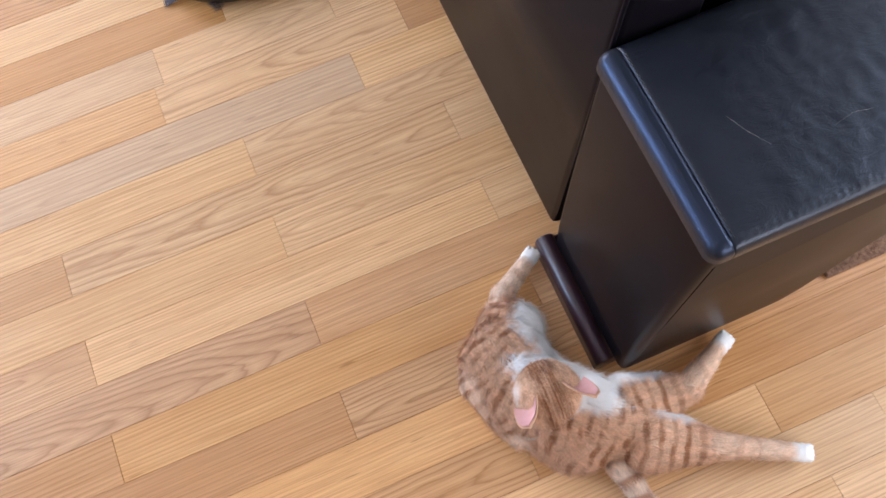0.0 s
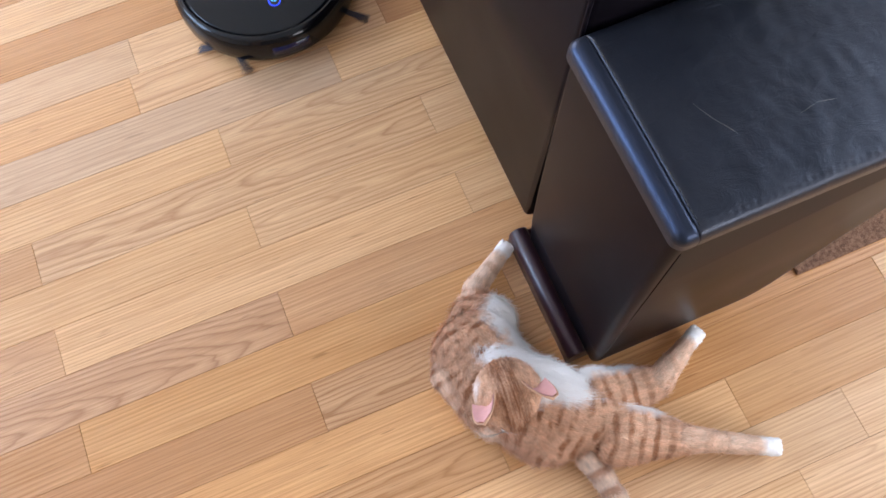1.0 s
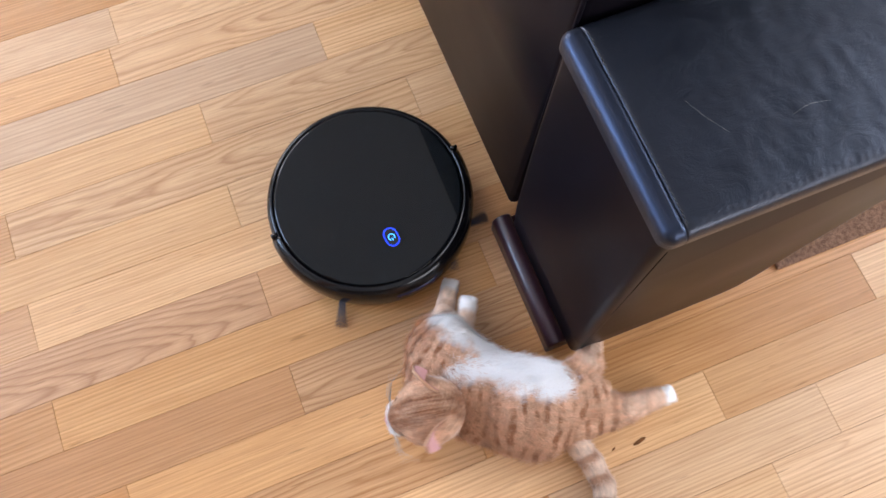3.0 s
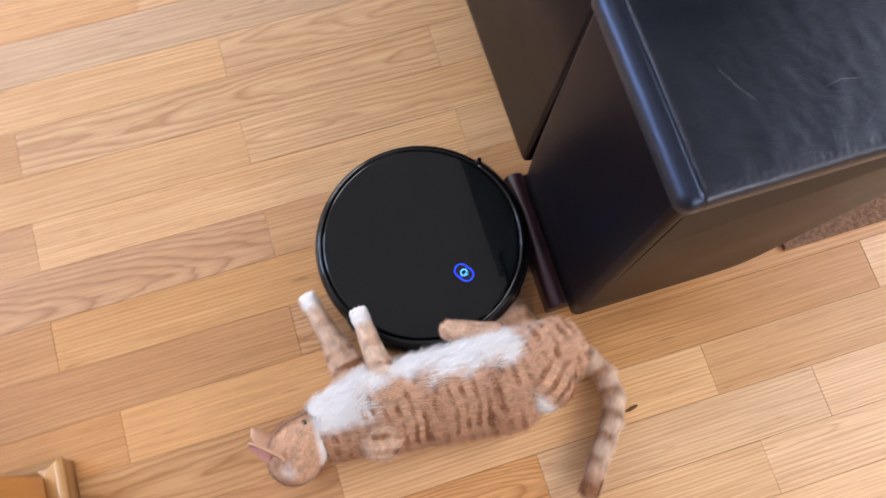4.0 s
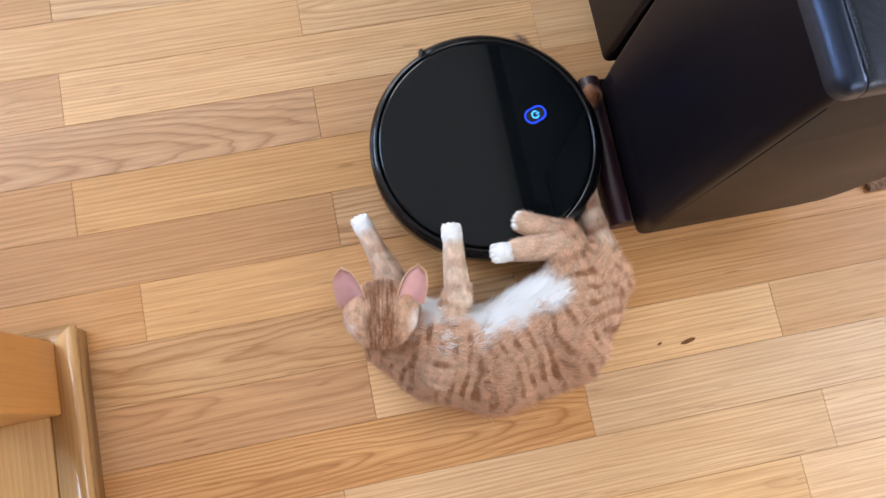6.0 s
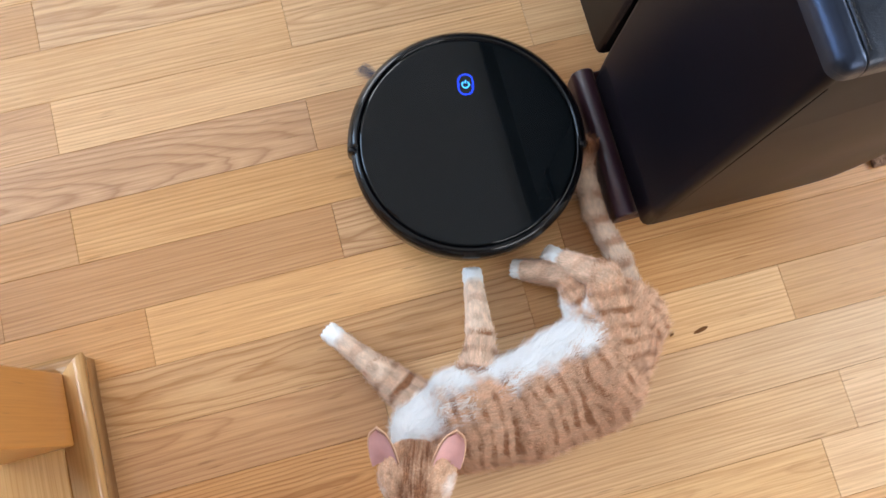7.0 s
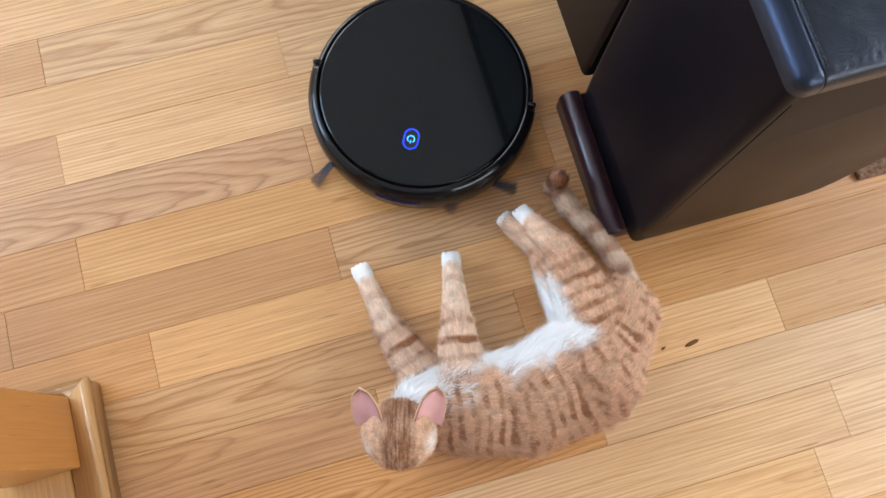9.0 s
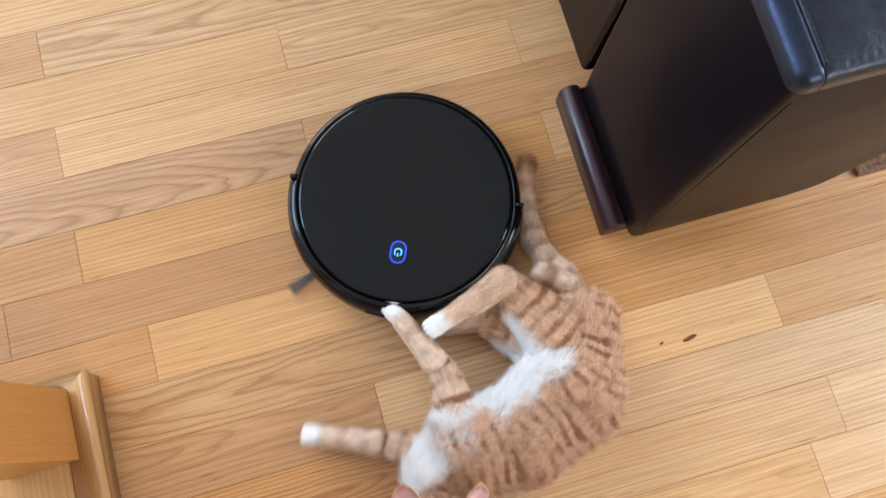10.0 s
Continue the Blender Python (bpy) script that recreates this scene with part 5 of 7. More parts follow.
    walk(CAT_PARTS["fua"], [
        (0, pose(0.021, 0.134, 0.042, -166.3, -0.0, 146.3)),
        (1.2, pose(0.021, 0.134, 0.042, -166.3, -0.0, 146.3)),
        (2.5, pose(0.021, 0.134, 0.042, -166.3, -0.0, 146.3)),
        (2.7, pose(0.021, 0.134, 0.042, -166.3, -0.0, 146.3)),
        (2.833, pose(0.001, 0.114, 0.052, -166.7, -0.0, 151.3)),
        (2.967, pose(-0.017, 0.095, 0.061, -167.3, -0.0, 157.2)),
        (3.1, pose(-0.035, 0.076, 0.07, -168.2, -0.0, 164.1)),
        (3.25, pose(-0.052, 0.057, 0.079, -169.5, 0.0, 172.0)),
        (3.533, pose(-0.073, 0.035, 0.081, 178.7, 0.0, 164.7)),
        (3.8, pose(-0.094, 0.016, 0.083, 165.9, -0.0, 156.7)),
        (3.867, pose(-0.09, 0.019, 0.084, 167.1, -0.0, 159.6)),
        (3.933, pose(-0.086, 0.022, 0.085, 168.1, -0.0, 162.0)),
        (4.1, pose(-0.079, 0.029, 0.086, 169.8, -0.0, 165.8)),
        (4.5, pose(-0.068, 0.057, 0.088, 172.0, 0.0, 173.4)),
        (4.667, pose(-0.074, 0.056, 0.089, 172.8, 0.0, 179.6)),
        (4.8, pose(-0.081, 0.055, 0.089, 173.5, -0.0, -175.4)),
        (4.9, pose(-0.086, 0.064, 0.089, 173.1, -0.0, -170.6)),
        (5, pose(-0.091, 0.072, 0.089, 172.9, -0.0, -165.4)),
        (5.1, pose(-0.074, 0.074, 0.089, 172.7, -0.0, -175.9)),
        (5.2, pose(-0.059, 0.078, 0.089, 172.7, -0.0, 173.4)),
        (5.733, pose(-0.055, 0.067, 0.088, 171.6, -0.0, 162.4)),
        (6, pose(-0.054, 0.063, 0.087, 171.1, -0.0, 155.6)),
        (6.3, pose(-0.053, 0.06, 0.087, 170.7, -0.0, 148.1)),
        (6.5, pose(-0.073, 0.056, 0.085, 168.5, -0.0, 171.7)),
        (6.8, pose(-0.041, 0.082, 0.075, -174.4, -0.0, 156.5)),
        (7, pose(-0.05, 0.069, 0.075, -174.2, -0.0, 158.2)),
        (7.3, pose(-0.044, 0.091, 0.075, -174.5, 0.0, 158.5)),
        (7.5, pose(-0.062, 0.099, 0.075, -174.5, -0.0, 170.1)),
        (8, pose(-0.068, 0.102, 0.075, -174.8, -0.0, 172.4)),
        (9, pose(-0.063, 0.109, 0.074, -174.9, -0.0, 171.0)),
        (9.3, pose(-0.064, 0.109, 0.074, -174.8, -0.0, 171.0)),
        (9.5, pose(-0.068, 0.093, 0.075, -174.4, 0.0, 174.3)),
        (9.8, pose(-0.07, 0.07, 0.076, -173.7, -0.0, -179.4)),
        (10, pose(-0.071, 0.076, 0.075, -174.5, -0.0, -175.4)),
    ])
    walk(CAT_PARTS["fla"], [
        (0, pose(0.074, 0.191, 0.025, -171.1, -0.0, 122.7)),
        (1.2, pose(0.074, 0.191, 0.025, -171.1, -0.0, 122.7)),
        (2.5, pose(0.074, 0.191, 0.025, -171.1, -0.0, 122.7)),
        (2.7, pose(0.074, 0.191, 0.025, -171.1, -0.0, 122.7)),
        (2.833, pose(0.042, 0.173, 0.033, -163.6, -0.0, 132.3)),
        (2.967, pose(0.013, 0.155, 0.041, -155.6, -0.0, 144.1)),
        (3.1, pose(-0.015, 0.14, 0.048, -148.5, -0.0, 157.7)),
        (3.25, pose(-0.042, 0.128, 0.054, -143.4, -0.0, 172.0)),
        (3.533, pose(-0.06, 0.109, 0.074, -160.7, 0.0, 179.2)),
        (3.8, pose(-0.078, 0.095, 0.093, -176.7, -0.0, -175.4)),
        (3.867, pose(-0.076, 0.098, 0.093, -176.7, -0.0, -175.2)),
        (3.933, pose(-0.074, 0.101, 0.093, -176.6, -0.0, -175.0)),
        (4.1, pose(-0.07, 0.107, 0.093, -176.6, -0.0, -174.5)),
        (4.5, pose(-0.071, 0.144, 0.093, -176.9, -0.0, -167.5)),
        (4.667, pose(-0.082, 0.145, 0.093, -176.9, -0.0, -168.2)),
        (4.8, pose(-0.093, 0.145, 0.093, -176.9, -0.0, -168.9)),
        (4.9, pose(-0.099, 0.139, 0.093, -176.4, -0.0, -170.0)),
        (5, pose(-0.105, 0.134, 0.094, -175.7, -0.0, -171.4)),
        (5.1, pose(-0.079, 0.149, 0.093, -176.3, -0.0, -178.2)),
        (5.2, pose(-0.051, 0.164, 0.093, -176.8, -0.0, 176.8)),
        (5.733, pose(-0.037, 0.147, 0.093, -176.7, -0.0, 174.7)),
        (6, pose(-0.03, 0.139, 0.093, -176.6, -0.0, 173.5)),
        (6.3, pose(-0.023, 0.131, 0.093, -176.5, -0.0, 172.3)),
        (6.5, pose(-0.065, 0.098, 0.096, -173.8, -0.0, -175.0)),
        (6.8, pose(-0.022, 0.167, 0.048, -150.6, -0.0, -178.7)),
        (7, pose(-0.023, 0.161, 0.046, -152.9, -0.0, 168.9)),
        (7.3, pose(-0.015, 0.184, 0.046, -153.3, -0.0, 167.3)),
        (7.5, pose(-0.046, 0.185, 0.048, -150.1, -0.0, 169.6)),
        (8, pose(-0.055, 0.189, 0.048, -150.6, -0.0, 170.5)),
        (9, pose(-0.046, 0.194, 0.048, -150.0, -0.0, 166.8)),
        (9.3, pose(-0.046, 0.198, 0.047, -151.3, -0.0, 166.1)),
        (9.5, pose(-0.058, 0.174, 0.05, -147.7, -0.0, 171.7)),
        (9.8, pose(-0.096, 0.157, 0.046, -152.6, 0.0, -145.1)),
        (10, pose(-0.098, 0.178, 0.068, -172, 0, -157.2)),
    ])
    walk(CAT_PARTS["hta"], [
        (0, pose(0.189, -0.075, 0.051, -179.2, -0.0, 83.6)),
        (1.2, pose(0.189, -0.075, 0.051, -179.2, -0.0, 83.6)),
        (2.5, pose(0.189, -0.075, 0.051, -179.2, -0.0, 83.6)),
        (2.7, pose(0.189, -0.075, 0.051, -179.2, -0.0, 83.6)),
        (2.833, pose(0.161, -0.052, 0.057, 178.9, 0.0, 93.1)),
        (2.967, pose(0.136, -0.035, 0.062, 175.9, -0.0, 109.1)),
        (3.1, pose(0.12, -0.022, 0.066, 171.8, -0.0, 134.8)),
        (3.25, pose(0.114, -0.003, 0.071, 169.2, -0.0, 164.6)),
        (3.533, pose(0.125, -0.003, 0.07, 167.6, -0.0, -160.7)),
        (3.8, pose(0.129, 0.01, 0.072, 169.9, -0.0, -128.8)),
        (3.867, pose(0.13, 0.016, 0.072, 170.0, -0.0, -133.3)),
        (3.933, pose(0.129, 0.023, 0.072, 170.1, -0.0, -137.8)),
        (4.1, pose(0.129, 0.037, 0.072, 170.5, -0.0, -146.3)),
        (4.5, pose(0.097, 0.108, 0.075, 173.4, -0.0, -145.4)),
        (4.667, pose(0.036, 0.088, 0.074, 172.8, -0.0, -111.1)),
        (4.8, pose(-0.038, 0.07, 0.075, 174.2, -0.0, -81.8)),
        (4.9, pose(-0.032, 0.085, 0.075, 174.0, -0.0, -92.3)),
        (5, pose(-0.027, 0.099, 0.075, 174.0, -0.0, -103.1)),
        (5.1, pose(0.059, 0.103, 0.072, 170.0, -0.0, -125.3)),
        (5.2, pose(0.114, 0.104, 0.069, 167.1, -0.0, 179.2)),
        (5.733, pose(0.125, 0.103, 0.071, 169.1, -0.0, -174.6)),
        (6, pose(0.13, 0.103, 0.072, 169.8, 0.0, -172.2)),
        (6.3, pose(0.134, 0.103, 0.072, 170.5, 0.0, -170.1)),
        (6.5, pose(0.131, 0.097, 0.073, 171.1, -0.0, -158.4)),
        (6.8, pose(0.119, 0.13, 0.072, 170.7, -0.0, -168.6)),
        (7, pose(0.148, 0.104, 0.072, 170.0, -0.0, 176.6)),
        (7.3, pose(0.135, 0.11, 0.073, 171.2, 0.0, -169.6)),
        (7.5, pose(0.113, 0.131, 0.074, 172.6, -0.0, -167.3)),
        (8, pose(0.105, 0.149, 0.074, 173.2, -0.0, -168.6)),
        (9, pose(0.117, 0.152, 0.075, 173.6, -0.0, -171.1)),
        (9.3, pose(0.123, 0.153, 0.075, 173.4, -0.0, -176.1)),
        (9.5, pose(0.098, 0.126, 0.073, 171.8, -0.0, -157.9)),
        (9.8, pose(0.066, 0.156, 0.074, 173.2, -0.0, -148.2)),
        (10, pose(0.063, 0.174, 0.075, 173.4, -0.0, -148.7)),
    ])
    walk(CAT_PARTS["hsa"], [
        (0, pose(0.263, -0.068, 0.042, -164.8, 0.0, 114.7)),
        (1.2, pose(0.263, -0.068, 0.042, -164.8, 0.0, 114.7)),
        (2.5, pose(0.263, -0.068, 0.042, -164.8, 0.0, 114.7)),
        (2.7, pose(0.263, -0.068, 0.042, -164.8, 0.0, 114.7)),
        (2.833, pose(0.233, -0.034, 0.046, -158.6, 0.0, 123.5)),
        (2.967, pose(0.199, 0.001, 0.05, -150.9, -0.0, 137.0)),
        (3.1, pose(0.163, 0.034, 0.054, -143.4, -0.0, 157.1)),
        (3.25, pose(0.125, 0.066, 0.06, -139.7, -0.0, -178.1)),
        (3.533, pose(0.125, 0.064, 0.067, -155.4, -0.0, 146.6)),
        (3.8, pose(0.121, 0.053, 0.08, 180.0, -0.0, 117.3)),
        (3.867, pose(0.116, 0.071, 0.08, 180.0, -0.0, 138.0)),
        (3.933, pose(0.082, 0.084, 0.08, 180.0, -0.0, -150.0)),
        (4.1, pose(0.072, 0.081, 0.08, 180.0, -0.0, -98.4)),
        (4.5, pose(0.039, 0.144, 0.08, 180.0, -0.0, -85.0)),
        (4.667, pose(-0.034, 0.088, 0.08, 180.0, -0.0, -57.7)),
        (4.8, pose(-0.098, 0.035, 0.08, 180.0, -0.0, -25.4)),
        (4.9, pose(-0.101, 0.064, 0.08, 180.0, -0.0, -44.5)),
        (5, pose(-0.101, 0.096, 0.08, 180.0, -0.0, -63.7)),
        (5.1, pose(-0.009, 0.124, 0.08, 180.0, -0.0, -78.5)),
        (5.2, pose(0.084, 0.151, 0.08, 180.0, -0.0, -91.1)),
        (5.733, pose(0.09, 0.151, 0.08, 180.0, -0.0, -92.2)),
        (6, pose(0.092, 0.151, 0.08, 180.0, -0.0, -92.8)),
        (6.3, pose(0.095, 0.151, 0.08, 180.0, -0.0, -93.4)),
        (6.5, pose(0.083, 0.138, 0.08, 180.0, -0.0, -84.7)),
        (6.8, pose(0.09, 0.191, 0.061, -143.0, -0.0, -127.0)),
        (7, pose(0.134, 0.17, 0.063, -146.1, -0.0, -137.7)),
        (7.3, pose(0.11, 0.173, 0.06, -140.6, -0.0, -135.0)),
        (7.5, pose(0.086, 0.198, 0.065, -151.4, -0.0, -140.8)),
        (8, pose(0.088, 0.22, 0.063, -147.6, -0.0, -162.3)),
        (9, pose(0.101, 0.224, 0.063, -147.8, -0.0, -160.9)),
        (9.3, pose(0.106, 0.223, 0.064, -149.5, -0.0, -148.0)),
        (9.5, pose(0.055, 0.179, 0.065, -150.8, -0.0, -110.3)),
        (9.8, pose(0.015, 0.195, 0.063, -146.7, -0.0, -87.7)),
        (10, pose(0.008, 0.207, 0.088, -178, 0, -70)),
    ])
    walk(CAT_PARTS["hfa"], [
        (0, pose(0.298, -0.051, 0.031, -164.8, 0.0, 114.7)),
        (1.2, pose(0.298, -0.051, 0.031, -164.8, 0.0, 114.7)),
        (2.5, pose(0.298, -0.051, 0.031, -164.8, 0.0, 114.7)),
        (2.7, pose(0.298, -0.051, 0.031, -164.8, 0.0, 114.7)),
        (2.833, pose(0.25, -0.022, 0.038, -158.6, 0.0, 123.5)),
        (2.967, pose(0.204, 0.006, 0.046, -150.9, -0.0, 137.0)),
        (3.1, pose(0.164, 0.035, 0.053, -143.4, -0.0, 157.1)),
        (3.25, pose(0.125, 0.068, 0.058, -139.7, -0.0, -178.1)),
        (3.533, pose(0.118, 0.053, 0.073, -155.4, -0.0, 146.6)),
        (3.8, pose(0.117, 0.051, 0.08, 180.0, -0.0, 117.3)),
        (3.867, pose(0.091, 0.044, 0.08, 180.0, -0.0, 138.0)),
        (3.933, pose(0.107, 0.043, 0.08, 180.0, -0.0, -150.0)),
        (4.1, pose(0.058, 0.083, 0.08, 180.0, -0.0, -98.4)),
        (4.5, pose(0.01, 0.142, 0.08, 180.0, -0.0, -85.0)),
        (4.667, pose(-0.042, 0.083, 0.08, 180.0, -0.0, -57.7)),
        (4.8, pose(-0.105, 0.022, 0.08, 180.0, -0.0, -25.4)),
        (4.9, pose(-0.107, 0.058, 0.08, 180.0, -0.0, -44.5)),
        (5, pose(-0.113, 0.09, 0.08, 180.0, -0.0, -63.7)),
        (5.1, pose(-0.028, 0.12, 0.08, 180.0, -0.0, -78.5)),
        (5.2, pose(0.055, 0.151, 0.08, 180.0, -0.0, -91.1)),
        (5.733, pose(0.07, 0.151, 0.08, 180.0, -0.0, -92.2)),
        (6, pose(0.078, 0.151, 0.08, 180.0, -0.0, -92.8)),
        (6.3, pose(0.086, 0.151, 0.08, 180.0, -0.0, -93.4)),
        (6.5, pose(0.071, 0.137, 0.08, 180.0, -0.0, -84.7)),
        (6.8, pose(0.084, 0.195, 0.056, -143.0, -0.0, -127.0)),
        (7, pose(0.125, 0.18, 0.054, -146.1, -0.0, -137.7)),
        (7.3, pose(0.107, 0.176, 0.057, -140.6, -0.0, -135.0)),
        (7.5, pose(0.069, 0.219, 0.051, -151.4, -0.0, -140.8)),
        (8, pose(0.083, 0.235, 0.053, -147.6, -0.0, -162.3)),
        (9, pose(0.096, 0.24, 0.053, -147.8, -0.0, -160.9)),
        (9.3, pose(0.095, 0.241, 0.052, -149.5, -0.0, -148.0)),
        (9.5, pose(0.031, 0.188, 0.051, -150.8, -0.0, -110.3)),
        (9.8, pose(0.001, 0.194, 0.054, -146.7, -0.0, -87.7)),
        (10, pose(-0.03, 0.196, 0.087, -176, 0, -73)),
    ])
    walk(CAT_PARTS["fub"], [
        (0, pose(-0.036, 0.004, 0.053, -176.5, -0.0, 12.3)),
        (1.2, pose(-0.036, 0.004, 0.053, -176.5, -0.0, 12.3)),
        (2.5, pose(-0.036, 0.004, 0.053, -176.5, -0.0, 12.3)),
        (2.7, pose(-0.036, 0.004, 0.053, -176.5, -0.0, 12.3)),
        (2.833, pose(-0.049, 0.044, 0.053, -176.9, -0.0, 54.5)),
        (2.967, pose(-0.038, 0.055, 0.05, 180.0, -0.0, 114.0)),
        (3.1, pose(-0.062, 0.049, 0.047, -174.6, -0.0, 147.4)),
        (3.25, pose(-0.069, 0.058, 0.043, -170.5, -0.0, -169.9)),
        (3.533, pose(-0.095, 0.06, 0.042, -171.9, -0.0, -160.2)),
        (3.8, pose(-0.124, 0.063, 0.041, -173.0, -0.0, -153.1)),
        (3.867, pose(-0.12, 0.07, 0.041, -173.4, -0.0, -158.4)),
        (3.933, pose(-0.117, 0.078, 0.04, -173.9, -0.0, -163.0)),
        (4.1, pose(-0.108, 0.095, 0.04, -174.6, -0.0, -170.7)),
        (4.5, pose(-0.083, 0.068, 0.04, -174.1, -0.0, 172.3)),
        (4.667, pose(-0.109, 0.051, 0.041, -173.7, 0.0, -160.7)),
        (4.8, pose(-0.14, 0.043, 0.04, -174.5, -0.0, -135.8)),
        (4.9, pose(-0.137, 0.056, 0.04, -174.3, -0.0, -136.8)),
        (5, pose(-0.135, 0.068, 0.04, -174.0, -0.0, -137.9)),
        (5.1, pose(-0.127, 0.085, 0.04, -174.3, -0.0, -146.4)),
        (5.2, pose(-0.119, 0.102, 0.04, -174.6, 0.0, -154.0)),
        (5.733, pose(-0.113, 0.114, 0.04, -174.6, -0.0, -163.7)),
        (6, pose(-0.109, 0.12, 0.04, -174.7, -0.0, -168.5)),
        (6.3, pose(-0.106, 0.127, 0.04, -174.8, -0.0, -173.1)),
        (6.5, pose(-0.109, 0.131, 0.04, -174.8, -0.0, -175.4)),
        (6.8, pose(-0.142, 0.077, 0.04, -174.1, -0.0, -141.7)),
        (7, pose(-0.146, 0.075, 0.04, -174.6, -0.0, -142.7)),
        (7.3, pose(-0.105, 0.105, 0.04, -174.6, -0.0, -175.7)),
        (7.5, pose(-0.129, 0.126, 0.039, -175.6, 0.0, -166.7)),
        (8, pose(-0.139, 0.124, 0.039, -175.4, -0.0, -161.1)),
        (9, pose(-0.136, 0.127, 0.039, -175.3, -0.0, -160.7)),
        (9.3, pose(-0.136, 0.127, 0.039, -175.2, -0.0, -161.0)),
        (9.5, pose(-0.137, 0.126, 0.039, -175.5, -0.0, -162.8)),
        (9.8, pose(-0.124, 0.068, 0.04, -174.0, -0.0, -143.2)),
        (10, pose(-0.126, 0.026, 0.041, -173.0, -0.0, -119.3)),
    ])
    walk(CAT_PARTS["flb"], [
        (0, pose(0.007, -0.072, 0.05, 180.0, -0.0, 49.3)),
        (1.2, pose(0.007, -0.072, 0.05, 180.0, -0.0, 49.3)),
        (2.5, pose(0.007, -0.072, 0.05, 180.0, -0.0, 49.3)),
        (2.7, pose(0.007, -0.072, 0.05, 180.0, -0.0, 49.3)),
        (2.833, pose(-0.002, 0.015, 0.05, -176.2, -0.0, 90.8)),
        (2.967, pose(0.024, 0.097, 0.047, -174.3, -0.0, 143.1)),
        (3.1, pose(-0.028, 0.109, 0.039, -170.1, 0.0, 159.6)),
        (3.25, pose(-0.077, 0.126, 0.031, -166.4, -0.0, 178.4)),
        (3.533, pose(-0.12, 0.124, 0.032, -171.3, -0.0, -154.3)),
        (3.8, pose(-0.171, 0.13, 0.033, -176.7, -0.0, -132.7)),
        (3.867, pose(-0.156, 0.139, 0.033, -176.5, 0.0, -143.0)),
        (3.933, pose(-0.143, 0.149, 0.033, -176.4, -0.0, -154.2)),
        (4.1, pose(-0.118, 0.175, 0.033, -176.6, -0.0, -176.6)),
        (4.5, pose(-0.076, 0.134, 0.034, -175.9, -0.0, 178.4)),
        (4.667, pose(-0.133, 0.114, 0.034, -176.0, -0.0, -154.0)),
        (4.8, pose(-0.199, 0.101, 0.033, -176.7, -0.0, -131.7)),
        (4.9, pose(-0.196, 0.114, 0.033, -176.7, -0.0, -131.5)),
        (5, pose(-0.193, 0.127, 0.033, -176.7, -0.0, -131.2)),
        (5.1, pose(-0.177, 0.151, 0.033, -176.7, -0.0, -137.8)),
        (5.2, pose(-0.162, 0.176, 0.033, -176.8, -0.0, -144.2)),
        (5.733, pose(-0.137, 0.185, 0.033, -176.3, -0.0, -156.2)),
        (6, pose(-0.125, 0.189, 0.034, -176.2, 0.0, -163.4)),
        (6.3, pose(-0.115, 0.195, 0.034, -176.0, -0.0, -171.2)),
        (6.5, pose(-0.116, 0.199, 0.034, -176.0, -0.0, -170.3)),
        (6.8, pose(-0.183, 0.128, 0.031, -165.7, -0.0, -141.1)),
        (7, pose(-0.192, 0.136, 0.029, -167.7, -0.0, -142.8)),
        (7.3, pose(-0.11, 0.201, 0.027, -170.2, -0.0, -178.2)),
        (7.5, pose(-0.143, 0.204, 0.029, -168.2, -0.0, -173.7)),
        (8, pose(-0.16, 0.199, 0.029, -168.0, -0.0, -170.7)),
        (9, pose(-0.157, 0.205, 0.029, -168.5, -0.0, -170.3)),
        (9.3, pose(-0.159, 0.204, 0.029, -168.5, -0.0, -166.8)),
        (9.5, pose(-0.16, 0.201, 0.029, -168.0, -0.0, -162.5)),
        (9.8, pose(-0.174, 0.142, 0.028, -169.5, -0.0, -149.8)),
        (10, pose(-0.224, 0.073, 0.026, -171.3, -0.0, -112.7)),
    ])
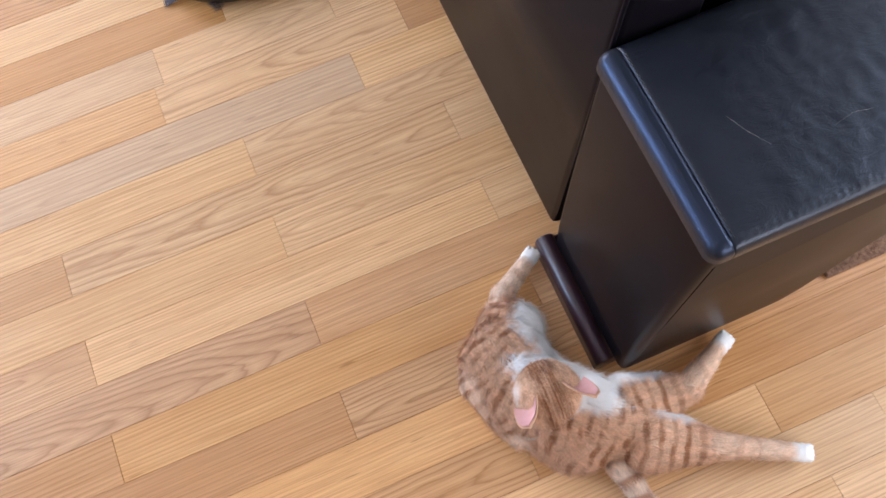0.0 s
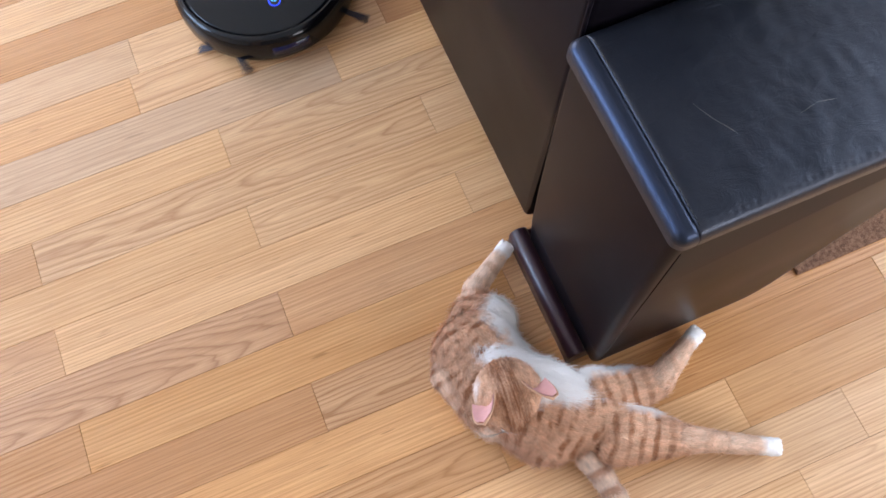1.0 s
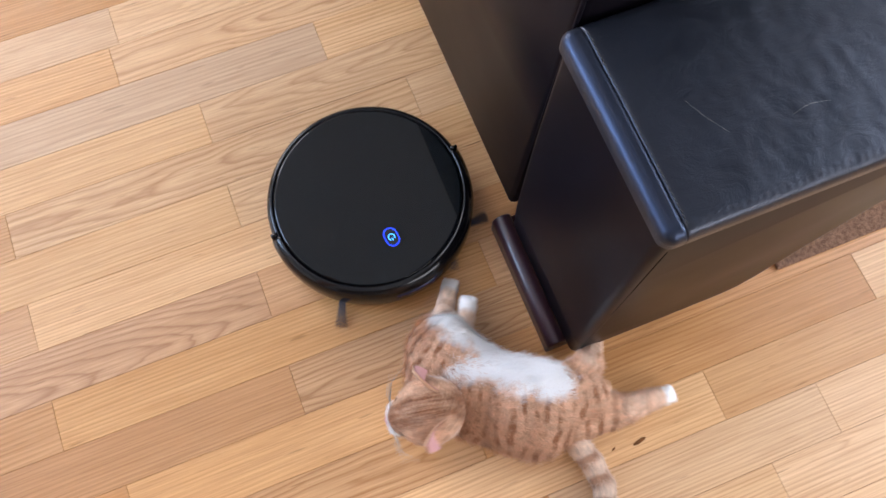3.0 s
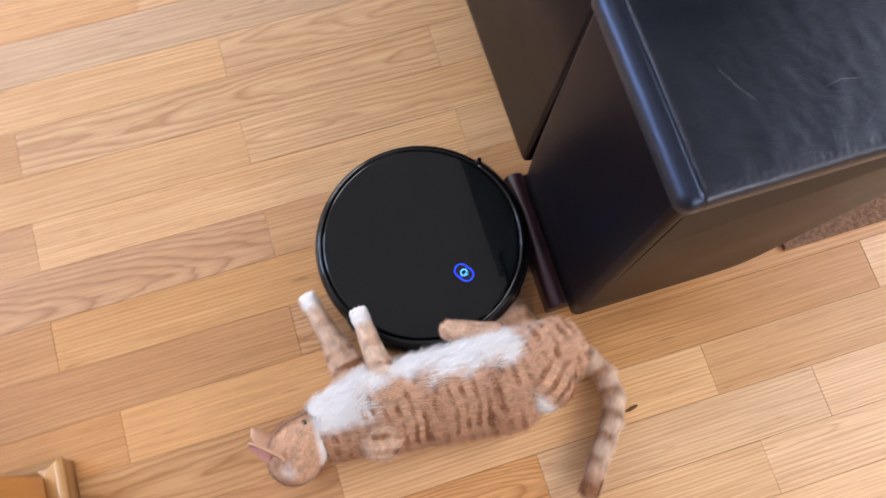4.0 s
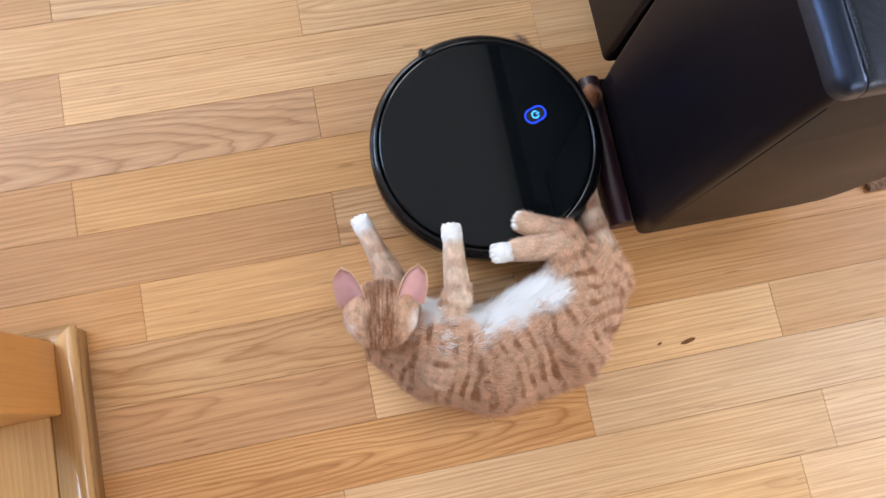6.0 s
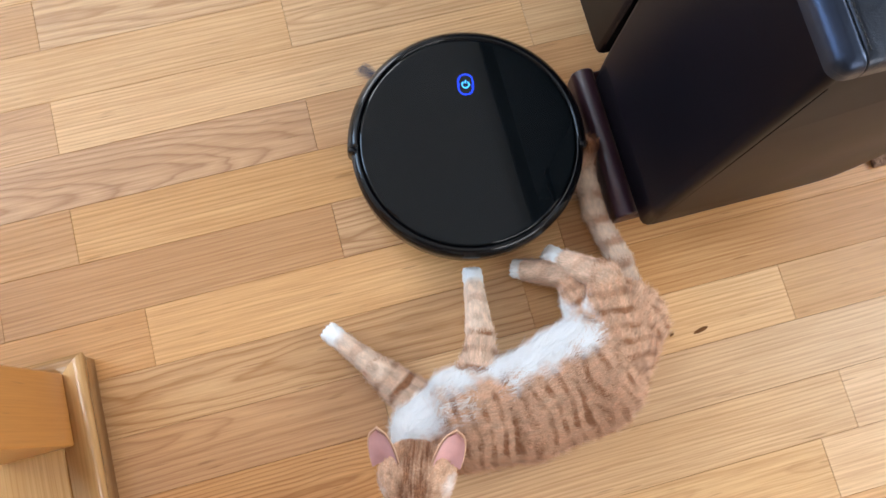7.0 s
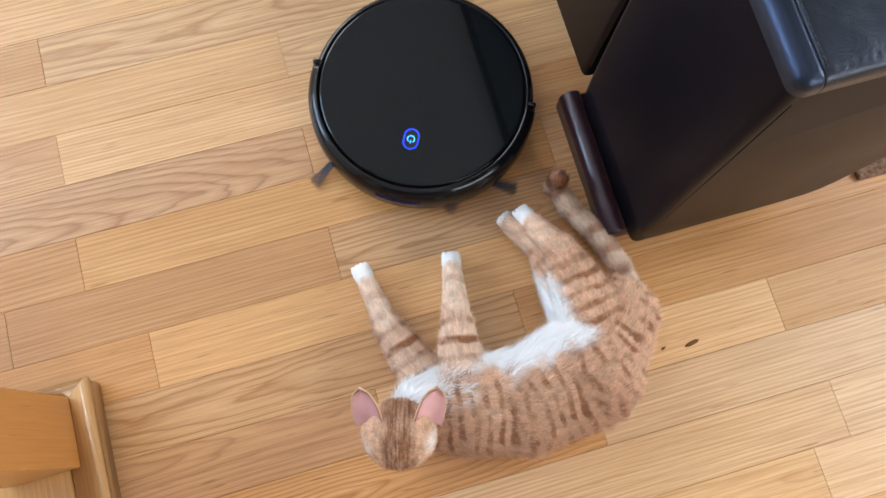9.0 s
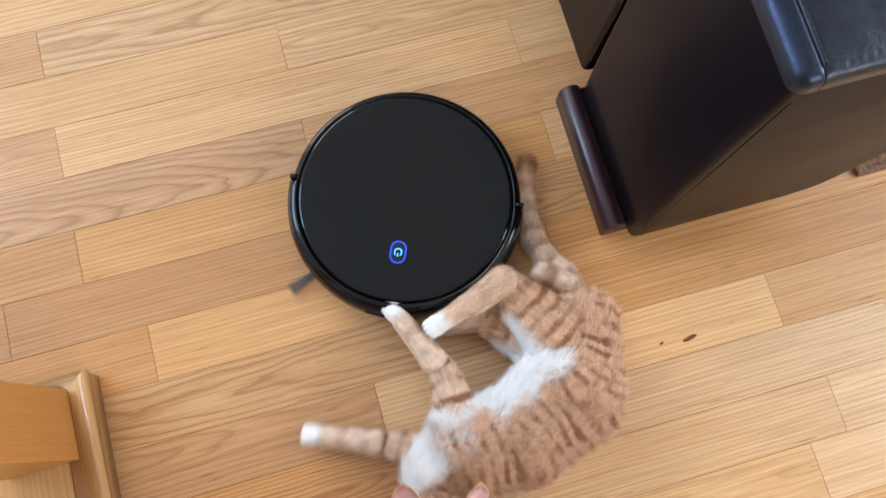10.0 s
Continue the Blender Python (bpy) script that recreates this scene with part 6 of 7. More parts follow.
    walk(CAT_PARTS["htb"], [
        (0, pose(0.19, -0.147, 0.052, -177.8, -0.0, 60.6)),
        (1.2, pose(0.19, -0.147, 0.052, -177.8, -0.0, 60.6)),
        (2.5, pose(0.19, -0.147, 0.052, -177.8, -0.0, 60.6)),
        (2.7, pose(0.19, -0.147, 0.052, -177.8, -0.0, 60.6)),
        (2.833, pose(0.176, -0.115, 0.049, -176.8, 0.0, 64.3)),
        (2.967, pose(0.161, -0.084, 0.046, -175.3, -0.0, 69.8)),
        (3.1, pose(0.147, -0.056, 0.045, -173.0, -0.0, 78.4)),
        (3.25, pose(0.133, -0.033, 0.044, -169.5, -0.0, 93.0)),
        (3.533, pose(0.127, -0.024, 0.05, -161.4, -0.0, 147.8)),
        (3.8, pose(0.142, 0.017, 0.044, -169.2, -0.0, -154.8)),
        (3.867, pose(0.145, 0.029, 0.043, -169.8, -0.0, -163.2)),
        (3.933, pose(0.148, 0.043, 0.043, -170.5, 0.0, -170.6)),
        (4.1, pose(0.156, 0.072, 0.042, -171.9, 0.0, 177.7)),
        (4.5, pose(0.119, 0.112, 0.042, -172.1, -0.0, -155.2)),
        (4.667, pose(0.066, 0.119, 0.042, -171.6, -0.0, -137.0)),
        (4.8, pose(0.01, 0.129, 0.042, -172.0, -0.0, -118.5)),
        (4.9, pose(0.018, 0.137, 0.042, -172.0, -0.0, -123.5)),
        (5, pose(0.025, 0.145, 0.042, -172.1, -0.0, -128.4)),
        (5.1, pose(0.054, 0.15, 0.041, -172.5, 0.0, -136.7)),
        (5.2, pose(0.084, 0.157, 0.041, -172.9, -0.0, -144.2)),
        (5.733, pose(0.123, 0.127, 0.055, 173.5, -0.0, -159.7)),
        (6, pose(0.139, 0.114, 0.059, 163.9, -0.0, -171.2)),
        (6.3, pose(0.153, 0.105, 0.064, 153.9, -0.0, 174.3)),
        (6.5, pose(0.16, 0.108, 0.067, 158.3, -0.0, 173.0)),
        (6.8, pose(0.12, 0.123, 0.043, -170.1, -0.0, -166.3)),
        (7, pose(0.13, 0.126, 0.041, -172.4, -0.0, -166.3)),
        (7.3, pose(0.142, 0.148, 0.04, -173.5, -0.0, -178.9)),
        (7.5, pose(0.121, 0.143, 0.04, -173.5, -0.0, -172.0)),
        (8, pose(0.098, 0.166, 0.04, -174.2, -0.0, -163.9)),
        (9, pose(0.108, 0.169, 0.04, -174.5, -0.0, -164.4)),
        (9.3, pose(0.106, 0.156, 0.04, -173.8, -0.0, -161.3)),
        (9.5, pose(0.092, 0.127, 0.041, -172.4, -0.0, -153.7)),
        (9.8, pose(0.054, 0.13, 0.041, -172.9, -0.0, -127.9)),
        (10, pose(0.041, 0.156, 0.04, -173.8, -0.0, -129.2)),
    ])
    walk(CAT_PARTS["hsb"], [
        (0, pose(0.258, -0.183, 0.044, -168.2, -0.0, 63.6)),
        (1.2, pose(0.258, -0.183, 0.044, -168.2, -0.0, 63.6)),
        (2.5, pose(0.258, -0.183, 0.044, -168.2, -0.0, 63.6)),
        (2.7, pose(0.258, -0.183, 0.044, -168.2, -0.0, 63.6)),
        (2.833, pose(0.247, -0.145, 0.039, -166.7, -0.0, 70.8)),
        (2.967, pose(0.235, -0.104, 0.034, -164.5, -0.0, 83.2)),
        (3.1, pose(0.221, -0.058, 0.029, -162.4, -0.0, 105.5)),
        (3.25, pose(0.2, -0.009, 0.026, -163.9, -0.0, 138.4)),
        (3.533, pose(0.155, 0.045, 0.034, -178.1, -0.0, 173.3)),
        (3.8, pose(0.096, 0.072, 0.047, 157.3, -0.0, -116.6)),
        (3.867, pose(0.102, 0.078, 0.045, 161.9, -0.0, -97.2)),
        (3.933, pose(0.11, 0.087, 0.043, 165.8, -0.0, -85.6)),
        (4.1, pose(0.129, 0.11, 0.04, 170.5, -0.0, -73.8)),
        (4.5, pose(0.073, 0.139, 0.041, 169.7, -0.0, -59.4)),
        (4.667, pose(0.007, 0.139, 0.041, 169.1, -0.0, -62.9)),
        (4.8, pose(-0.059, 0.139, 0.041, 168.5, -0.0, -66.9)),
        (4.9, pose(-0.05, 0.153, 0.042, 167.1, -0.0, -71.7)),
        (5, pose(-0.041, 0.168, 0.043, 165.3, -0.0, -77.9)),
        (5.1, pose(-0.008, 0.181, 0.042, 167.2, -0.0, -83.9)),
        (5.2, pose(0.026, 0.194, 0.041, 168.7, 0.0, -88.5)),
        (5.733, pose(0.077, 0.18, 0.065, 171.4, 0.0, -107.6)),
        (6, pose(0.105, 0.174, 0.076, 173.4, -0.0, -118.5)),
        (6.3, pose(0.133, 0.167, 0.087, 175.7, -0.0, -129.5)),
        (6.5, pose(0.137, 0.166, 0.087, 176.1, 0.0, -116.2)),
        (6.8, pose(0.083, 0.184, 0.029, -168.1, 0.0, -121.3)),
        (7, pose(0.091, 0.184, 0.028, -166.7, -0.0, -113.0)),
        (7.3, pose(0.114, 0.209, 0.029, -169.0, 0.0, -117.1)),
        (7.5, pose(0.091, 0.21, 0.029, -168.2, -0.0, -130.5)),
        (8, pose(0.068, 0.236, 0.027, -165.6, -0.0, -144.9)),
        (9, pose(0.08, 0.241, 0.027, -165.8, 0.0, -149.6)),
        (9.3, pose(0.068, 0.219, 0.024, -159.8, -0.0, -128.9)),
        (9.5, pose(0.042, 0.176, 0.028, -166.7, -0.0, -102.9)),
        (9.8, pose(-0.013, 0.158, 0.027, -166.0, 0.0, -88.3)),
        (10, pose(-0.026, 0.189, 0.027, -164.5, -0.0, -95.6)),
    ])
    walk(CAT_PARTS["hfb"], [
        (0, pose(0.322, -0.215, 0.029, -168.2, -0.0, 63.6)),
        (1.2, pose(0.322, -0.215, 0.029, -168.2, -0.0, 63.6)),
        (2.5, pose(0.322, -0.215, 0.029, -168.2, -0.0, 63.6)),
        (2.7, pose(0.322, -0.215, 0.029, -168.2, -0.0, 63.6)),
        (2.833, pose(0.285, -0.159, 0.029, -166.7, -0.0, 70.8)),
        (2.967, pose(0.248, -0.106, 0.031, -164.5, -0.0, 83.2)),
        (3.1, pose(0.215, -0.06, 0.032, -162.4, -0.0, 105.5)),
        (3.25, pose(0.192, -0.018, 0.03, -163.9, -0.0, 138.4)),
        (3.533, pose(0.15, 0.001, 0.035, -178.1, -0.0, 173.3)),
        (3.8, pose(0.125, 0.057, 0.033, 157.3, -0.0, -116.6)),
        (3.867, pose(0.126, 0.075, 0.037, 161.9, -0.0, -97.2)),
        (3.933, pose(0.123, 0.088, 0.039, 165.8, -0.0, -85.6)),
        (4.1, pose(0.113, 0.106, 0.043, 170.5, -0.0, -73.8)),
        (4.5, pose(0.064, 0.135, 0.042, 169.7, -0.0, -59.4)),
        (4.667, pose(0.002, 0.137, 0.042, 169.1, -0.0, -62.9)),
        (4.8, pose(-0.06, 0.139, 0.041, 168.5, -0.0, -66.9)),
        (4.9, pose(-0.044, 0.155, 0.04, 167.1, -0.0, -71.7)),
        (5, pose(-0.027, 0.171, 0.039, 165.3, -0.0, -77.9)),
        (5.1, pose(-0.002, 0.182, 0.04, 167.2, -0.0, -83.9)),
        (5.2, pose(0.023, 0.194, 0.042, 168.7, 0.0, -88.5)),
        (5.733, pose(0.084, 0.178, 0.064, 171.4, 0.0, -107.6)),
        (6, pose(0.112, 0.17, 0.075, 173.4, -0.0, -118.5)),
        (6.3, pose(0.139, 0.162, 0.087, 175.7, -0.0, -129.5)),
        (6.5, pose(0.138, 0.165, 0.087, 176.1, 0.0, -116.2)),
        (6.8, pose(0.076, 0.188, 0.027, -168.1, 0.0, -121.3)),
        (7, pose(0.092, 0.184, 0.028, -166.7, -0.0, -113.0)),
        (7.3, pose(0.101, 0.216, 0.026, -169.0, 0.0, -117.1)),
        (7.5, pose(0.084, 0.216, 0.027, -168.2, -0.0, -130.5)),
        (8, pose(0.071, 0.231, 0.029, -165.6, -0.0, -144.9)),
        (9, pose(0.082, 0.237, 0.029, -165.8, 0.0, -149.6)),
        (9.3, pose(0.086, 0.205, 0.033, -159.8, -0.0, -128.9)),
        (9.5, pose(0.042, 0.176, 0.028, -166.7, -0.0, -102.9)),
        (9.8, pose(-0.009, 0.158, 0.028, -166.0, 0.0, -88.3)),
        (10, pose(-0.016, 0.188, 0.029, -164.5, -0.0, -95.6)),
    ])
    walk(CAT_PARTS["t0"], [
        (0, pose(0.095, -0.153, 0.037, -154.9, -0.0, 20.3)),
        (1.2, pose(0.095, -0.153, 0.037, -154.9, -0.0, 20.3)),
        (2.5, pose(0.095, -0.153, 0.037, -154.9, -0.0, 20.3)),
        (2.7, pose(0.095, -0.153, 0.037, -154.9, -0.0, 20.3)),
        (2.833, pose(0.106, -0.141, 0.037, -156.0, 0.1, 20.1)),
        (2.967, pose(0.117, -0.129, 0.038, -157.1, 0.1, 20.0)),
        (3.1, pose(0.129, -0.117, 0.038, -158.3, 0.2, 19.8)),
        (3.25, pose(0.14, -0.105, 0.038, -159.4, 0.2, 19.7)),
        (3.533, pose(0.176, -0.082, 0.039, -160.0, -2.2, 26.3)),
        (3.8, pose(0.212, -0.059, 0.039, -160.9, -4.5, 33.0)),
        (3.867, pose(0.216, -0.034, 0.039, -161.7, -6.2, 38.1)),
        (3.933, pose(0.22, -0.009, 0.04, -162.7, -7.9, 43.4)),
        (4.1, pose(0.228, 0.041, 0.04, -165.2, -10.8, 54.0)),
        (4.5, pose(0.225, 0.111, 0.039, -162.1, -12.2, 58.2)),
        (4.667, pose(0.142, 0.14, 0.06, 166.9, -2.6, 112.6)),
        (4.8, pose(0.059, 0.169, 0.08, 139.9, 32.8, 147.5)),
        (4.9, pose(0.064, 0.17, 0.079, 138.6, 40.5, 157.2)),
        (5, pose(0.069, 0.171, 0.078, 138.9, 48.1, 167.9)),
        (5.1, pose(0.102, 0.174, 0.078, 135.9, 52.8, 174.9)),
        (5.2, pose(0.135, 0.177, 0.077, 133.4, 57.6, -177.9)),
        (5.733, pose(0.169, 0.164, 0.059, 172.9, 58.9, -166.7)),
        (6, pose(0.185, 0.158, 0.049, -166.3, 58.3, -161.2)),
        (6.3, pose(0.202, 0.152, 0.04, -149.1, 57.1, -157.2)),
        (6.5, pose(0.213, 0.141, 0.039, -145.2, 55.9, -153.8)),
        (6.8, pose(0.164, 0.18, 0.04, -152.2, 51.9, -136.0)),
        (7, pose(0.192, 0.119, 0.04, -149.6, 62.1, -158.1)),
        (7.3, pose(0.196, 0.138, 0.041, -154.9, 60.3, -148.9)),
        (7.5, pose(0.188, 0.113, 0.041, -155.0, 60.2, -148.4)),
        (8, pose(0.189, 0.116, 0.041, -157.0, 61.6, -154.2)),
        (9, pose(0.199, 0.105, 0.042, -157.1, 62.2, -156.9)),
        (9.3, pose(0.198, 0.106, 0.042, -157.1, 62.2, -157.2)),
        (9.5, pose(0.181, 0.127, 0.04, -151.6, 58.8, -138.9)),
        (9.8, pose(0.141, 0.174, 0.057, -160.5, 59.7, -143.2)),
        (10, pose(0.118, 0.205, 0.056, -157.9, 57.1, -113.6)),
    ])
    walk(CAT_PARTS["t1"], [
        (0, pose(0.104, -0.187, 0.025, -168.5, -0.0, 10.3)),
        (1.2, pose(0.104, -0.187, 0.025, -168.5, -0.0, 10.3)),
        (2.5, pose(0.104, -0.187, 0.025, -168.5, -0.0, 10.3)),
        (2.7, pose(0.104, -0.187, 0.025, -168.5, -0.0, 10.3)),
        (2.833, pose(0.115, -0.176, 0.026, -168.3, 0.3, 9.0)),
        (2.967, pose(0.126, -0.164, 0.026, -168.2, 0.5, 7.8)),
        (3.1, pose(0.137, -0.152, 0.027, -168.0, 0.8, 6.5)),
        (3.25, pose(0.148, -0.14, 0.028, -167.9, 1.0, 5.3)),
        (3.533, pose(0.187, -0.116, 0.028, -168.0, -0.0, 10.3)),
        (3.8, pose(0.227, -0.091, 0.029, -168.2, -1.1, 15.3)),
        (3.867, pose(0.234, -0.064, 0.029, -167.9, -2.1, 20.3)),
        (3.933, pose(0.241, -0.038, 0.03, -167.8, -3.3, 25.4)),
        (4.1, pose(0.255, 0.016, 0.032, -167.9, -5.5, 35.7)),
        (4.5, pose(0.251, 0.087, 0.03, -168.9, -5.1, 33.4)),
        (4.667, pose(0.162, 0.141, 0.064, 172.4, 0.5, 79.1)),
        (4.8, pose(0.074, 0.195, 0.097, 155.4, 24.8, 120.9)),
        (4.9, pose(0.067, 0.2, 0.096, 147.6, 37.4, 140.0)),
        (5, pose(0.06, 0.204, 0.094, 142.9, 50.2, 158.4)),
        (5.1, pose(0.086, 0.203, 0.093, 136.8, 55.2, 166.3)),
        (5.2, pose(0.112, 0.203, 0.092, 131.1, 60.6, 174.1)),
        (5.733, pose(0.159, 0.196, 0.061, 168.7, 62.3, -174.0)),
        (6, pose(0.182, 0.192, 0.046, -171.5, 62.0, -167.9)),
        (6.3, pose(0.205, 0.189, 0.03, -154.6, 61.0, -163.1)),
        (6.5, pose(0.214, 0.177, 0.029, -154.7, 60.0, -158.2)),
        (6.8, pose(0.158, 0.215, 0.03, -154.5, 59.9, -158.1)),
        (7, pose(0.194, 0.156, 0.032, -154.4, 60.3, -159.5)),
        (7.3, pose(0.191, 0.175, 0.033, -158.1, 59.1, -152.6)),
        (7.5, pose(0.182, 0.15, 0.033, -158.2, 58.9, -151.7)),
        (8, pose(0.185, 0.153, 0.035, -159.2, 59.6, -155.2)),
        (9, pose(0.197, 0.142, 0.035, -158.9, 60.2, -157.8)),
        (9.3, pose(0.196, 0.143, 0.035, -158.9, 60.2, -157.7)),
        (9.5, pose(0.17, 0.162, 0.032, -158.0, 58.0, -143.2)),
        (9.8, pose(0.125, 0.209, 0.052, -169.2, 59.9, -155.6)),
        (10, pose(0.123, 0.226, 0.041, -139.7, 49.7, -119.7)),
    ])
    walk(CAT_PARTS["t2"], [
        (0, pose(0.108, -0.225, 0.02, -177.2, -0.0, 1.1)),
        (1.2, pose(0.108, -0.225, 0.02, -177.2, -0.0, 1.1)),
        (2.5, pose(0.108, -0.225, 0.02, -177.2, -0.0, 1.1)),
        (2.7, pose(0.108, -0.225, 0.02, -177.2, -0.0, 1.1)),
        (2.833, pose(0.116, -0.212, 0.021, -176.6, 0.4, -4.9)),
        (2.967, pose(0.125, -0.2, 0.021, -176.0, 0.8, -11.1)),
        (3.1, pose(0.133, -0.188, 0.022, -175.5, 1.3, -17.4)),
        (3.25, pose(0.142, -0.175, 0.022, -175.0, 1.8, -23.6)),
        (3.533, pose(0.185, -0.151, 0.023, -174.5, 1.3, -17.7)),
        (3.8, pose(0.228, -0.127, 0.023, -174.0, 0.7, -11.7)),
        (3.867, pose(0.239, -0.1, 0.024, -173.8, 0.0, -6.1)),
        (3.933, pose(0.249, -0.072, 0.024, -173.6, -0.6, -0.5)),
        (4.1, pose(0.269, -0.017, 0.026, -173.4, -1.9, 10.6)),
        (4.5, pose(0.267, 0.054, 0.025, -174.4, -2.4, 15.7)),
        (4.667, pose(0.186, 0.13, 0.064, -177.5, -4.8, 52.4)),
        (4.8, pose(0.105, 0.206, 0.104, 178.3, -4.8, 89.5)),
        (4.9, pose(0.085, 0.222, 0.104, 175.8, -3.0, 121.7)),
        (5, pose(0.066, 0.238, 0.103, 174.7, -0.2, 153.8)),
        (5.1, pose(0.082, 0.236, 0.102, 172.5, 2.2, 171.3)),
        (5.2, pose(0.098, 0.235, 0.102, 171.1, 5.1, -171.2)),
        (5.733, pose(0.154, 0.23, 0.063, 178.6, 5.0, -179.5)),
        (6, pose(0.182, 0.228, 0.044, -177.6, 5.2, 176.4)),
        (6.3, pose(0.21, 0.226, 0.025, -173.9, 5.6, 172.5)),
        (6.5, pose(0.214, 0.215, 0.023, -173.7, 4.6, -178.0)),
        (6.8, pose(0.166, 0.25, 0.024, -174.3, 7.9, 156.1)),
        (7, pose(0.192, 0.193, 0.025, -172.0, 4.1, -169.2)),
        (7.3, pose(0.185, 0.212, 0.027, -172.2, 4.4, -171.7)),
        (7.5, pose(0.176, 0.187, 0.027, -172.2, 4.3, -170.4)),
        (8, pose(0.179, 0.19, 0.028, -171.5, 3.6, -165.6)),
        (9, pose(0.192, 0.179, 0.028, -170.8, 3.9, -167.6)),
        (9.3, pose(0.19, 0.18, 0.028, -170.7, 3.5, -165.0)),
        (9.5, pose(0.157, 0.197, 0.026, -173.0, 2.7, -158.8)),
        (9.8, pose(0.115, 0.246, 0.053, 171.6, -0.2, -179)),
        (10, pose(0.112, 0.255, 0.03, -163.8, -1.1, -165.4)),
    ])
    walk(CAT_PARTS["t3"], [
        (0, pose(0.109, -0.263, 0.019, -178.6, -0.0, 1.7)),
        (1.2, pose(0.109, -0.263, 0.019, -178.6, -0.0, 1.7)),
        (2.5, pose(0.109, -0.263, 0.019, -178.6, -0.0, 1.7)),
        (2.7, pose(0.109, -0.263, 0.019, -178.6, -0.0, 1.7)),
        (2.833, pose(0.112, -0.248, 0.019, -178.3, 0.3, -9.2)),
        (2.967, pose(0.115, -0.234, 0.019, -178.0, 0.7, -20.9)),
        (3.1, pose(0.118, -0.22, 0.02, -177.9, 1.2, -32.7)),
        (3.25, pose(0.121, -0.206, 0.02, -177.8, 1.7, -43.6)),
        (3.533, pose(0.167, -0.183, 0.02, -178.2, 1.6, -42.1)),
        (3.8, pose(0.212, -0.16, 0.02, -178.5, 1.6, -40.7)),
        (3.867, pose(0.226, -0.133, 0.021, -178.0, 1.4, -34.4)),
        (3.933, pose(0.24, -0.106, 0.021, -177.4, 1.1, -27.8)),
        (4.1, pose(0.268, -0.053, 0.022, -176.4, 0.2, -14.8)),
        (4.5, pose(0.271, 0.017, 0.022, -177.0, -0.3, -3.5)),
        (4.667, pose(0.206, 0.107, 0.064, -179.4, -0.8, 30.4)),
        (4.8, pose(0.14, 0.198, 0.106, 178.0, 0.4, 64.2)),
        (4.9, pose(0.115, 0.231, 0.105, 177.8, 1.6, 93.1)),
        (5, pose(0.09, 0.265, 0.105, 178.1, 2.9, 122.5)),
        (5.1, pose(0.097, 0.266, 0.105, 178.0, 3.4, 133.6)),
        (5.2, pose(0.105, 0.268, 0.105, 177.9, 3.9, 144.8)),
        (5.733, pose(0.16, 0.266, 0.063, -178.8, 3.7, 158.8)),
        (6, pose(0.188, 0.265, 0.042, -177.1, 3.4, 165.7)),
        (6.3, pose(0.215, 0.264, 0.021, -175.6, 2.9, 172.3)),
        (6.5, pose(0.216, 0.252, 0.019, -176.7, 2.9, 172.2)),
        (6.8, pose(0.182, 0.284, 0.021, -176.1, 4.4, 153.3)),
        (7, pose(0.185, 0.23, 0.021, -174.9, 1.8, -170.7)),
        (7.3, pose(0.182, 0.25, 0.023, -174.7, 2.5, -178.4)),
        (7.5, pose(0.17, 0.224, 0.023, -174.6, 1.8, -170.9)),
        (8, pose(0.168, 0.226, 0.024, -173.9, 0.8, -161.6)),
        (9, pose(0.182, 0.215, 0.023, -173.5, 0.6, -159.3)),
        (9.3, pose(0.178, 0.215, 0.023, -173.6, 0.1, -155.2)),
        (9.5, pose(0.146, 0.233, 0.022, -175.8, 0.9, -166.5)),
        (9.8, pose(0.116, 0.283, 0.059, 168.1, -4, 170.8)),
        (10, pose(0.108, 0.285, 0.024, -174.3, -3.5, 179.6)),
    ])
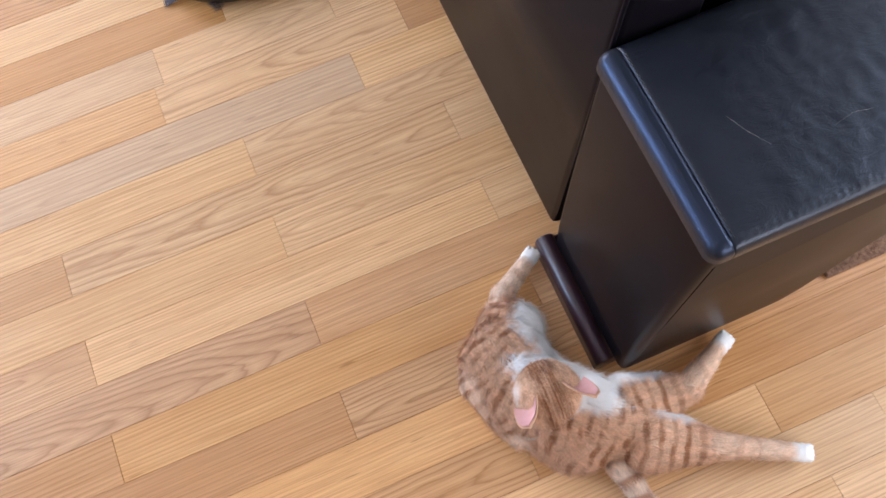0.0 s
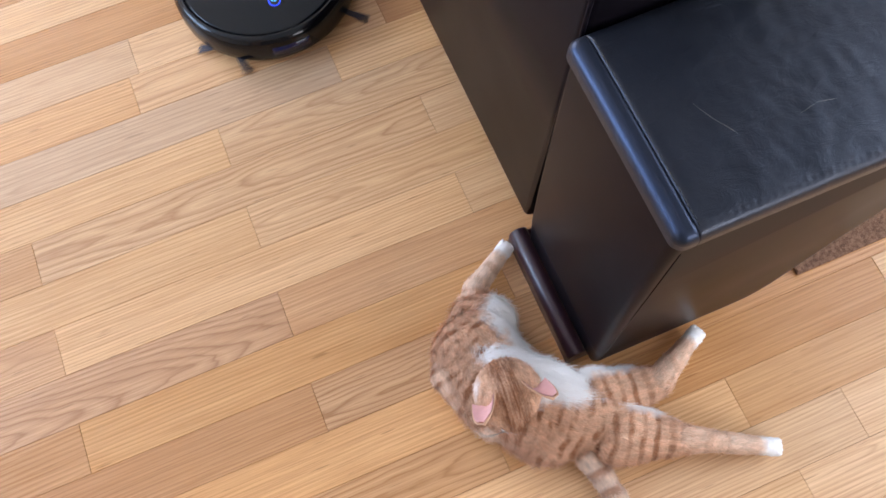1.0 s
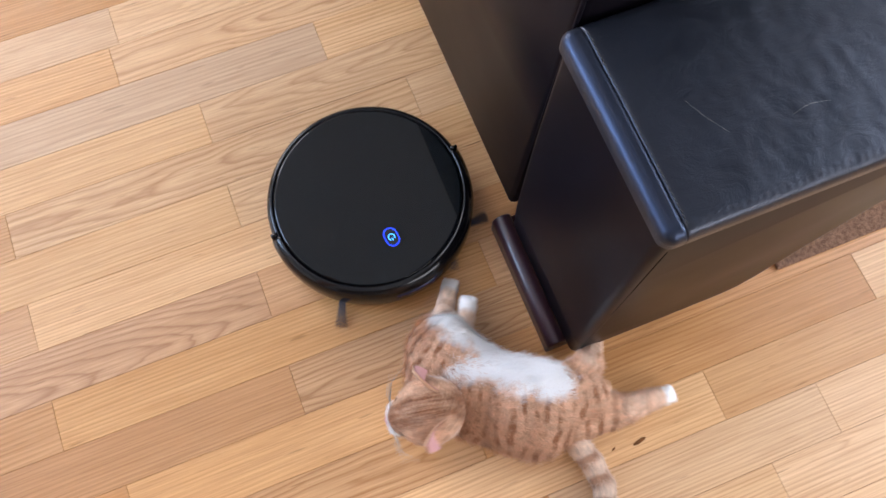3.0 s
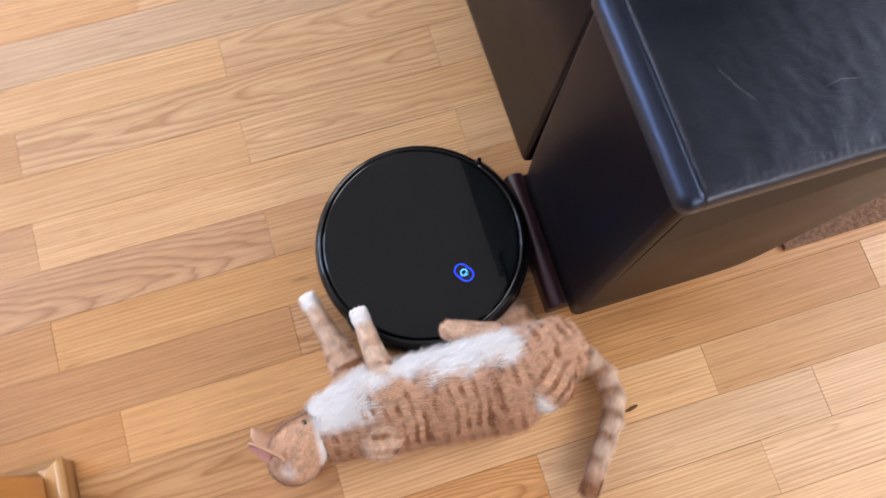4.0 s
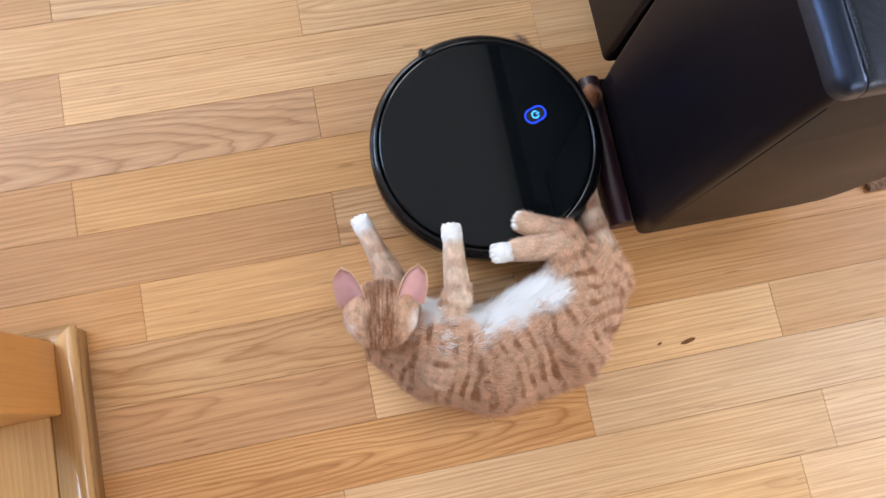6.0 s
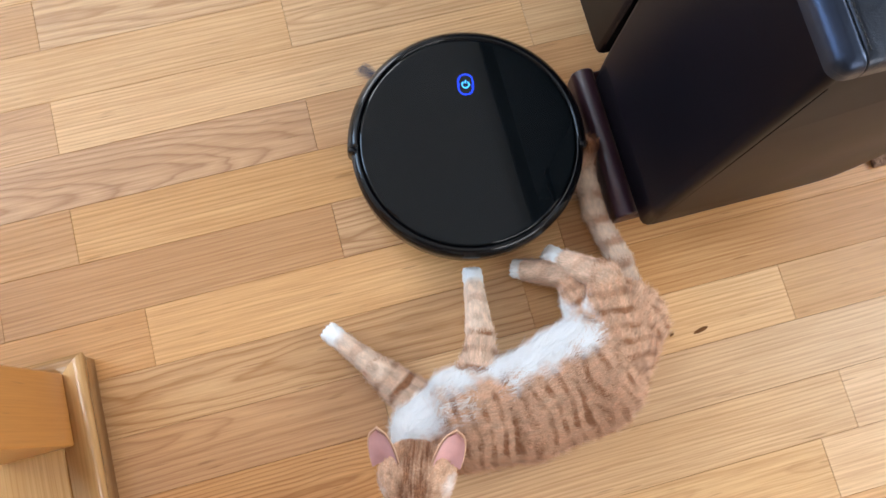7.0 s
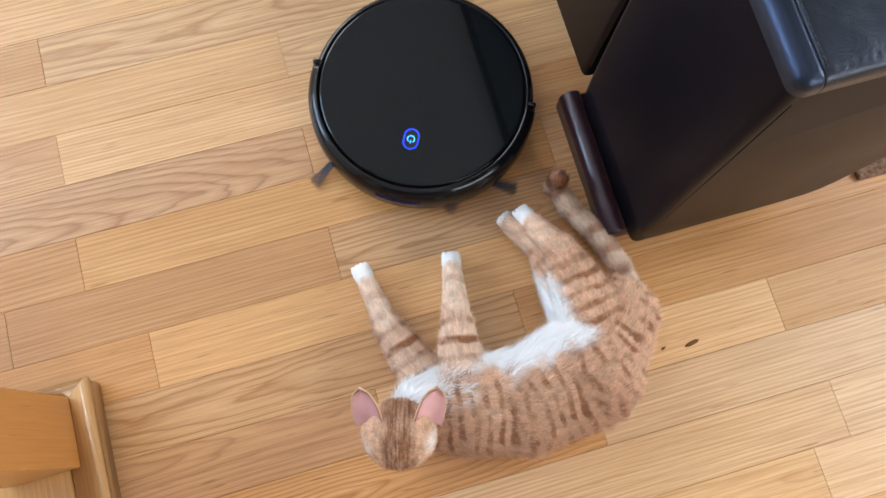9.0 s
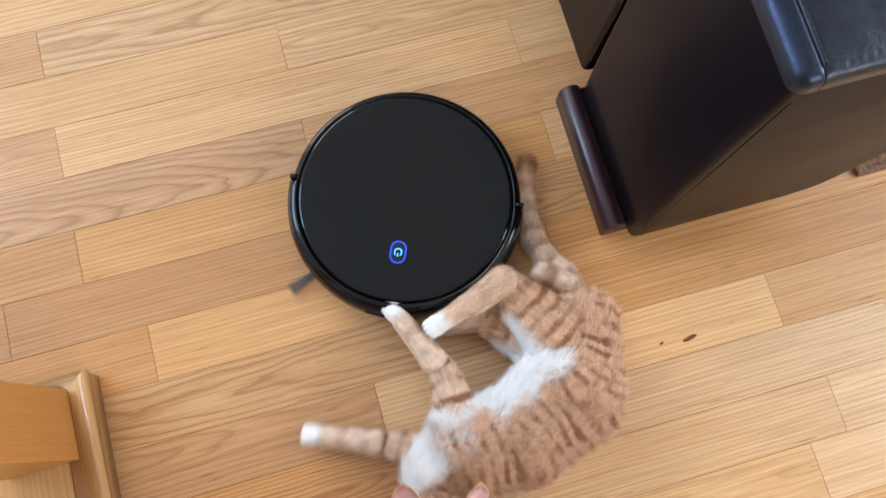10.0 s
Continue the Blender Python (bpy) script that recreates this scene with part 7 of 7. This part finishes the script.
    walk(CAT_PARTS["t4"], [
        (0, pose(0.11, -0.298, 0.028, 149.4, -0.0, 1.7)),
        (1.2, pose(0.11, -0.298, 0.028, 149.4, -0.0, 1.7)),
        (2.5, pose(0.11, -0.298, 0.028, 149.4, -0.0, 1.7)),
        (2.7, pose(0.11, -0.298, 0.028, 149.4, -0.0, 1.7)),
        (2.833, pose(0.106, -0.281, 0.026, 154.9, -5.2, -9.4)),
        (2.967, pose(0.102, -0.265, 0.024, 162.4, -9.6, -22.4)),
        (3.1, pose(0.098, -0.249, 0.022, 170.7, -12.0, -35.8)),
        (3.25, pose(0.094, -0.232, 0.02, 178.5, -12.6, -47.7)),
        (3.533, pose(0.14, -0.21, 0.019, -179.7, -12.6, -48.1)),
        (3.8, pose(0.186, -0.187, 0.019, -177.9, -12.6, -48.5)),
        (3.867, pose(0.203, -0.162, 0.02, -178.2, -12.7, -45.0)),
        (3.933, pose(0.219, -0.137, 0.02, -178.4, -12.8, -41.4)),
        (4.1, pose(0.253, -0.087, 0.021, -179.0, -13.1, -34.3)),
        (4.5, pose(0.264, -0.02, 0.02, -178.9, -13.9, -18.0)),
        (4.667, pose(0.217, 0.078, 0.063, -177.2, -17.3, 11.2)),
        (4.8, pose(0.17, 0.176, 0.105, -176.2, -21.8, 40.8)),
        (4.9, pose(0.147, 0.225, 0.105, -177.7, -24.7, 65.4)),
        (5, pose(0.124, 0.275, 0.106, -179.7, -27.0, 90.3)),
        (5.1, pose(0.129, 0.282, 0.106, -179.7, -27.4, 100.1)),
        (5.2, pose(0.133, 0.289, 0.106, -179.7, -27.8, 110.0)),
        (5.733, pose(0.177, 0.295, 0.062, -178.3, -32.5, 141.1)),
        (6, pose(0.198, 0.298, 0.041, -177.6, -34.3, 157.8)),
        (6.3, pose(0.22, 0.301, 0.019, -177.3, -35.7, 172.0)),
        (6.5, pose(0.222, 0.29, 0.018, -179.0, -35.7, 170.6)),
        (6.8, pose(0.199, 0.318, 0.019, -177.4, -36.4, 152.1)),
        (7, pose(0.183, 0.268, 0.019, -177.7, -39.8, 176.5)),
        (7.3, pose(0.185, 0.287, 0.02, -177.1, -39.8, 167.2)),
        (7.5, pose(0.165, 0.262, 0.02, -176.9, -41.8, -175.8)),
        (8, pose(0.156, 0.262, 0.021, -176.8, -42.9, -164.3)),
        (9, pose(0.166, 0.25, 0.02, -176.0, -43.6, -156.0)),
        (9.3, pose(0.161, 0.249, 0.02, -176.3, -43.8, -152.9)),
        (9.5, pose(0.139, 0.271, 0.02, -176.9, -44.9, -173.8)),
        (9.8, pose(0.127, 0.317, 0.072, 141.2, -44.9, -173.9)),
        (10, pose(0.11, 0.315, 0.022, -177.1, -48.4, 170.3)),
    ])
    walk(CAT_PARTS["t5"], [
        (0, pose(0.11, -0.32, 0.055, 109.2, -0.0, 1.7)),
        (1.2, pose(0.11, -0.32, 0.055, 109.2, -0.0, 1.7)),
        (2.5, pose(0.11, -0.32, 0.055, 109.2, -0.0, 1.7)),
        (2.7, pose(0.11, -0.32, 0.055, 109.2, -0.0, 1.7)),
        (2.833, pose(0.101, -0.303, 0.05, 111.7, -6.8, -1.0)),
        (2.967, pose(0.091, -0.286, 0.044, 114.7, -13.7, -4.2)),
        (3.1, pose(0.081, -0.27, 0.039, 118.4, -20.6, -8.0)),
        (3.25, pose(0.071, -0.253, 0.034, 122.6, -27.1, -12.4)),
        (3.533, pose(0.114, -0.232, 0.028, 142.9, -36.2, -24.9)),
        (3.8, pose(0.158, -0.211, 0.022, 167.1, -40.4, -41.3)),
        (3.867, pose(0.176, -0.188, 0.021, 170.8, -40.3, -40.3)),
        (3.933, pose(0.194, -0.165, 0.021, 174.5, -40.2, -39.3)),
        (4.1, pose(0.231, -0.118, 0.02, -178.3, -40.3, -37.5)),
        (4.5, pose(0.25, -0.055, 0.019, -177.6, -41.0, -27.8)),
        (4.667, pose(0.22, 0.044, 0.06, -171.5, -44.9, -8.5)),
        (4.8, pose(0.19, 0.144, 0.101, -165.5, -50.0, 10.4)),
        (4.9, pose(0.175, 0.205, 0.102, -163.4, -54.6, 27.8)),
        (5, pose(0.159, 0.266, 0.103, -162.9, -59.4, 46.6)),
        (5.1, pose(0.164, 0.279, 0.103, -162.4, -60.7, 53.6)),
        (5.2, pose(0.169, 0.292, 0.103, -162.2, -62.1, 60.8)),
        (5.733, pose(0.195, 0.315, 0.061, -141.5, -78.3, 94.0)),
        (6, pose(0.207, 0.327, 0.039, -138.2, -85.2, 124.6)),
        (6.3, pose(0.22, 0.339, 0.018, -172.4, -87.6, 177.9)),
        (6.5, pose(0.226, 0.328, 0.018, 173.8, -87.6, -178.8)),
        (6.8, pose(0.213, 0.353, 0.018, -162.7, -87.6, 147.1)),
        (7, pose(0.187, 0.306, 0.018, -175.9, -87.8, 166.6)),
        (7.3, pose(0.192, 0.324, 0.021, 115.9, -85.0, -124.0)),
        (7.5, pose(0.164, 0.299, 0.02, 179.5, -87.5, 176.3)),
        (8, pose(0.142, 0.296, 0.019, -125.6, -86.4, 153.8)),
        (9, pose(0.151, 0.283, 0.023, 101.6, -78.3, -78.2)),
        (9.3, pose(0.143, 0.281, 0.022, 109.9, -81.0, -83.0)),
        (9.5, pose(0.132, 0.307, 0.022, 97.9, -82.2, -84.1)),
        (9.8, pose(0.141, 0.341, 0.096, 85.9, -30.8, -108.6)),
        (10, pose(0.116, 0.344, 0.021, 0, -89.2, -15.9)),
    ])
    walk(CAT_PARTS["t6"], [
        (0, pose(0.111, -0.324, 0.092, 96.7, 0.0, -178.3)),
        (1.2, pose(0.111, -0.324, 0.092, 96.7, 0.0, -178.3)),
        (2.5, pose(0.111, -0.324, 0.092, 96.7, 0.0, -178.3)),
        (2.7, pose(0.111, -0.324, 0.092, 96.7, 0.0, -178.3)),
        (2.833, pose(0.099, -0.308, 0.085, 95.4, -0.4, -178.4)),
        (2.967, pose(0.087, -0.292, 0.079, 94.1, -0.9, -178.4)),
        (3.1, pose(0.075, -0.276, 0.072, 92.8, -1.3, -178.4)),
        (3.25, pose(0.063, -0.261, 0.066, 91.5, -1.7, -178.4)),
        (3.533, pose(0.102, -0.243, 0.054, 88.0, 2.5, -178.6)),
        (3.8, pose(0.142, -0.225, 0.043, 84.4, 6.8, -179.0)),
        (3.867, pose(0.158, -0.205, 0.037, 69.4, 18.0, 176.8)),
        (3.933, pose(0.175, -0.186, 0.031, 45.7, 29.2, 165.8)),
        (4.1, pose(0.207, -0.148, 0.019, -1.9, 31.2, 139.5)),
        (4.5, pose(0.234, -0.086, 0.022, 14.4, 28.5, 157.4)),
        (4.667, pose(0.218, 0.011, 0.058, 0.4, 29.7, 176.3)),
        (4.8, pose(0.202, 0.109, 0.094, -12.2, 33.3, -169.2)),
        (4.9, pose(0.196, 0.177, 0.095, -14.0, 37.1, -155.1)),
        (5, pose(0.19, 0.245, 0.096, -14.9, 41.0, -140.7)),
        (5.1, pose(0.197, 0.262, 0.097, -15.0, 42.5, -134.5)),
        (5.2, pose(0.204, 0.279, 0.097, -14.9, 43.9, -128.3)),
        (5.733, pose(0.21, 0.324, 0.062, 26.8, 42.1, -59.3)),
        (6, pose(0.213, 0.347, 0.044, 40.8, 17.4, -7.6)),
        (6.3, pose(0.216, 0.37, 0.027, 36.6, 3.9, 12.0)),
        (6.5, pose(0.229, 0.354, 0.032, 63.7, 7.7, 10.1)),
        (6.8, pose(0.219, 0.389, 0.02, 8.7, 9.4, -0.4)),
        (7, pose(0.192, 0.334, 0.03, 51.5, 8.8, 0.0)),
        (7.3, pose(0.195, 0.346, 0.04, 78.7, 1.9, 1.5)),
        (7.5, pose(0.166, 0.323, 0.036, 72.8, 1.8, 1.5)),
        (8, pose(0.129, 0.319, 0.033, 66.3, -10.4, 6.8)),
        (9, pose(0.143, 0.301, 0.044, 83.0, -2.3, 5.8)),
        (9.3, pose(0.133, 0.3, 0.042, 81.5, -3.3, 5.9)),
        (9.5, pose(0.127, 0.327, 0.042, 80.7, -1.3, 5.6)),
        (9.8, pose(0.147, 0.349, 0.131, 90.1, -0, 5.6)),
        (10, pose(0.126, 0.372, 0.022, 2.1, 27.1, -20.5)),
    ])
    walk(CAT_PARTS["head"], [
        (0, pose(0.03, -0.018, 0.125, -31.0, 0.5, -178.7)),
        (1.2, pose(0.006, -0.022, 0.125, -31.4, 1.6, 175.5)),
        (2.5, pose(-0.029, -0.029, 0.125, -31.6, 3.3, 166.7)),
        (2.7, pose(-0.029, -0.029, 0.125, -31.6, 3.3, 166.7)),
        (2.833, pose(-0.051, -0.013, 0.119, -26.8, -4.8, 128.1)),
        (2.967, pose(-0.073, 0.003, 0.113, -11.3, -0.0, 90.0)),
        (3.1, pose(-0.094, 0.019, 0.106, -4.2, -8.3, 40.3)),
        (3.25, pose(-0.116, 0.035, 0.1, 6.7, -21.0, -13.4)),
        (3.533, pose(-0.171, 0.033, 0.08, 14.3, -48.4, -40.4)),
        (3.8, pose(-0.226, 0.031, 0.06, 41.7, -72.4, -88.8)),
        (3.867, pose(-0.222, 0.021, 0.06, 41.6, -72.5, -84.2)),
        (3.933, pose(-0.218, 0.011, 0.06, 41.4, -72.6, -79.4)),
        (4.1, pose(-0.211, -0.009, 0.06, 40.7, -73.2, -69.7)),
        (4.5, pose(-0.186, 0.021, 0.065, 0.0, -62.1, -56.7)),
        (4.58, pose(-0.17, -0.01, 0.064, 17.3, -47.8, 1.8)),
        (4.667, pose(-0.153, -0.05, 0.062, 14.8, -51.6, 62.8)),
        (4.8, pose(-0.125, -0.108, 0.06, 13.7, -50.9, 67.6)),
        (4.9, pose(-0.128, -0.108, 0.06, 13.7, -50.9, 67.6)),
        (5, pose(-0.134, -0.094, 0.06, 0.0, -25.4, 59.5)),
        (5.1, pose(-0.148, -0.046, 0.07, -0.0, 15.1, 23.8)),
        (5.2, pose(-0.166, 0, 0.08, -51.6, 5.2, -4.0)),
        (5.733, pose(-0.146, 0.069, 0.083, -51.8, 1.6, -6.8)),
        (6, pose(-0.136, 0.103, 0.084, -51.8, -0.3, -8.2)),
        (6.3, pose(-0.126, 0.137, 0.085, -51.8, -2.1, -9.5)),
        (6.5, pose(-0.138, 0.123, 0.085, -51.6, -8.8, -16.8)),
        (6.8, pose(-0.148, -0.001, 0.08, -51.5, -4.5, -18.6)),
        (7, pose(-0.156, -0.028, 0.08, -51.6, -4.8, -16.8)),
        (7.3, pose(-0.151, 0.015, 0.08, -51.6, -6.2, -20.0)),
        (7.5, pose(-0.165, 0.021, 0.08, -51.2, -6.4, -22.2)),
        (8, pose(-0.172, 0.012, 0.08, -51.6, -4.1, -15.7)),
        (9, pose(-0.171, 0.022, 0.08, -51.7, -0.7, -15.1)),
        (9.3, pose(-0.171, 0.023, 0.08, -51.7, -1.9, -16.0)),
        (9.5, pose(-0.169, 0.022, 0.08, -51.7, -1.9, -16.0)),
        (9.8, pose(-0.146, -0.044, 0.08, -52.2, 9.0, -16.6)),
        (10, pose(-0.136, -0.064, 0.08, -52.1, 8.4, -16.0)),
    ])


motions()
